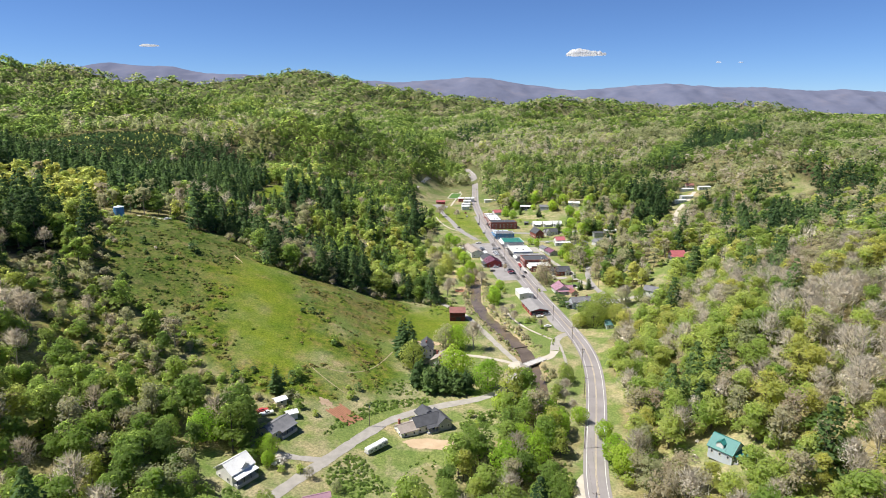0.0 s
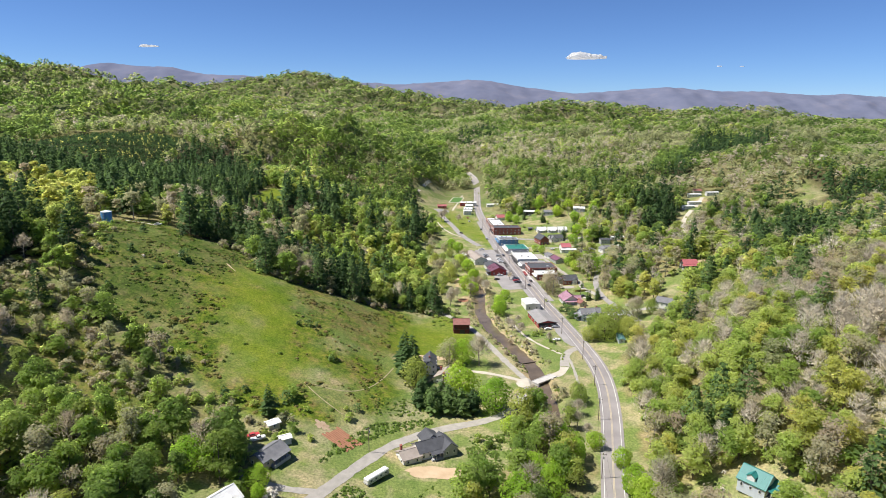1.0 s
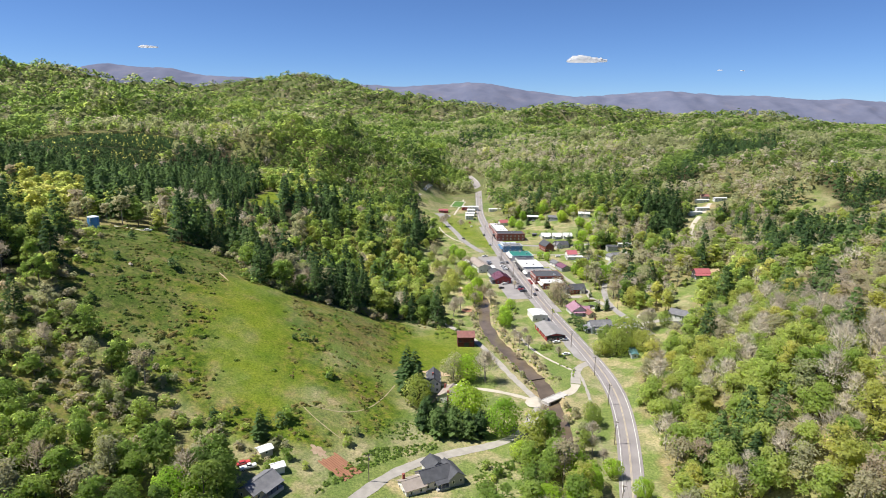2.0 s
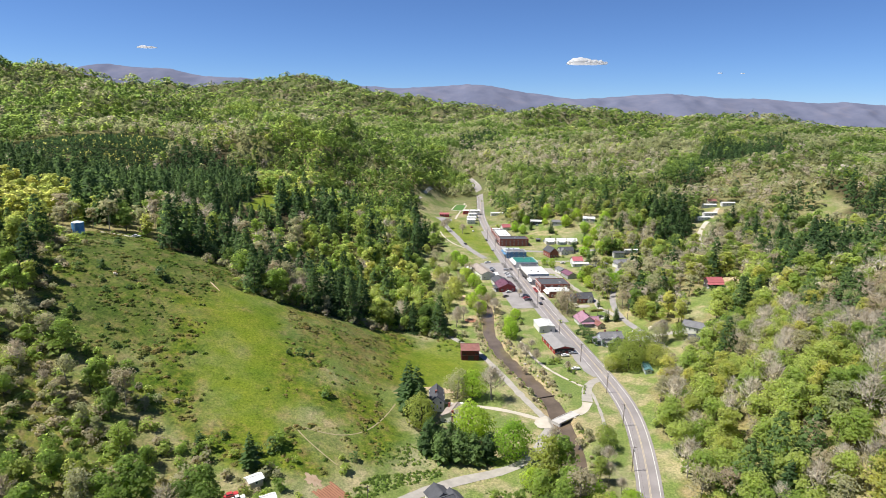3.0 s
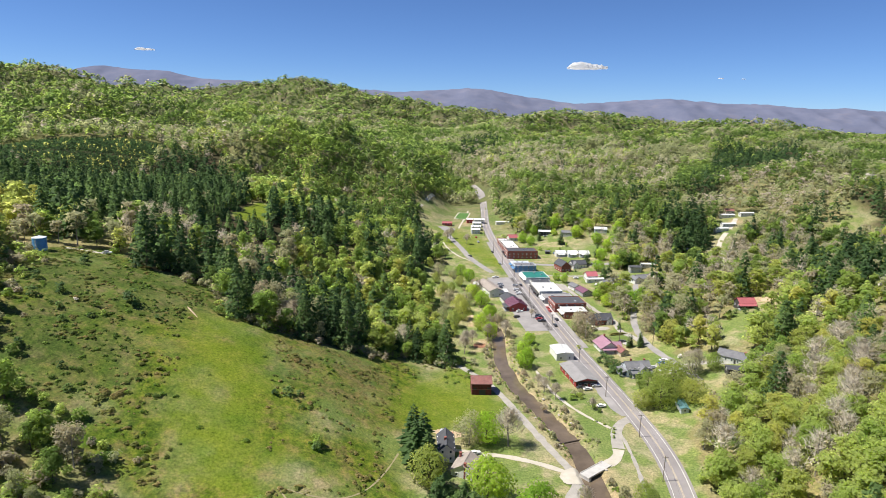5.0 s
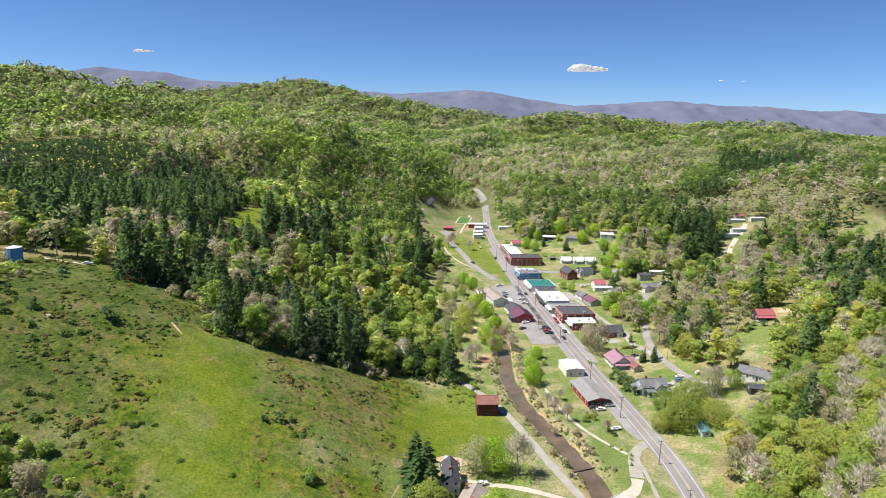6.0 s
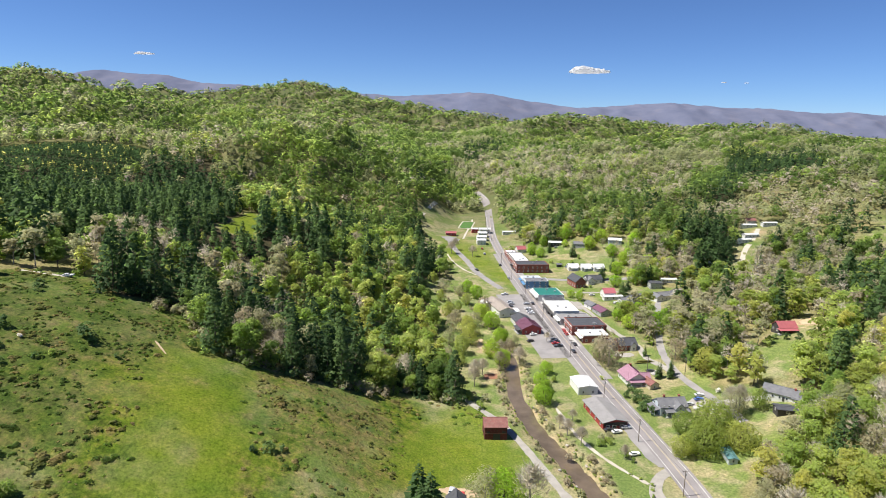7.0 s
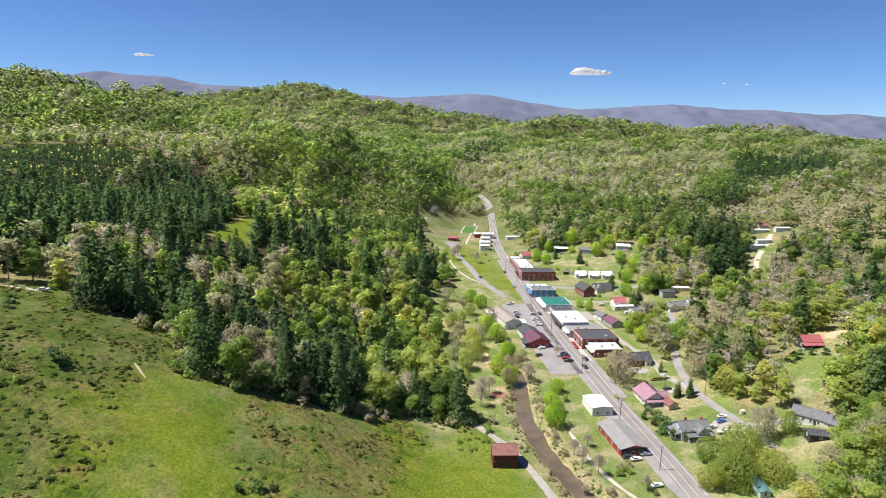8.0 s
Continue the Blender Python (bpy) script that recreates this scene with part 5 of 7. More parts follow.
def porch(parent, x, y, turn, L, D, H, roof, post=WHITE, n=4):
    """A lean-to porch: floor, posts, sloping roof; runs along its own x, opening to -y."""
    base = pose(x, y, 0, 0, 0, turn)
    bm = bmesh.new()
    box(bm, 0, -D / 2, -0.3, L, D, 1.2)
    part("porch_floor", bm, GREY_WALL, parent).matrix_local = base
    bm = bmesh.new()
    prism(bm, [(0.1, H + 0.5), (-D - 0.3, H - 0.1), (-D - 0.3, H + 0.05), (0.1, H + 0.65)], -L / 2 - 0.2, L / 2 + 0.2)
    part("porch_roof", bm, roof, parent).matrix_local = base
    for i in range(n):
        box_part("post", parent, post, -L / 2 + 0.15 + (L - 0.3) * i / (n - 1), -D + 0.12, 0.3 + (H - 0.35) / 2, 0.16, 0.16, H - 0.35).matrix_local = base


def house(label, x, y, turn, L, W, H, rise, wall, roof, name="house", category="house", z=None, **more):
    ob = thing(name, label, category, x, y, turn, z=z)
    wing(ob, 0, 0, 0, L, W, H, rise, wall, roof, **more)
    return ob


def shop(label, x, y, turn, W, D, H, wall, roof, storeys=1, front=5, awning=None, south=3, cap=None, units=2):
    """A flat-roofed street building. W across the street line, D along it; the shopfront faces -x."""
    ob = thing("shop", label, "shop building", x, y, turn)
    bm = bmesh.new()
    box(bm, 0, 0, H / 2 - 0.8, W, D, H + 1.6)
    part("wall", bm, wall, ob)
    bm = bmesh.new()
    for sx in (-1, 1):
        box(bm, sx * (W / 2 - 0.15), 0, H + 0.25, 0.34, D + 0.08, 0.7 if sx < 0 else 0.4)
        box(bm, 0, sx * (D / 2 - 0.15), H + 0.2, W - 0.7, 0.34, 0.5)
    part("parapet", bm, cap or wall, ob)
    bm = bmesh.new()
    box(bm, 0, 0, H + 0.06, W - 0.6, D - 0.6, 0.12)
    deck = part("roof", bm, roof, ob)
    r = random.Random(int(x * 7 + y))
    for i in range(units):
        ux, uy = r.uniform(-0.2, 0.4) * W, r.uniform(-0.35, 0.35) * D
        bm = bmesh.new()
        box(bm, ux, uy, H + 0.55, 1.3, 1.0, 0.85)
        rod(bm, (ux, uy, H + 0.9), (ux, uy, H + 1.08), 0.38, sides=10)
        part("air_conditioner", bm, METAL, deck)
    bm = bmesh.new()
    box(bm, -W / 2 - 0.08, 0, H - 0.35, 0.25, D + 0.04, 0.3)
    part("cornice", bm, WHITE, ob)
    for i in range(front):
        yy = -D / 2 + D * (i + 0.5) / front
        if i % 3 == 1:
            box_part("door", ob, DARK, -W / 2 - 0.03, yy, 1.15, 0.12, 1.0, 2.1)
        else:
            window(ob, -W / 2 - 0.05, yy, 1.5, min(2.0, D / front * 0.75), 1.7, -90)
        for k in range(1, storeys):
            window(ob, -W / 2 - 0.05, yy, 1.6 + 3.0 * k, 1.0, 1.5, -90)
    for k in range(storeys):
        for i in range(south):
            window(ob, -W / 2 + W * (i + 0.5) / south, -D / 2 - 0.05, 1.7 + 3.0 * k, 1.0, 1.5, 0)
    if awning:
        bm = bmesh.new()
        prism(bm, [(-W / 2 - 2.0, 2.75), (-W / 2, 3.25), (-W / 2, 3.4), (-W / 2 - 2.0, 2.88)], -D / 2 + 0.2, D / 2 - 0.2)
        bmesh.ops.rotate(bm, verts=bm.verts, cent=(0, 0, 0), matrix=Matrix.Rotation(radians(-90), 3, "Z"))
        for v in bm.verts:
            v.co.x, v.co.y = (v.co.x if v.co.x < 0 else -v.co.x), v.co.y
        part("awning", bm, awning, ob)
    return ob


# farms at the valley mouth
ob = house("weathered dark red wooden barn with rusty roof", 9, 365.6, 2, 9.4, 8.2, 5.8, 2.2, BARN_RED, RUST_ROOF, "barn", "barn", sides=(0, 2), ends=(1, 1), metal=True, trim=DARK)
# dark panel standing in for the shaded inside of the open doorway
box_part("doorway_shade", ob, DARK, 0.4, -4.12, 1.3, 3.0, 0.14, 2.6, "dark panel painted as the shaded open barn doorway")
for dx in (-3.2, 3.4):
    box_part("shutter", ob, DARK, dx, -4.13, 3.3, 1.4, 0.12, 1.0)
box_part("board", ob, RUST_ROOF, 0, -4.16, 2.9, 9.3, 0.1, 0.18)

ob = house("tan ranch house with grey shingle roof and side porch", -63.5, 211.2, 61, 11.5, 7.0, 2.8, 1.7, CREAM, GREY_ROOF, sides=(3, 3), ends=(2, 2))
porch(ob, 1.5, -3.5, 0, 8.0, 1.8, 2.3, GREY_ROOF, DARK)
ob = house("white two-storey farmhouse with white metal roof", -70, 183, 57, 9.0, 8.4, 3.7, 2.7, WHITE, WHITE_ROOF, sides=(3, 3), ends=(2, 2), metal=True)
wing(ob, 0.8, -2.6, 90, 3.4, 2.6, 4.6, 0.9, WHITE, WHITE_ROOF, sides=(0, 0), ends=(1, 0), over=0.25)
porch(ob, 0.0, -4.2, 0, 8.6, 2.2, 2.5, WHITE_ROOF, DARK)
house("small house with faded red metal roof", -40.5, 172.5, 20, 8.0, 7.0, 3.0, 2.4, WHITE, PINK_ROOF, metal=True)
ob = house("rambling white house with dark grey shingle roofs", -7.5, 230.5, 28, 11.0, 7.8, 3.2, 2.4, WHITE, DARK_ROOF, sides=(4, 3), ends=(0, 0), door=2.0)
wing(ob, -9.0, -1.0, 0, 7.5, 7.2, 2.7, 1.7, WHITE, TAN_ROOF, sides=(2, 2), ends=(2, 0))
wing(ob, 6.6, -0.8, 90, 9.5, 6.0, 2.9, 2.2, GREY_WALL, DARK_ROOF, sides=(0, 2), ends=(2, 0))
wing(ob, 3.0, 5.5, 90, 6.0, 7.0, 3.2, 2.2, WHITE, DARK_ROOF, sides=(0, 1), ends=(0, 2))
porch(ob, 1.0, -3.9, 0, 5.0, 2.2, 2.5, DARK_ROOF)
chimney(ob, -11.0, 1.5, 5.4)
ob = house("blue-grey cottage with teal metal roof and white dormer", 103.5, 200.5, -52, 9.0, 8.6, 3.2, 3.4, PALE_BLUE, TEAL_ROOF, sides=(3, 2), ends=(2, 3), metal=True, z=ground_at(103.5, 200.5) + 0.5)
wing(ob, 5.6, 2.5, 0, 4.5, 4.5, 2.6, 1.3, PALE_BLUE, TEAL_ROOF, sides=(1, 1), ends=(0, 1), metal=True)
wing(ob, -0.5, -2.6, 90, 2.6, 2.6, 5.2, 0.9, WHITE, TEAL_ROOF, sides=(0, 0), ends=(1, 0), over=0.25)
porch(ob, 4.5, 0, 90, 7.0, 1.8, 2.5, TEAL_ROOF)
ob = house("narrow white farmhouse with dark roof beside pines", -8.5, 306.5, 92, 12.5, 6.2, 4.6, 2.6, WHITE, DARK_ROOF, sides=(3, 3), ends=(2, 2), storeys=2)
chimney(ob, -2, 0.4, 8.0)
ob = house("low house with pale brown shingle roof and brick chimneys", -1.0, 295.5, 70, 10.0, 8.5, 3.0, 2.4, WHITE, TAN_ROOF, sides=(3, 3), ends=(2, 2))
chimney(ob, -4.6, -1.0, 6.2)
chimney(ob, 3.0, 3.2, 5.6)
house("small white shed beside the gravel track", -9.5, 416, 10, 5.0, 4.0, 2.4, 1.2, WHITE, GREY_ROOF, "shed", "shed", sides=(1, 1), ends=(1, 0), door=1.2)
house("tin-roofed farm shed below pine trees", -67, 229.5, 40, 4.5, 3.6, 2.2, 0.6, CREAM, WHITE_ROOF, "shed", "shed", sides=(1, 0), ends=(0, 0), metal=True)
house("small white metal garden shed", -60.5, 222, 30, 4.0, 3.2, 2.2, 0.7, WHITE, WHITE_ROOF, "shed", "shed", sides=(0, 0), ends=(1, 0))

# main street, near end
house("white metal workshop with shallow white roof", 57.6, 413, 97, 13.0, 9.8, 3.9, 0.7, WHITE, WHITE_ROOF, "workshop", "workshop", sides=(2, 0), ends=(2, 1), metal=True, over=0.25, door=-4.5)
ob = house("long red-walled store with wide grey roof", 60.5, 383.5, 99, 22.0, 11.2, 3.3, 1.3, WALL_RED, FLAT_ROOF, "store", "store", sides=(0, 4), ends=(0, 0), over=0.7)
box_part("gable_panel", ob, DARK, -11.12, 0, 2.3, 0.12, 10.6, 1.7)
for dy in (-3, 0.5, 3.5):
    window(ob, -11.12, dy, 1.2, 1.8, 1.5, -90)
ob = house("maroon-roofed store with open gable front", 41.5, 495.5, 100, 14.0, 12.0, 3.6, 2.6, WALL_RED, MAROON_ROOF, "store", "store", sides=(2, 3), ends=(3, 0), metal=True, over=0.8)
wing(ob, 12.5, 0.6, 0, 12.0, 11.0, 3.6, 2.2, WHITE, DARK_ROOF, sides=(3, 3), ends=(0, 2))
porch(ob, -2.0, 6.0, 180, 9.0, 3.0, 2.6, DARK_ROOF, DARK)
ob = house("long white hall with weathered grey-brown roof", 26.5, 533, 106, 28.0, 10.5, 4.4, 2.0, WHITE, TAN_ROOF, "hall", "hall", sides=(6, 6), ends=(2, 2))
wing(ob, -10, -6.0, 90, 6.0, 8.0, 3.2, 1.0, WHITE, WHITE_ROOF, sides=(1, 1), ends=(2, 0))
wing(ob, 12, 5.5, 0, 9.0, 5.0, 3.0, 0.8, WHITE, WHITE_ROOF, sides=(1, 2), ends=(1, 1))

# shopfront row on the east side
shop("single-storey red brick shop with white flat roof", 79.0, 481.5, 5.5, 16, 11.5, 4.4, BRICK, WHITE_ROOF, 1, 4, WHITE, 4, WHITE)
shop("two-storey red brick shop with dark flat roof", 77.5, 497, 5.5, 22, 17, 5.8, BRICK, DARK_ROOF, 2, 6, None, 4)
shop("low shop with pale grey flat roof", 73.5, 511.5, 5.5, 21, 11, 4.2, GREY_WALL, FLAT_ROOF, 1, 4, WHITE, 3)
ob = shop("white shop with white roof and dark shade strip", 69.0, 531, 5.5, 17, 25, 4.8, WHITE, WHITE_ROOF, 1, 8, DARK, 3)
shop("low dark shop between white stores", 67.5, 549.5, 5.5, 15, 10, 3.8, GREY_WALL, DARK_ROOF, 1, 3, None, 2)
shop("white store with bright green roof", 65.5, 565.5, 5.5, 19, 20, 4.4, WHITE, GREEN_ROOF, 1, 6, WHITE, 3)
shop("two-storey blue-fronted inn with grey roof", 60.8, 593.5, 5.0, 18, 11, 5.6, BLUE, GREY_ROOF, 2, 5, BLUE, 4, PALE_BLUE)
shop("narrow white shop beside the side street", 58.5, 604.5, 5.0, 15, 8, 4.6, WHITE, PALE_BLUE, 1, 3, BLUE, 2)
shop("two-storey red brick block with dark roof", 64.0, 642, 4.5, 28, 15, 6.8, BRICK, DARK_ROOF, 2, 5, None, 7)
shop("long red brick block with white roof", 56.0, 668, 4.5, 13, 36, 6.0, BRICK, WHITE_ROOF, 2, 10, None, 3, DARK)
shop("small flat-roofed brick shop at the street end", 52.5, 694, 4.5, 10, 14, 4.4, BRICK, WHITE_ROOF, 1, 4, None, 2)

# houses behind the street
ob = house("brick cottage with dark slate roof and white dormer", 94.5, 468, 10, 11.0, 8.5, 3.4, 3.0, BRICK, DARK_ROOF, sides=(4, 3), ends=(2, 2), door=0.5)
wing(ob, 3.0, -3.0, 90, 4.5, 3.2, 3.4, 1.6, WHITE, DARK_ROOF, sides=(0, 0), ends=(1, 0), over=0.3)
wing(ob, -6.5, 1.5, 90, 8.0, 4.0, 3.0, 1.6, GREY_WALL, DARK_ROOF, sides=(1, 1), ends=(1, 1))
ob = house("bungalow with broad faded pink metal roof and porch", 85.5, 424, 97, 12.0, 10.0, 3.2, 3.2, WHITE, PINK_ROOF, sides=(3, 3), ends=(2, 2), metal=True, over=0.7)
wing(ob, -2.5, -4.8, 90, 5.0, 5.0, 3.4, 2.0, WHITE, PINK_ROOF, sides=(1, 1), ends=(2, 0), metal=True)
wing(ob, -8.0, -6.0, 10, 7.0, 5.0, 2.6, 1.6, CREAM, RUST_ROOF, sides=(1, 1), ends=(1, 1), metal=True)
porch(ob, -6.0, 0, -90, 9.0, 2.0, 2.6, PINK_ROOF)
chimney(ob, 4.5, -0.5, 7.6)
ob = house("white and grey gabled house with wrap-around porch", 92.0, 389.5, 8, 13.0, 8.0, 4.2, 2.6, PALE_BLUE, GREY_ROOF, sides=(5, 4), ends=(2, 2), storeys=2, door=-1.0)
wing(ob, 2.0, -3.0, 90, 6.0, 4.5, 4.2, 2.2, PALE_BLUE, GREY_ROOF, sides=(0, 1), ends=(1, 0), storeys=2)
porch(ob, 1.0, -4.1, 0, 11.5, 2.4, 2.7, GREY_ROOF, n=6)
porch(ob, -6.5, 0, -90, 7.0, 2.6, 2.6, GREY_ROOF)
chimney(ob, -3.0, 0.5, 8.0)
chimney(ob, 4.6, 0.8, 7.6)
ob = house("long grey house with attached carport", 140.5, 385.5, -38, 14.0, 8.0, 3.0, 2.2, WHITE, GREY_ROOF, sides=(5, 3), ends=(2, 2), door=1.5)
wing(ob, 8.5, -1.5, 0, 7.0, 6.0, 2.6, 1.2, WHITE, GREY_ROOF, sides=(2, 1), ends=(0, 1))
chimney(ob, 5.4, -0.4, 5.8)
house("low dark flat-roofed shed beside trees", 135, 372, -10, 8.0, 5.5, 2.4, 0.4, DARK, DARK_ROOF, "shed", "shed", sides=(1, 0), ends=(1, 0))
house("tiny white pump house at the lane junction", 110.5, 385.5, 15, 3.6, 3.0, 2.2, 0.9, WHITE, WHITE_ROOF, "shed", "shed", sides=(1, 0), ends=(0, 0))
house("small teal-roofed shed beside the road", 99.5, 346.5, 84, 9.5, 3.4, 2.3, 0.5, PALE_BLUE, paint("dull_teal_roof", (0.10, 0.22, 0.23), 0.6), "shed", "shed", sides=(1, 0), ends=(1, 0), metal=True)
ob = house("dark cabin with bright red metal roof and porch", 180.5, 457, 5, 10.5, 7.0, 3.4, 2.6, DARK, RED_ROOF, sides=(3, 2), ends=(2, 2), metal=True)
porch(ob, -1.0, -3.5, 0, 11.0, 2.8, 2.5, RED_ROOF, DARK, 5)
ob = house("white house with grey roof among trees", 149, 556, 20, 12.0, 8.0, 3.4, 2.0, WHITE, GREY_ROOF, sides=(4, 3), ends=(2, 2), storeys=1)
wing(ob, -7.0, -1.0, 90, 7.0, 6.0, 3.0, 1.8, WHITE, GREY_ROOF, sides=(1, 1), ends=(2, 0))
house("white cottage with brown shingle roof", 163, 563, 15, 10.0, 7.0, 3.0, 2.0, WHITE, TAN_ROOF, sides=(3, 2), ends=(2, 1))
house("white house with grey roof among hedges", 128, 555, 25, 11.0, 8.0, 3.2, 2.0, WHITE, GREY_ROOF, sides=(3, 2), ends=(2, 1))
house("dark flat-roofed house below the pines", 152, 585, 0, 9.0, 7.5, 4.6, 0.4, GREY_WALL, DARK_ROOF, sides=(3, 2), ends=(2, 1), storeys=2)
house("white mobile home beside the dark house", 168, 600, 3, 12.0, 4.2, 2.8, 0.5, WHITE, WHITE_ROOF, "mobile_home", "mobile home", sides=(4, 3), ends=(1, 1))
ob = house("red brick church hall with dark slate roof", 94.0, 598, 106, 14.0, 8.6, 5.0, 3.6, BRICK, DARK_ROOF, "church_hall", "hall", sides=(4, 4), ends=(3, 1))
ob = house("white house with dark cross-gabled roof", 109, 606, 12, 13.0, 8.0, 3.4, 2.6, WHITE, DARK_ROOF, sides=(4, 3), ends=(2, 2))
wing(ob, -4.0, -2.0, 90, 8.0, 5.0, 3.4, 2.4, WHITE, GREY_ROOF, sides=(1, 1), ends=(2, 1))
ob = house("white house with bright red hipped roof", 111.0, 567.5, 8, 8.5, 8.0, 4.2, 2.6, WHITE, CORAL_ROOF, sides=(3, 2), ends=(2, 2), storeys=1)
wing(ob, 1.0, -6.0, 0, 14.0, 4.0, 2.6, 0.5, WHITE, WHITE_ROOF, sides=(3, 0), ends=(1, 1))
house("white garage behind the red-roofed house", 119, 553, 20, 7.0, 6.0, 2.6, 1.2, WHITE, GREY_ROOF, "garage", "garage", sides=(1, 1), ends=(1, 0))
ob = house("low house with dark maroon roof", 97, 530, 105, 12.0, 8.0, 2.9, 1.9, GREY_WALL, MAROON_ROOF, sides=(3, 3), ends=(2, 1))
house("grey outbuilding behind the shops", 93, 543, 110, 9.0, 6.5, 2.8, 1.6, WHITE, GREY_ROOF, "shed", "shed", sides=(1, 1), ends=(1, 1))
for hx, hy in ((101, 645), (111.5, 642), (121.5, 639.5)):
    ob = house("small white house in a row, white metal roof", hx, hy, 5, 8.6, 7.6, 3.2, 2.0, WHITE, WHITE_ROOF, sides=(3, 2), ends=(2, 2), metal=True)
    tagged(ob, group="row of white houses")
    porch(ob, 0, -3.8, 0, 6.0, 1.6, 2.4, WHITE_ROOF)
house("tiny dark shed beside the white houses", 91, 655, 0, 4.0, 3.4, 2.4, 0.6, DARK, GREY_ROOF, "shed", "shed", sides=(0, 0), ends=(0, 0))
house("dark house with white metal roof on a bank", 98, 716, -5, 12.0, 7.5, 3.2, 1.0, DARK, WHITE_ROOF, sides=(4, 3), ends=(2, 1))
house("grey house half hidden by trees", 118, 700, -15, 11.0, 8.0, 3.0, 1.6, GREY_WALL, GREY_ROOF, sides=(3, 2), ends=(2, 1))
house("pale house high on the wooded bank", 152, 700, -10, 12.0, 7.0, 3.4, 1.6, PALE_BLUE, WHITE_ROOF, sides=(4, 2), ends=(2, 1))
ob = house("white house with red roof above the street", 64, 712, 15, 9.0, 7.5, 3.6, 2.6, WHITE, RED_ROOF, sides=(2, 2), ends=(2, 1))
for hx, hy, hl, hh, hr in ((27.5, 746, 9, 4.6, WHITE_ROOF), (29, 764, 10, 4.2, WHITE_ROOF), (31, 783, 9, 4.6, WHITE_ROOF), (35, 804, 12, 4.8, WHITE_ROOF)):
    ob = house("white roadside house with shallow white roof", hx, hy, 4, hl, 9.0, hh, 1.0, WHITE, hr, sides=(3, 2), ends=(2, 2), storeys=2)
    tagged(ob, group="roadside houses")
house("dark red outbuilding beside the roadside houses", 24, 806, 4, 7.0, 6.0, 4.2, 1.0, WALL_RED, WHITE_ROOF, "shed", "shed", sides=(1, 1), ends=(1, 1))
house("long white mobile home at the far bend", 62, 797, 8, 15.0, 4.5, 2.8, 0.6, WHITE, WHITE_ROOF, "mobile_home", "mobile home", sides=(4, 2), ends=(1, 1))
house("dark red park pavilion with red metal roof", -3, 785, 2, 11.0, 6.0, 2.9, 1.4, WALL_RED, RED_ROOF, "pavilion", "pavilion", sides=(3, 2), ends=(1, 1), metal=True)
for hx, hy, ht in ((272, 694, 14), (283, 703, 10), (293, 729, 4), (313, 728, 8)):
    ob = house("white mobile home on a gravel lot", hx, hy, ht, 15.0, 4.4, 3.0, 0.6, WHITE, WHITE_ROOF, "mobile_home", "mobile home", sides=(4, 2), ends=(1, 1))
    tagged(ob, group="mobile homes")
house("cream house with orange-brown roof above trailers", 300, 740, 0, 9.0, 7.0, 3.0, 1.8, CREAM, RUST_ROOF, sides=(2, 2), ends=(1, 1))
house("dark cabin in shade below the pines", 222, 642, -5, 12.0, 6.0, 2.8, 0.8, DARK, WHITE_ROOF, "cabin", "cabin", sides=(3, 2), ends=(1, 1))

# ---- single trees and shrubs ----
def tree_model(kind, seed, label, category="tree"):
    """A tree with trunk and crown, kept as the model for its copies."""
    tall, wide, n, size, low, rugged = {"fresh": (11, 5.0, 2100, 0.34, 0.06, 0.26), "yellow": (11.5, 4.8, 2000, 0.33, 0.06, 0.28), "bud": (12, 4.6, 1500, 0.28, 0.1, 0.3), "willow": (10.5, 6.0, 3000, 0.31, 0.03, 0.28), "oldpine": (12, 4.4, 2000, 0.42, 0.02, 0.3)}.get(kind, (12, 4, 0, 0, 0, 0))
    ob = new("tree")
    tagged(ob, label, category)
    if n:
        crown = round_crown(seed, n, tall, wide, size, low, rugged)
        trunk = stem(seed, tall, 0.28, 6, wide * 0.7, 7)
        if kind == "oldpine":
            crown = joined(round_crown(seed, 1100, 11, 3.4, 0.4, 0.02, 0.4), pine_crown(seed, 20, 14, 13.5, 5.0, 0.4))
    elif kind == "bare":
        crown = twig_crown(seed, 700, 12, 4.6)
        trunk = stem(seed, 12, 0.3, 14, 4.0, 7)
    elif kind == "column":
        crown = pine_crown(seed, 20, 8, 8.5, 1.5, 0.15)
        trunk = stem(seed, 8, 0.16, 0, 1, 6)
    else:
        crown = pine_crown(seed, 24, 13, 15, 4.4)
        trunk = stem(seed, 15, 0.28, 0, 1, 7)
    leaf = {"fresh": GARDEN_LEAF, "yellow": YELLOW_LEAF, "bud": BUD_LEAF, "bare": BARE_TWIG, "willow": YELLOW_LEAF, "blossom": BLOSSOM}.get(kind, PINE_NEEDLE)
    mesh_object("trunk", trunk, sheet_faces(trunk), GREY_BARK if kind in ("bare", "bud") else TRUNK, ob)
    top = mesh_object("crown", crown[0], sheet_faces(crown[0]), leaf, ob)
    add_vector(top, "puff", crown[1])
    return ob


def bush_model(seed, leaf, label, n=150):
    crown = broad_crown(seed, n, 2.6, 1.9, 0.30, 0.0, 7)
    ob = mesh_object("bush", crown[0], sheet_faces(crown[0]), leaf)
    add_vector(ob, "puff", crown[1])
    return tagged(ob, label, "bush")


def at_ground(x, y, size=1.0, spin=0.0, wide=None):
    w = wide or size
    return pose(x, y, ground_at(x, y) - 0.1, 0, 0, spin) @ Matrix.Diagonal((w, w, size, 1))


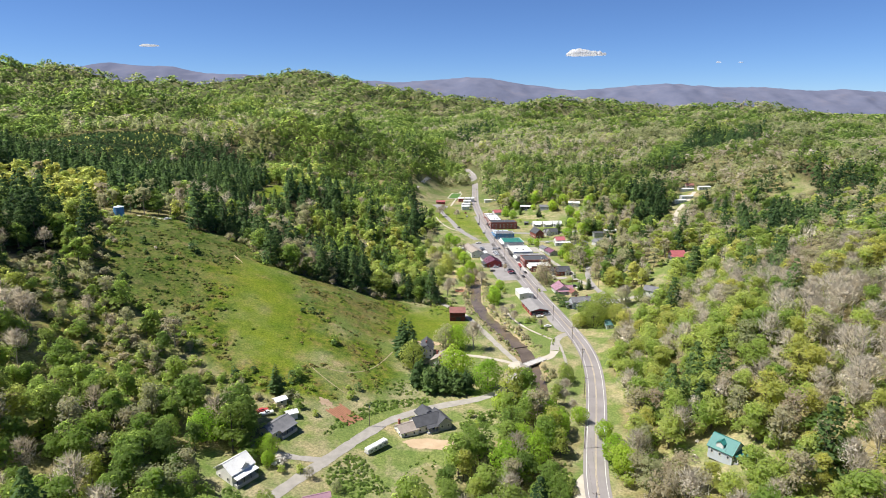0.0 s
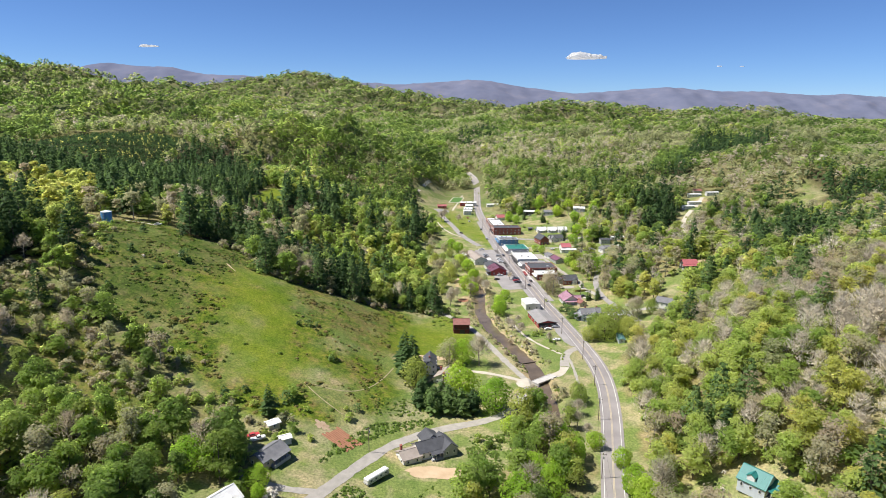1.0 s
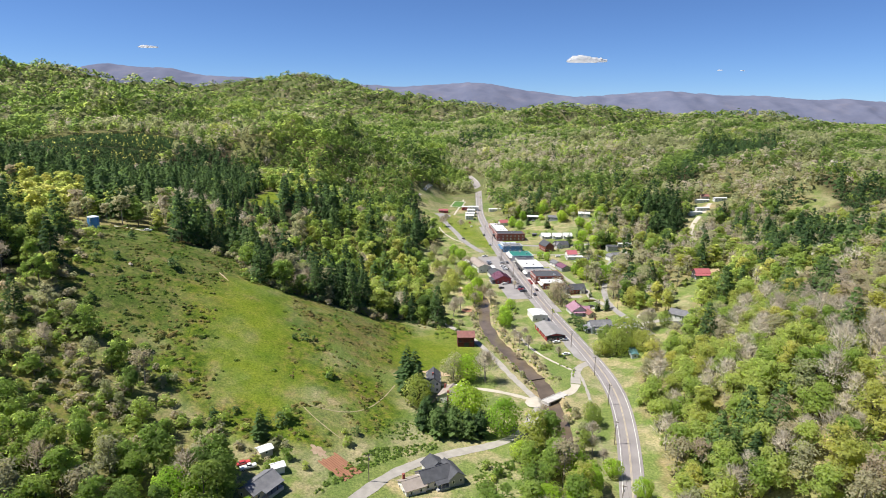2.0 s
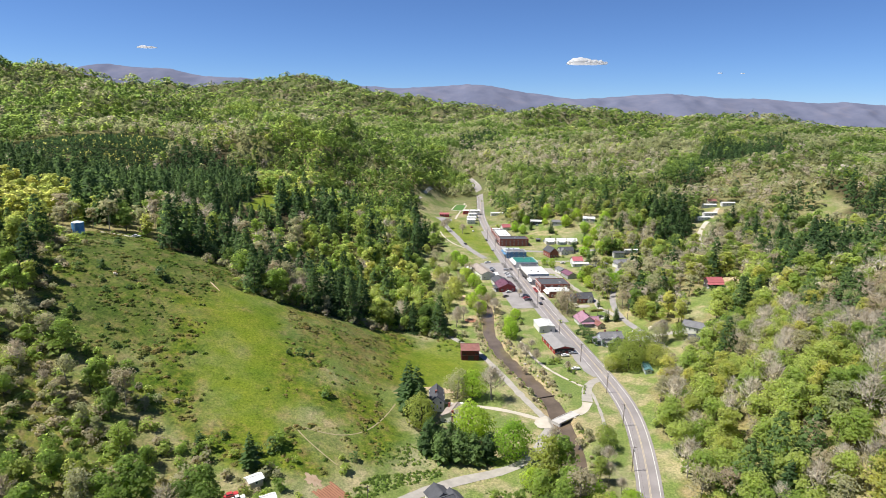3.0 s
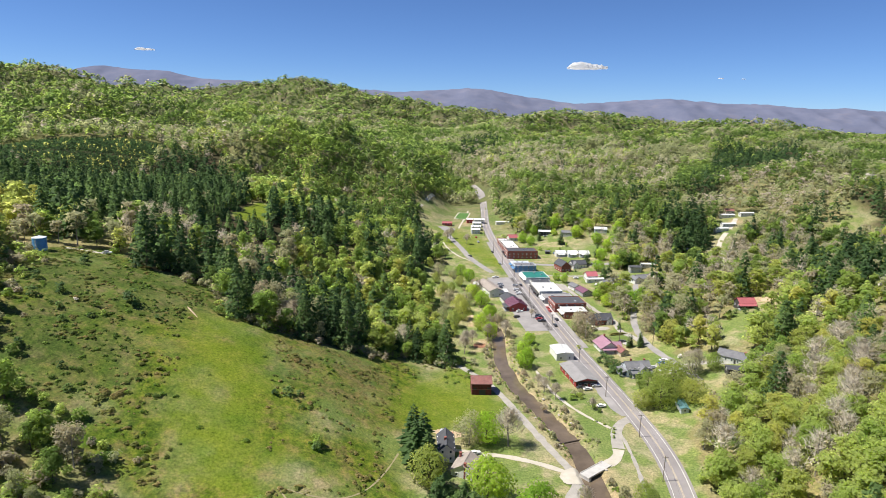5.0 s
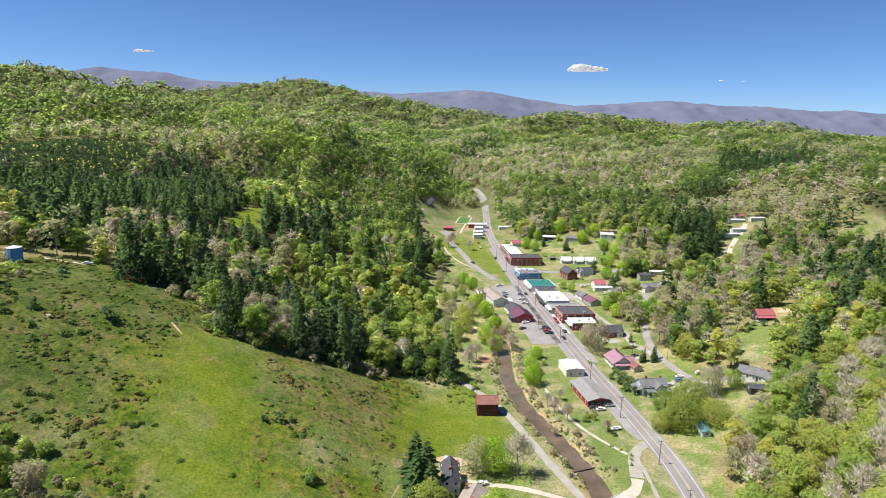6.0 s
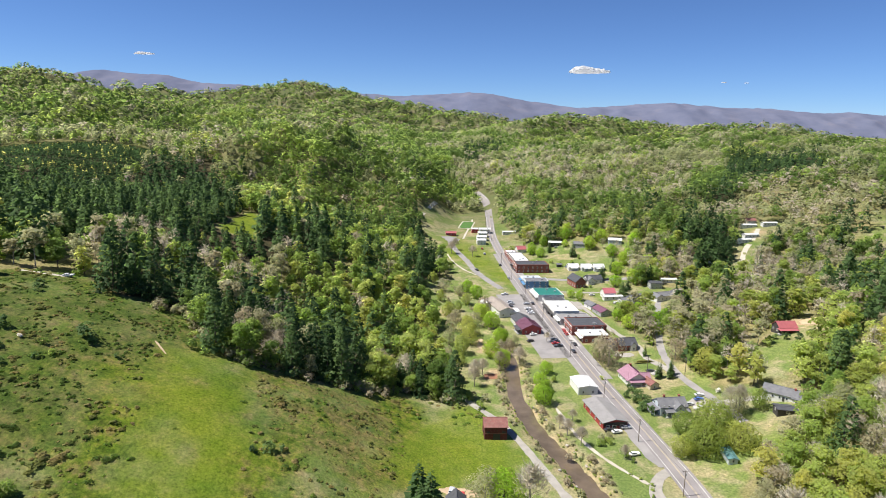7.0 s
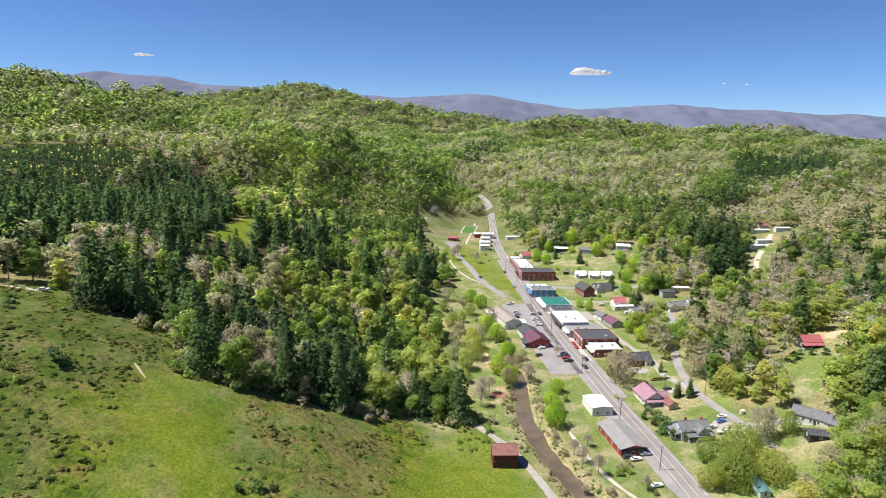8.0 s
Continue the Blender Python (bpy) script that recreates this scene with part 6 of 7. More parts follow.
def grow(model, rows, group):
    """Place a model at the first row and copies at the rest: x, y, size."""
    for i, (x, y, s) in enumerate(rows):
        m = at_ground(x, y, s, 137.5 * i, s * (0.9 + 0.07 * (i * 5 % 4)))
        if i:
            tagged(copy_thing(model, m), group=group)
    model.matrix_basis = at_ground(*rows[0])
    tagged(model, group=group)


grow(tree_model("fresh", 201, "round broadleaf tree in fresh green leaf"), ((6, 277, 1.5), (21, 266, 1.36), (8, 317, 1.15), (35, 396, 0.84), (88, 560, 0.68), (98, 243, 0.94), (26, 246, 0.74), (-63, 196, 0.7), (-61, 190, 0.5), (-80, 203, 0.9), (-85, 197, 1.1), (20, 441, 0.81), (14, 452, 0.94), (34, 402, 0.61), (118, 520, 0.94), (106, 500, 0.81), (65, 222, 0.74), (33, 201, 1.28), (24, 196, 1.22)) + ((30, 212, 1.08), (64, 205, 1.01), (66, 197, 1.08), (80, 690, 0.81), (72, 700, 0.68), (88, 722, 0.94), (108, 722, 1.08), (126, 690, 1.08), (140, 706, 1.08), (74, 708, 0.9), (83, 740, 1.0), (113, 734, 1.1), (106, 706, 0.6), (126, 697, 0.9), (133, 719, 1.0), (141, 669, 1.0), (151, 652, 1.2), (166, 688, 1.2), (22, 473, 0.85)), "broadleaf trees")
grow(tree_model("fresh", 207, "broadleaf tree with dense bright spring leaves"), ((122, 497, 1.01), (112, 524, 0.94), (131, 500, 1.08), (104, 516, 0.74), (140, 600, 1.08), (134, 625, 1.01), (150, 622, 1.15), (164, 640, 1.08), (146, 648, 1.08), (12, 560, 0.94), (6, 575, 0.88), (18, 500, 0.94), (13, 515, 1.01), (22, 474, 0.81), (44, 238, 0.94), (47, 226, 1.01), (40, 214, 1.08), (58, 235, 0.68), (42, 431, 0.65), (36, 414, 0.7), (38, 409, 0.6), (83, 567, 0.55), (123, 591, 0.9)), "broadleaf trees")
grow(tree_model("yellow", 211, "broadleaf tree with yellow-green young leaves"), ((-15, 283, 1.25), (60, 273, 0.74), (123, 424, 1.15), (128, 434, 1.08), (4, 470, 1.08), (-2, 456, 0.94), (2, 486, 1.01), (133, 474, 1.08), (60, 279, 0.68), (128, 380, 0.81), (-3, 440, 0.6), (-9, 520, 0.8), (-14, 548, 0.7), (-2, 530, 0.6), (4, 545, 0.7), (-20, 590, 0.7)), "yellow-green trees")
grow(tree_model("willow", 219, "broad pale green willow beside the road"), ((92, 352, 1.25), (100, 362, 1.5), (84, 351, 0.8), (106, 352, 1.0), (90, 366, 1.0)), "pale willows")
grow(tree_model("bud", 223, "tree with reddish-brown spring buds"), ((77.5, 441, 1.55), (75, 450, 1.08), (1, 315, 1.15), (21, 456, 0.68), (-46, 187, 0.40), (-36, 182, 0.40), (132, 446, 1.01), (16, 535, 0.81), (26, 462, 0.61), (30, 470, 0.54), (116, 378, 1.01), (8, 500, 0.81), (77, 458, 0.9), (135, 442, 1.5), (116, 446, 1.0), (-9, 470, 0.8), (-7, 492, 0.9), (-4, 508, 0.7), (-10, 446, 0.7), (-12, 572, 0.8), (0, 565, 0.7)), "budding trees")
grow(tree_model("bare", 229, "leafless grey tree with spreading branches"), ((17, 315, 1.45), (44, 358, 0.74), (40, 366, 0.68), (18, 438, 0.81), (59, 348, 0.54), (50, 476, 0.57), (16, 690, 0.94), (-4, 700, 1.08), (0, 716, 1.08), (118, 386, 0.94), (39, 276, 0.68), (57, 262, 0.68), (54, 250, 0.74), (57, 244, 0.54), (8, 428, 0.81), (29, 442, 0.9), (4, 423, 0.95), (3, 414, 0.9), (38, 372, 0.6), (45, 379, 0.5), (119, 380, 1.2)), "leafless trees")
grow(tree_model("pine", 233, "tall dark green pine"), ((-21, 302, 1.45), (-17, 298, 1.5), (-15.5, 291, 1.2), (-20, 294, 1.3), (-14, 405, 1.15), (-24, 410, 1.0), (-33, 404, 0.95), (-8, 418, 1.05), (-70, 236, 0.97), (104, 226, 1.28), (99, 232, 1.22), (-18, 424, 1.28), (-21, 616, 1.35), (-14, 640, 1.42), (134, 428, 0.94), (118, 612, 0.94), (132, 632, 1.01), (121, 566, 0.94), (127, 572, 1.01), (108, 680, 1.01), (90, 700, 0.81)), "dark pines")
grow(tree_model("oldpine", 239, "dark dense evergreen beside the farmhouse"), ((-12, 267, 1.0), (-6, 262, 1.05), (0, 263, 1.1), (6, 262, 1.0), (11, 263, 1.0), (-3, 270, 1.0), (-10, 273, 0.95)), "farmyard evergreens")
grow(tree_model("column", 241, "slim dark columnar evergreen"), ((99, 425.5, 1.15), (105, 424.5, 1.28), (102, 455, 0.94), (107, 428, 1.2), (101, 427, 1.1)), "columnar evergreens")

grow(bush_model(251, PINE_NEEDLE, "dark green bush alone on the pasture"), ((-141, 335, 2.3), (-142, 288, 0.9), (-135, 279, 0.9), (-118, 261, 0.8), (-111, 258, 0.8), (-197, 345, 1.3), (-178, 369, 1.2), (-70, 309, 1.2), (-74, 306, 1.0), (-66, 311, 0.9), (-83, 248, 1.0), (-89, 243, 1.1), (-176, 364, 1.2), (-158, 291, 1.2), (-172, 322, 1.4), (-155, 311, 0.9), (-54, 283, 1.1), (-166, 330, 1.5), (-160, 318, 1.0), (-148, 318, 0.7), (-91, 246, 0.8), (-128, 330, 0.7), (-179, 336, 1.3), (-66, 247, 1.7), (-70, 243, 1.5), (-38, 252, 1.2)), "pasture bushes")
grow(bush_model(257, FRESH_LEAF, "low green leafy bush"), ((-150, 326, 0.9), (-137, 270, 1.7), (-131, 268, 1.5), (-126, 269, 1.4), (-142, 272, 1.1), (-54, 286, 1.5), (-145, 322, 0.8), (-193, 352, 1.6), (-189, 356, 1.3), (-59, 229, 1.5), (-64, 250, 2.0), (-40, 244, 1.3), (-42, 250, 0.9), (-57, 243, 0.9), (-52, 226, 1.0), (16, 236, 1.5), (12, 240, 1.3), (20, 240, 1.2), (26, 238, 1.1), (14, 232, 1.0), (44, 421, 1.3), (52, 358, 1.2), (56, 360, 1.1)) + ((60, 350, 0.9), (62, 346, 0.8), (-60, 192, 1.2), (-56, 188, 1.0), (-50, 190, 1.0), (-62, 194, 1.3), (81, 399, 0.9), (64, 330, 0.5), (63, 327, 0.5), (62, 323, 0.5), (61, 334, 0.45), (58, 337, 0.45), (70, 425, 0.8), (112, 672, 1.4), (104, 664, 1.0), (93, 660, 1.2), (86, 668, 1.3), (96, 585, 0.9), (104, 592, 0.9), (50, 712, 1.5), (56, 722, 1.6), (-66, 196, 1.7), (-70, 192, 1.6)), "leafy bushes")
grow(bush_model(263, PINE_NEEDLE, "blue-green garden evergreen shrub"), ((82, 404, 1.7), (79, 398, 1.6), (80, 391, 1.5), (83, 387, 1.4), (77, 404, 1.3), (84, 399, 1.6), (81, 409, 1.3), (83, 394, 1.3), (80, 413, 1.2), (86, 396, 1.1), (88, 384, 0.6), (92, 383, 0.6), (96, 383.5, 0.6), (99, 384.5, 0.6), (174, 443, 1.4), (180, 441, 1.3), (186, 442, 1.5), (170, 446, 1.2)), "garden evergreens")
grow(bush_model(269, BLOSSOM, "rounded bush covered in white blossom"), ((-57.5, 191.5, 1.55), (-158, 326, 0.6), (-146, 342, 0.4), (86, 455, 1.2), (120, 402, 1.0), (98, 212, 0.5), (94, 204, 0.5), (100, 470, 0.9)), "blossoming bushes")
grow(bush_model(271, BUD_LEAF, "tan and olive brush on the bank"), ((46, 346, 1.3), (34, 372, 1.0), (33, 385, 1.2), (37, 348, 1.0), (57, 364, 1.2), (54, 362, 1.3), (31, 410, 1.0), (32, 420, 1.0), (52, 290, 1.2), (54, 283, 1.4), (50, 276, 1.3), (55, 270, 1.4), (36, 322, 1.2), (33, 330, 1.1), (28, 345, 0.8), (17, 398, 1.0), (16, 412, 1.1), (18, 424, 1.2), (30, 446, 1.3), (27, 468, 1.4)), "bank brush")

r = np.random.RandomState(77)
n = 6500
x, y = r.uniform(-205, 20, n), r.uniform(235, 400, n)
patchy = waves(x, y, 30, 61)
keep = inside(x, y, PASTURE) & ~inside(x, y, MOWN) & (patchy > 0.16) & (line_gap(x, y, ((38, 296), (-8, 309))) > 5) & ~((x > -30) & (y < 372))
plant("pasture_scrub", "low brown bracken and briars on the pasture", x[keep], y[keep], r.uniform(0, 0.99, keep.sum()), r.uniform(0.15, 0.75, keep.sum()) * (0.55 + 0.7 * patchy[keep]), r.uniform(0, 6.28, keep.sum()), r.randint(0, 5, keep.sum()), "shrub", 1, "scrub", BRACKEN, 0.32)
x, y = r.uniform(-205, 20, 2600), r.uniform(235, 400, 2600)
keep = inside(x, y, PASTURE) & (r.uniform(size=2600) < np.where(inside(x, y, MOWN), 0.01, 0.05 + 0.7 * waves(x, y, 40, 62))) & ~((x > -30) & (y < 372))
plant("weed_clumps", "dark green weed clumps in the pasture", x[keep], y[keep], r.uniform(0, 0.4, keep.sum()), r.uniform(0.2, 0.7, keep.sum()), r.uniform(0, 6.28, keep.sum()), r.randint(0, 5, keep.sum()), "shrub", 0, "scrub", FRESH_LEAF, 0.5)
r = np.random.RandomState(76)
x, y = r.uniform(-205, -90, 5000), r.uniform(250, 392, 5000)
keep = inside(x, y, BROWN_WEST) & (r.uniform(size=5000) < 0.30 + 0.5 * waves(x, y, 22, 63))
plant("brambles", "low dark green brambles on the rough slope", x[keep], y[keep], r.uniform(0, 0.3, keep.sum()), r.uniform(0.15, 0.55, keep.sum()), r.uniform(0, 6.28, keep.sum()), r.randint(0, 5, keep.sum()), "shrub", 1, "scrub", FRESH_LEAF, 0.4)
x, y = r.uniform(-95, -24, 2600), r.uniform(305, 382, 2600)
keep = inside(x, y, BROWN_EAST) & (r.uniform(size=2600) < 0.55 + 0.5 * waves(x, y, 18, 64))
plant("bracken", "low rusty bracken on the pasture slope", x[keep], y[keep], r.uniform(0.3, 0.99, keep.sum()), r.uniform(0.08, 0.32, keep.sum()), r.uniform(0, 6.28, keep.sum()), r.randint(0, 5, keep.sum()), "shrub", 1, "scrub", BRACKEN, 0.35)
# shrubs where the woods thin out into the pasture
EDGE = PASTURE[:9] + [(-76, 216)]
for leaf, label, seed in ((BUD_LEAF, "tan budding shrubs along the pasture edge", 81), (FRESH_LEAF, "green shrubs along the pasture edge", 82)):
    r = np.random.RandomState(seed)
    x, y = r.uniform(-215, -60, 3000), r.uniform(205, 390, 3000)
    gap = line_gap(x, y, EDGE)
    keep = (r.uniform(size=3000) < 0.75 * np.exp(-(gap / 8.0) ** 2) * (0.6 + waves(x, y, 30, seed))) | (inside(x, y, THIN_WOODS) & (r.uniform(size=3000) < 0.42))
    keep &= line_gap(x, y, ((-76, 216), (-73, 195))) > 7
    plant("edge_shrubs", label, x[keep], y[keep], r.uniform(0, 0.99, keep.sum()), r.uniform(0.35, 1.3, keep.sum()), r.uniform(0, 6.28, keep.sum()), r.randint(0, 5, keep.sum()), "shrub", 0, "scrub", leaf)
NORTH_EDGE = [(4, 394), (-20, 399), (-34, 400), (-51, 381), (-72, 370), (-105, 361), (-125, 388), (-152, 387)]
for leaf, label, seed in ((BUD_LEAF, "tan shrubs below the edge of the woods", 84), (FRESH_LEAF, "green shrubs below the edge of the woods", 85)):
    r = np.random.RandomState(seed)
    x, y = r.uniform(-155, 8, 2400), r.uniform(352, 404, 2400)
    keep = r.uniform(size=2400) < 0.4 * np.exp(-(line_gap(x, y, NORTH_EDGE) / 4.5) ** 2) * (0.8 + waves(x, y, 25, seed))
    plant("edge_shrubs", label, x[keep], y[keep], r.uniform(0, 0.99, keep.sum()), r.uniform(0.3, 1.4, keep.sum()), r.uniform(0, 6.28, keep.sum()), r.randint(0, 5, keep.sum()), "shrub", 0, "scrub", leaf)
r = np.random.RandomState(78)
# creek banks
line = np.array(STREAM, float)
s = np.r_[0, np.cumsum(np.hypot(*np.diff(line, axis=0).T))]
for n, near, far, big, leaf, label in ((620, 4.4, 10.0, 0.75, BUD_LEAF, "tan and green brush along the creek banks"), (900, 4.2, 7.0, 0.4, FRESH_LEAF, "green weeds overhanging the creek edge")):
    at = r.uniform(0, 1, n) * s[-1]
    x = np.interp(at, s, line[:, 0]) + np.where(r.uniform(size=n) < 0.5, -1, 1) * r.uniform(near, far, n)
    y = np.interp(at, s, line[:, 1]) + r.normal(0, 2, n)
    keep = (line_gap(x, y, STREAM) > near) & (line_gap(x, y, ((41, 292), (33, 315), (25, 341), (18, 364), (11, 379))) > 3.2) & (np.hypot(x - 48, y - 299) > 10)
    plant("bank_brush", label, x[keep], y[keep], r.uniform(0, 0.99, keep.sum()), r.uniform(0.2, 1.0, keep.sum()) * big, r.uniform(0, 6.28, keep.sum()), r.randint(0, 5, keep.sum()), "shrub", 0 if n < 700 else 1, "scrub", leaf, 0.9)
# lush weeds on both sides of the farm lane
r = np.random.RandomState(79)
WEEDS = (([(-46, 194), (-37, 208), (-30, 203), (-18, 186), (-30, 180), (-38, 184)], 420), ([(-47, 213), (-38, 225), (-24, 240), (-6, 252), (-6, 257), (-30, 246), (-44, 226)], 380), ([(-30, 252), (-10, 258), (-12, 272), (-34, 266)], 160), ([(6, 232), (22, 232), (24, 246), (8, 244)], 110), ([(-12, 190), (30, 215), (34, 250), (26, 250), (14, 226), (-14, 204)], 160))
x, y = [], []
for area, count in WEEDS:
    wx, wy = r.uniform(-50, 36, 9000), r.uniform(178, 275, 9000)
    m = inside(wx, wy, area)
    x.append(wx[m][:count])
    y.append(wy[m][:count])
x, y = np.concatenate(x), np.concatenate(y)
keep = (line_gap(x, y, ((-66, 150), (-57, 172), (-50, 186), (-42, 200), (-32, 218), (-20, 236), (-1, 250), (18, 257), (30, 267))) > 3.4) & (np.hypot(x + 25, y - 210) > 7)
x, y, n = x[keep], y[keep], int(keep.sum())
plant("lane_weeds", "lush green weeds and briars beside the farm lane", x, y, r.uniform(0, 0.5, n), r.uniform(0.14, 0.42, n), r.uniform(0, 6.28, n), r.randint(0, 5, n), "shrub", 1, "scrub", FRESH_LEAF, 0.6)
# tree farm rows
r = np.random.RandomState(80)
i, j = np.meshgrid(np.arange(72), np.arange(84))
x, y = (-470 + 2.3 * i + r.uniform(-0.5, 0.5, i.shape)).ravel(), (660 + 2.3 * j + r.uniform(-0.5, 0.5, i.shape)).ravel()
keep = inside(x, y, TREE_FARM) & (np.abs((y - 760) - 0.35 * (x + 465) + 45) > 3)
x, y = x[keep], y[keep]
FARM_TREE = [(bough_crown(i + 300, 9, 2.4, 0.85, 0.55), np.zeros((0, 3))) for i in range(5)]
gold = r.uniform(size=len(x)) < 0.06
plant("young_fir_rows", "rows of small dark fir trees on a hillside", x[~gold], y[~gold], np.zeros((~gold).sum()), r.uniform(1.5, 1.9, (~gold).sum()), r.uniform(0, 6.28, (~gold).sum()), r.randint(0, 5, (~gold).sum()), "pine", 2, "tree farm", None, 1.0, FARM_TREE)
plant("young_gold_firs", "pale yellow-tipped young firs among dark rows", x[gold], y[gold], r.uniform(0.75, 0.99, gold.sum()), r.uniform(1.7, 2.1, gold.sum()), r.uniform(0, 6.28, gold.sum()), r.randint(0, 5, gold.sum()), "pine", 2, "tree farm", YELLOW_LEAF, 1.0, FARM_TREE)


# ---- patches of bare ground and yards ----
def patch(name, label, x, y, a, b, turn, material, lift=0.07, power=2.0, wobble=0.16, category="yard"):
    """An uneven flat patch laid on the ground."""
    k, rings = 44, 5
    ang = np.linspace(0, 2 * np.pi, k, endpoint=False)
    c, s = np.cos(ang), np.sin(ang)
    rad = (np.abs(c) ** power + np.abs(s) ** power) ** (-1 / power)
    rad = rad * (1 + wobble * waves(c * 8 + x, s * 8 + y, 7, 71))
    rows = []
    for q in np.linspace(0.02, 1, rings):
        u, v = a * rad * c * q, b * rad * s * q
        px, py = x + u * math.cos(radians(turn)) - v * math.sin(radians(turn)), y + u * math.sin(radians(turn)) + v * math.cos(radians(turn))
        rows.append(np.stack([px, py, height(px, py) + lift], -1))
    v = np.stack(rows).reshape(-1, 3)
    i = np.arange(k * rings).reshape(rings, k)
    f = np.stack([i[:-1], np.roll(i, -1, 1)[:-1], np.roll(i, -1, 1)[1:], i[1:]], -1).reshape(-1, 4)
    f = np.concatenate([f, [[i[0, 0], i[0, 11], i[0, 22], i[0, 33]]]])
    return tagged(mesh_object(name, v, f, material), label, category, kind="structure")


patch("bare_yard", "bare sandy yard in front of the grey house", -4, 217.5, 11, 3.8, 2, SAND, category="yard")
patch("junction_apron", "pale gravel apron where lanes meet the bridge", 40, 294.5, 7.0, 4.8, 35, PALE_GRAVEL, 0.22, 2.0, 0.06)
patch("dirt_turnaround", "reddish bare earth behind the farmhouse", -7, 322, 7, 3.0, 5, SAND)
patch("dirt_turnaround", "bare earth and gravel beside the barn track", -17, 411, 6, 3.0, 10, SAND)
patch("bare_patch", "bare sandy patch in the riverside field", 11.5, 471, 5.5, 8.0, 10, SAND)
patch("raised_bed", "low fenced bed of bare brown soil", 12.5, 426, 3.6, 3.0, 0, RED_SOIL, 0.2, 8.0, 0.02)
patch("cleared_bank", "cleared reddish earth bank above the cabin", 206, 470, 10, 6, 20, SAND)
patch("cleared_bank", "brown cleared ground among felled trees", 176, 246, 13, 8, 10, surface("leaf_litter", (0.30, 0.23, 0.16), (0.20, 0.15, 0.10), 0.95, 0.3, 3.0, 0.5))
patch("driveway_apron", "pale concrete driveway beside the pink house", 100.5, 432, 4.0, 2.6, 100, CONCRETE, 0.1)
patch("driveway_apron", "grey gravel parking beside the gabled house", 108, 396, 5.5, 4.0, 60, GRAVEL, 0.1)
patch("driveway_apron", "grey driveway in front of the brick cottage", 92.5, 457.5, 4.5, 3.0, 10, GRAVEL, 0.1)
patch("driveway_apron", "gravel yard behind the shops", 84, 548, 5, 9, 10, GRAVEL, 0.1)
patch("driveway_apron", "asphalt parking behind the white shops", 84, 524, 4, 12, 8, OLD_ASPHALT, 0.09)
patch("driveway_apron", "grey drive beside the long house", 128, 391, 12, 2.2, -12, GRAVEL, 0.1)
patch("parking_apron", "worn asphalt in front of the red store", 71.5, 357, 4.5, 15, 8, OLD_ASPHALT, 0.12, 3.0, 0.08)
patch("park_circle", "asphalt turning place before the pavilion", -3, 766, 9, 11, 15, OLD_ASPHALT, 0.11)
patch("field_corner", "long pale dry grass in the farm field", -2, 196, 8, 6, 0, surface("dry_grass", (0.26, 0.23, 0.10), (0.17, 0.17, 0.06), 0.95, 0.3, 2.0, 0.5), 0.05, 2.0, 0.3)
patch("bare_patch", "pale stony soil at the end of the garden plot", -49.5, 236.5, 3.6, 2.2, -40, surface("stony_soil", (0.42, 0.32, 0.22), (0.28, 0.19, 0.12), 0.95, 0.5, 3.0, 0.6), 0.07, 2.0, 0.3)
court = patch("playing_court", "bright green rectangular court with pale border", 17, 850, 8.2, 23, -9, PALE_GRAVEL, 0.12, 12.0, 0.0, "court")
patch("court_grass", "bright green grass inside the court", 17, 850, 6.8, 21, -9, surface("court_grass", (0.08, 0.17, 0.03), (0.05, 0.13, 0.02), 0.9, 0.3, 2.0, 0.3), 0.2, 12.0, 0.0, "court")

# garden plot with furrows
plot = thing("garden_plot", "freshly tilled red-soil garden plot with furrows", "garden plot", -40.8, 230.6, 55)
rows = np.random.RandomState(31)
for k in range(9):
    bm = bmesh.new()
    u = -3.8 + k * 0.95
    start, end = -6.2 + rows.uniform(-0.7, 0.7), 6.2 + rows.uniform(-0.7, 0.7)
    pts = []
    for w in np.linspace(start, end, 14):
        side = u + rows.uniform(-0.09, 0.09)
        q = plot.matrix_basis @ Vector((side, w, 0))
        pts.append((side, w, ground_at(q.x, q.y) - plot.matrix_basis.translation.z + rows.uniform(-0.03, 0.03)))
    for a, b in zip(pts, pts[1:]):
        for du in (-0.5, 0.5):
            bm.faces.new([bm.verts.new(p) for p in ((a[0] + du, a[1], a[2] + 0.06), (a[0], a[1], a[2] + 0.2), (b[0], b[1], b[2] + 0.2), (b[0] + du, b[1], b[2] + 0.06))])
    part("furrow", bm, RED_SOIL, plot)

# ---- water tank ----
tank = thing("water_tank", "blue steel water tank on the hilltop", "water tank", -201, 373, 0)
bm = bmesh.new()
rod(bm, (0, 0, -1.5), (0, 0, 5.9), 3.0, sides=40)
part("shell", bm, TANK_BLUE, tank)
bm = bmesh.new()
rod(bm, (0, 0, 5.9), (0, 0, 6.7), 3.1, 0.3, 40)
part("roof", bm, paint("pale_tank_roof", (0.72, 0.80, 0.86), 0.5), tank)
for z in (2.0, 4.0):
    bm = bmesh.new()
    rod(bm, (0, 0, z - 0.07), (0, 0, z + 0.07), 3.05, sides=40)
    part("band", bm, TANK_BLUE, tank)
bm = bmesh.new()
for dx in (-0.25, 0.25):
    rod(bm, (dx, -3.15, 0), (dx, -3.15, 6.4), 0.04, sides=6)
for k in range(18):
    rod(bm, (-0.25, -3.15, 0.4 + 0.33 * k), (0.25, -3.15, 0.4 + 0.33 * k), 0.025, sides=5)
part("ladder", bm, METAL, tank)

# ---- camper ----
camper = thing("camper_trailer", "long white camper trailer parked on grass", "camper", -25.5, 210, 49)
bm = bmesh.new()
box(bm, 0, 0, 1.75, 10.2, 2.5, 2.3)
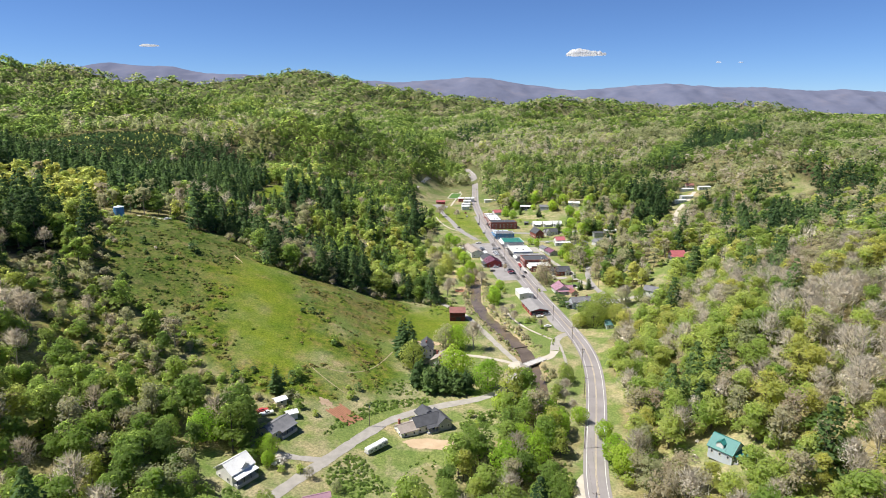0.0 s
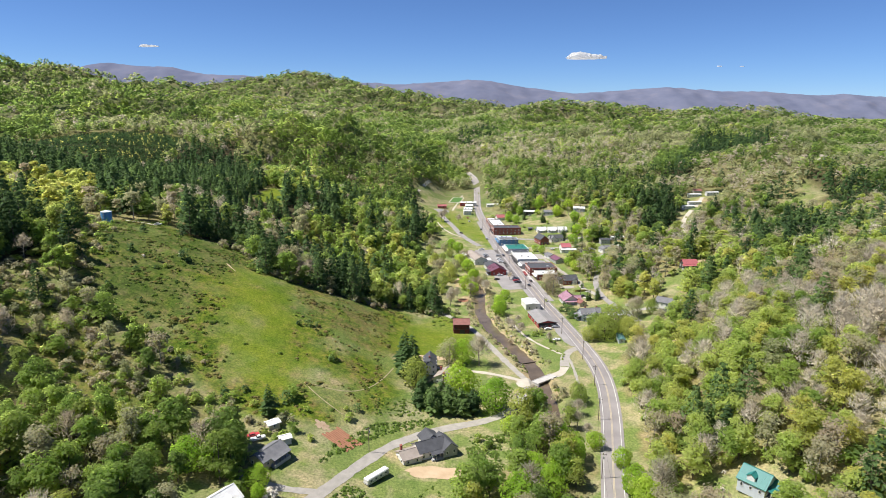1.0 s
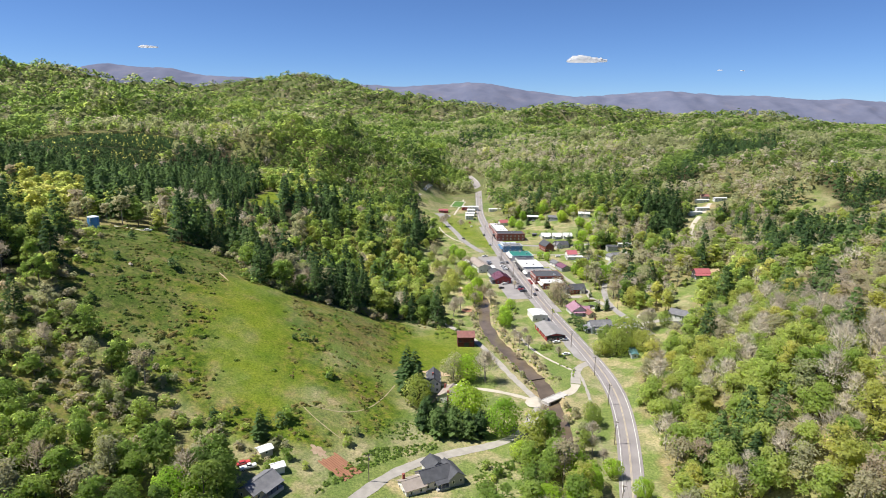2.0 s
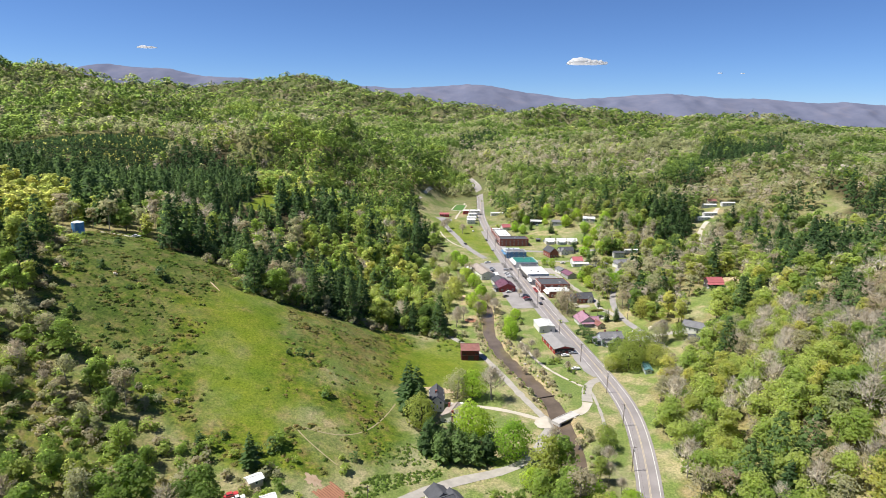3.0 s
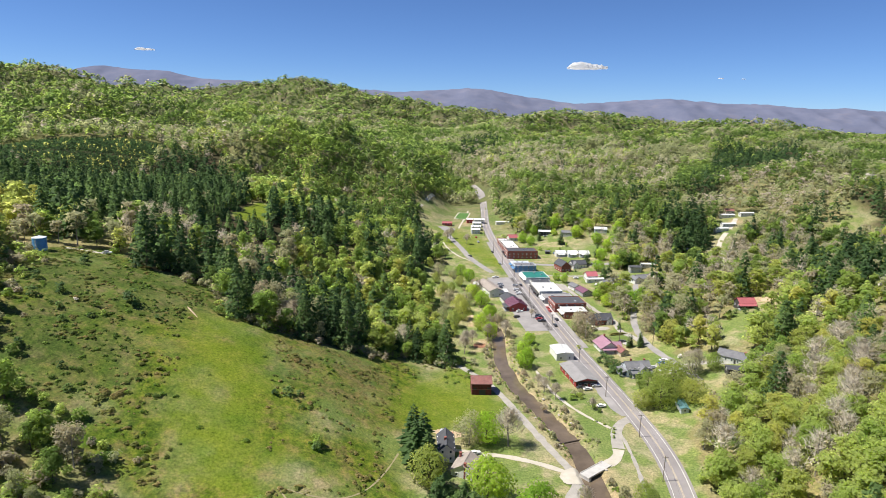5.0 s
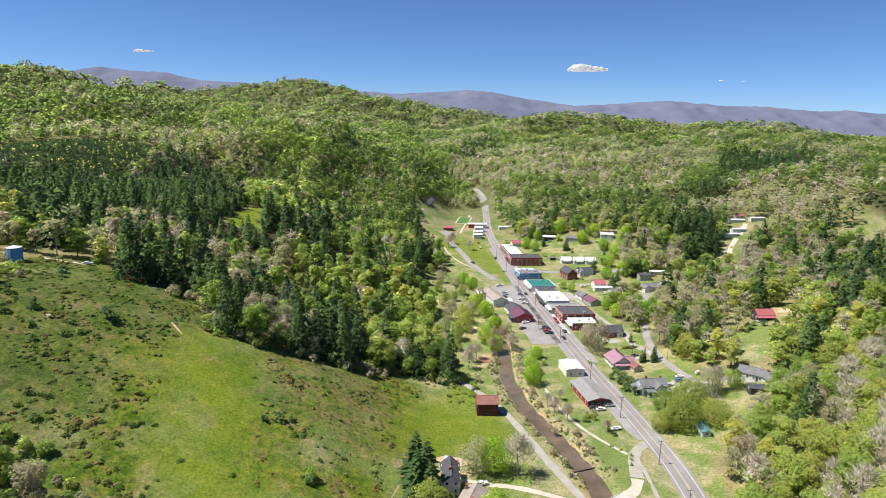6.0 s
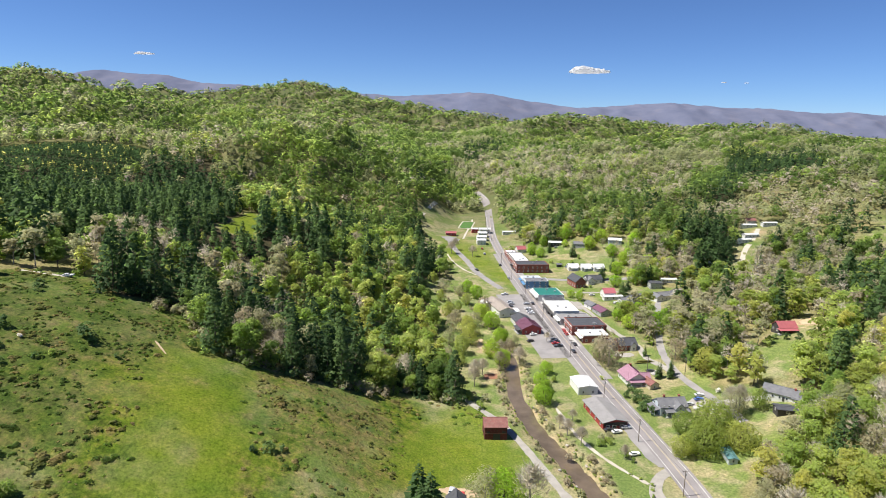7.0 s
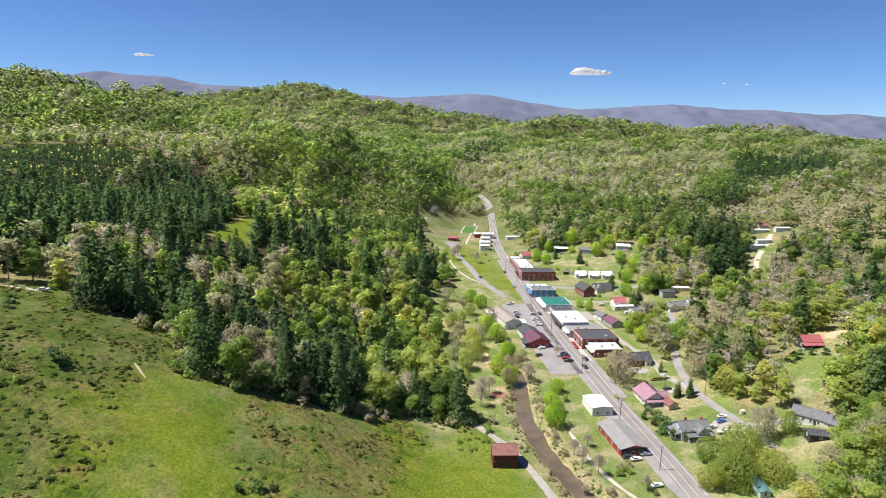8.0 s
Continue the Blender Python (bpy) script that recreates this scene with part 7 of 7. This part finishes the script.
bmesh.ops.bevel(bm, geom=bm.edges[:], offset=0.25, segments=3, affect="EDGES")
part("body", bm, WHITE, camper)
box_part("stripe", camper, GREY_WALL, 0, 0, 1.2, 10.24, 2.54, 0.25)
box_part("hitch", camper, DARK, 5.7, 0, 0.55, 1.4, 0.2, 0.15)
for i in range(4):
    window(camper, -3.6 + 2.3 * i, -1.27, 1.9, 1.1, 0.7, 0, METAL)
    window(camper, -3.6 + 2.3 * i, 1.27, 1.9, 1.1, 0.7, 180, METAL)
box_part("door", camper, GREY_WALL, 4.2, -1.28, 1.6, 0.7, 0.08, 1.9)
for dx in (-0.5, 0.5):
    for s in (-1, 1):
        bm = bmesh.new()
        rod(bm, (dx, s * 0.95, 0.36), (dx, s * 1.2, 0.36), 0.36, sides=16)
        part("wheel", bm, DARK, camper)

# ---- bridge, weir ----
bridge = thing("bridge", "narrow concrete road bridge over the creek", "bridge", 48.5, 299, 39, z=0.0)
box_part("deck", bridge, CONCRETE, 0, 0, -0.02, 14.0, 4.4, 0.35)
for side in (-1, 1):
    box_part("kerb", bridge, CONCRETE, 0, side * 2.1, 0.27, 13.6, 0.2, 0.24)
    box_part("girder", bridge, DARK, 0, side * 1.7, -0.5, 13.0, 0.4, 0.6)
    box_part("abutment", bridge, CONCRETE, side * 6.3, 0, -1.3, 1.2, 4.6, 2.2)
lane("pale gravel lane end at the bridge", ((53.5, 302.5), (57.5, 305.5), (60.3, 310), (61.7, 315.5)), 4.3, PALE_GRAVEL, 0.13)
weir = thing("weir", "low timber weir across the creek", "weir", 43, 321, 20, z=-2.2)
box_part("beam", weir, surface("wet_timber", (0.10, 0.075, 0.055), (0.06, 0.045, 0.035), 0.8), 0, 0, 1.2, 11.5, 0.6, 0.5, bevel=0.08)
box_part("sill", weir, surface("wet_stone", (0.16, 0.12, 0.09), (0.09, 0.07, 0.05), 0.7), 0, -0.8, 0.5, 11.0, 1.0, 0.8)
r = random.Random(5)
ROCK = surface("creek_rock", (0.48, 0.44, 0.38), (0.33, 0.30, 0.26), 0.9, 1.5, 5.0, 0.4)


def rock(x, y, size, seed):
    bm = bmesh.new()
    bmesh.ops.create_icosphere(bm, subdivisions=2, radius=size)
    for v in bm.verts:
        v.co *= 1 + 0.35 * noise.noise(v.co * (1.6 / size) + Vector((seed, seed, 0)))
        v.co.z *= 0.6
    ob = new("rock", bpy.data.meshes.new("rock"))
    bm.to_mesh(ob.data)
    bm.free()
    ob.data.materials.append(ROCK)
    ob.location = (x, y, float(height(np.array([x]), np.array([y]))[0]) + size * 0.1)
    tagged(ob, "pale weathered boulder on the creek bank", "rock", "bank boulders")


for i in range(26):
    k = r.randrange(4, 11)
    (ax, ay), (bx, by) = STREAM[k], STREAM[k + 1]
    t = r.random()
    d = r.choice((-1, 1, 1)) * r.uniform(5.0, 7.5)
    rock(ax + (bx - ax) * t + d, ay + (by - ay) * t, r.uniform(0.25, 0.75), i)

# ---- utility poles and wires ----
WOOD_POLE = surface("pole_wood", (0.20, 0.16, 0.125), (0.13, 0.10, 0.08), 0.9, 0.8, 6.0, 0.3)


def pole_model():
    ob = new("utility_pole")
    tagged(ob, "weathered wooden utility pole with crossarm", "utility pole", "utility poles")
    bm = bmesh.new()
    rod(bm, (0, 0, -0.8), (0, 0, 10.5), 0.17, 0.11, 10)
    part("pole", bm, WOOD_POLE, ob)
    box_part("crossarm", ob, WOOD_POLE, 0, 0.14, 9.8, 2.4, 0.12, 0.14)
    for dx in (-1.05, -0.45, 0.45, 1.05):
        bm = bmesh.new()
        rod(bm, (dx, 0.14, 9.87), (dx, 0.14, 10.05), 0.06, 0.04, 8)
        part("insulator", bm, GREY_WALL, ob)
    bm = bmesh.new()
    rod(bm, (0.3, 0, 8.0), (0.3, 0, 8.9), 0.22, sides=12)
    part("transformer", bm, METAL, ob)
    return ob


POLES = ((44, 130), (49, 172), (55.5, 215), (65, 258), (71.5, 292), (73, 324), (69, 362), (65, 402), (59.5, 454), (53.5, 513), (48.5, 563), (44, 612), (40.5, 664), (36.5, 730), (36, 780), (39.5, 850))
model = pole_model()
for i, (x, y) in enumerate(POLES):
    ax, ay = POLES[max(i - 1, 0)]
    bx, by = POLES[min(i + 1, len(POLES) - 1)]
    m = pose(x, y, ground_at(x, y), 0, 0, math.degrees(math.atan2(by - ay, bx - ax)) - 90)
    if i:
        copy_thing(model, m)
    else:
        model.matrix_basis = m
for x, y in ((95, 430), (113, 425), (112, 470), (30, 262), (-30, 226)):
    copy_thing(model, pose(x, y, ground_at(x, y), 0, 0, 30))
wires = new("power_line")
tagged(wires, "thin dark power lines hung between poles", "power line")
for off in (-1.05, 1.05):
    for (ax, ay), (bx, by) in zip(POLES, POLES[1:]):
        d = math.hypot(bx - ax, by - ay)
        nx, ny = (by - ay) / d * off, -(bx - ax) / d * off
        bm = bmesh.new()
        rings = []
        for k in range(9):
            t = k / 8
            q = Vector((ax + (bx - ax) * t + nx, ay + (by - ay) * t + ny, ground_at(ax, ay) * (1 - t) + ground_at(bx, by) * t + 10.03 - 3.2 * t * (1 - t)))
            rings.append([bm.verts.new(q + Vector((ox, 0, oz))) for ox, oz in ((0.018, -0.01), (-0.018, -0.01), (0, 0.02))])
        for a, b in zip(rings, rings[1:]):
            for k in range(3):
                bm.faces.new((a[k], a[(k + 1) % 3], b[(k + 1) % 3], b[k]))
        part("wire", bm, DARK, wires)

# ---- cars ----
RUBBER = paint("tyre_rubber", (0.03, 0.03, 0.032), 0.9)


def car_paint(name, c):
    m, nt, nodes, b = shader(name)
    dust = noise_node(nt, 2.0, 4.0)
    link(nt, mix_node(nt, math_node(nt, "MULTIPLY", dust, 0.12), c, (0.35, 0.32, 0.28)), b.inputs["Base Color"])
    b.inputs["Roughness"].default_value, b.inputs["Coat Weight"].default_value = 0.3, 0.6
    return m


def car_model(colour, kind, label):
    ob = new("pickup_truck" if kind == "truck" else "car")
    tagged(ob, label, "truck" if kind == "truck" else "car", "parked vehicles")
    L, H = (5.6, 1.05) if kind == "truck" else (4.6, 0.9)
    bm = bmesh.new()
    box(bm, 0, 0, 0.32 + (H - 0.32) / 2 + 0.1, L, 1.85, H - 0.22)
    bmesh.ops.bevel(bm, geom=bm.edges[:], offset=0.13, segments=2, affect="EDGES")
    body = part("body", bm, colour, ob)
    bm = bmesh.new()
    x0, x1 = (-0.6, 1.5) if kind == "truck" else (-1.75, 0.95)
    top = 1.75 if kind == "truck" else 1.48
    prism(bm, [(-0.82, H - 0.05), (0.82, H - 0.05), (0.66, top - 0.08), (-0.66, top - 0.08)], x0, x1)
    for v in bm.verts:
        if v.co.z > H + 0.1:
            v.co.x += 0.5 if v.co.x < 0 else -0.55
    part("glass", bm, GLASS, ob, "dark window glass")
    bm = bmesh.new()
    box(bm, (x0 + x1) / 2 - 0.02, 0, top - 0.03, x1 - x0 - 0.95, 1.38, 0.1)
    bmesh.ops.bevel(bm, geom=bm.edges[:], offset=0.04, segments=1, affect="EDGES")
    part("roof", bm, colour, ob)
    if kind == "truck":
        box_part("bed", ob, DARK, -1.75, 0, H + 0.02, 1.9, 1.45, 0.06)
    for s in (-1, 1):
        box_part("headlight", body, WHITE, L / 2 - 0.03, s * 0.66, 0.72, 0.1, 0.35, 0.16)
        box_part("tail_light", body, RED_ROOF, -L / 2 + 0.03, s * 0.68, 0.75, 0.1, 0.3, 0.18)
        for dx in (-L * 0.31, L * 0.31):
            bm = bmesh.new()
            rod(bm, (dx, s * 0.72, 0.33), (dx, s * 0.95, 0.33), 0.34, sides=14)
            tyre = part("tyre", bm, RUBBER, ob)
            bm = bmesh.new()
            rod(bm, (dx, s * 0.94, 0.33), (dx, s * 0.97, 0.33), 0.19, sides=10)
            part("rim", bm, METAL, tyre)
    return ob


def park(model, rows):
    for i, (x, y, turn) in enumerate(rows):
        m = pose(x, y, ground_at(x, y) + 0.12, 0, 0, turn)
        if i:
            copy_thing(model, m)
        else:
            model.matrix_basis = m


park(car_model(car_paint("white_car", (0.75, 0.75, 0.74)), "car", "white car parked by the roadside"), ((62, 369, 15), (43.5, 487, 20), (47, 537, 15), (47.5, 531, 15), (-77, 210, -25), (111, 402, 10), (3, 308, 20), (48, 527, 15), (100, 571, 20), (28, 700, 97), (-178, 388, 10), (104, 609, 90), (121, 650, 40), (112, 552, 60), (64, 351, 15)))
park(car_model(car_paint("silver_car", (0.45, 0.46, 0.47)), "car", "silver grey car parked beside buildings"), ((47.5, 548, 15), (103, 394, 10), (36.5, 547, 20), (36, 551.5, 20), (65, 546, 97), (98, 709, 20), (-10, 321, 80), (67, 373, 10), (42, 615, 97)))
park(car_model(car_paint("black_car", (0.03, 0.032, 0.036)), "car", "black car parked beside the street"), ((59, 370.5, 15), (55, 479, 15), (40, 476, 30), (60, 529, 97), (61, 523, 97), (98, 434, 15), (52, 549, 97), (49, 658, 97), (49.4, 650, 97), (50, 642, 97), (17, 640, 115), (66, 472, 97), (63, 461, 97), (39, 658, 97), (35, 541, 20)))
park(car_model(car_paint("red_car", (0.45, 0.03, 0.03)), "car", "red car parked beside the street"), ((64, 495, 97), (-72, 222, 30), (-6.5, 319, 80), (27, 722, 97), (54.5, 472.6, 15), (64.4, 489, 97)))
park(car_model(car_paint("blue_car", (0.04, 0.13, 0.42)), "car", "bright blue car parked on grass"), ((109, 398, 15), (98, 652, 10)))
park(car_model(car_paint("white_truck", (0.72, 0.72, 0.70)), "truck", "white pickup truck parked on asphalt"), ((34, 570, 20), (44.5, 493, 20), (-70, 220.5, 30), (105.5, 389, 15), (125, 612, 5)))
park(car_model(car_paint("dark_truck", (0.06, 0.065, 0.075)), "truck", "dark grey pickup truck parked in the lot"), ((55, 475.8, 15), (55.5, 469, 15), (31, 538, 30)))

# hedge by the pink house
hedge = broad_crown(281, 260, 1.8, 1.0, 0.28, 0.0, 8)
hv = hedge[0] * np.array([8.0, 1.2, 0.9])
hob = mesh_object("hedge", hv, sheet_faces(hv), BRACKEN)
add_vector(hob, "puff", hedge[1])
hob.matrix_basis = at_ground(99, 446, 1.0, 6)
tagged(hob, "low clipped brown hedge beside the lawn", "hedge")
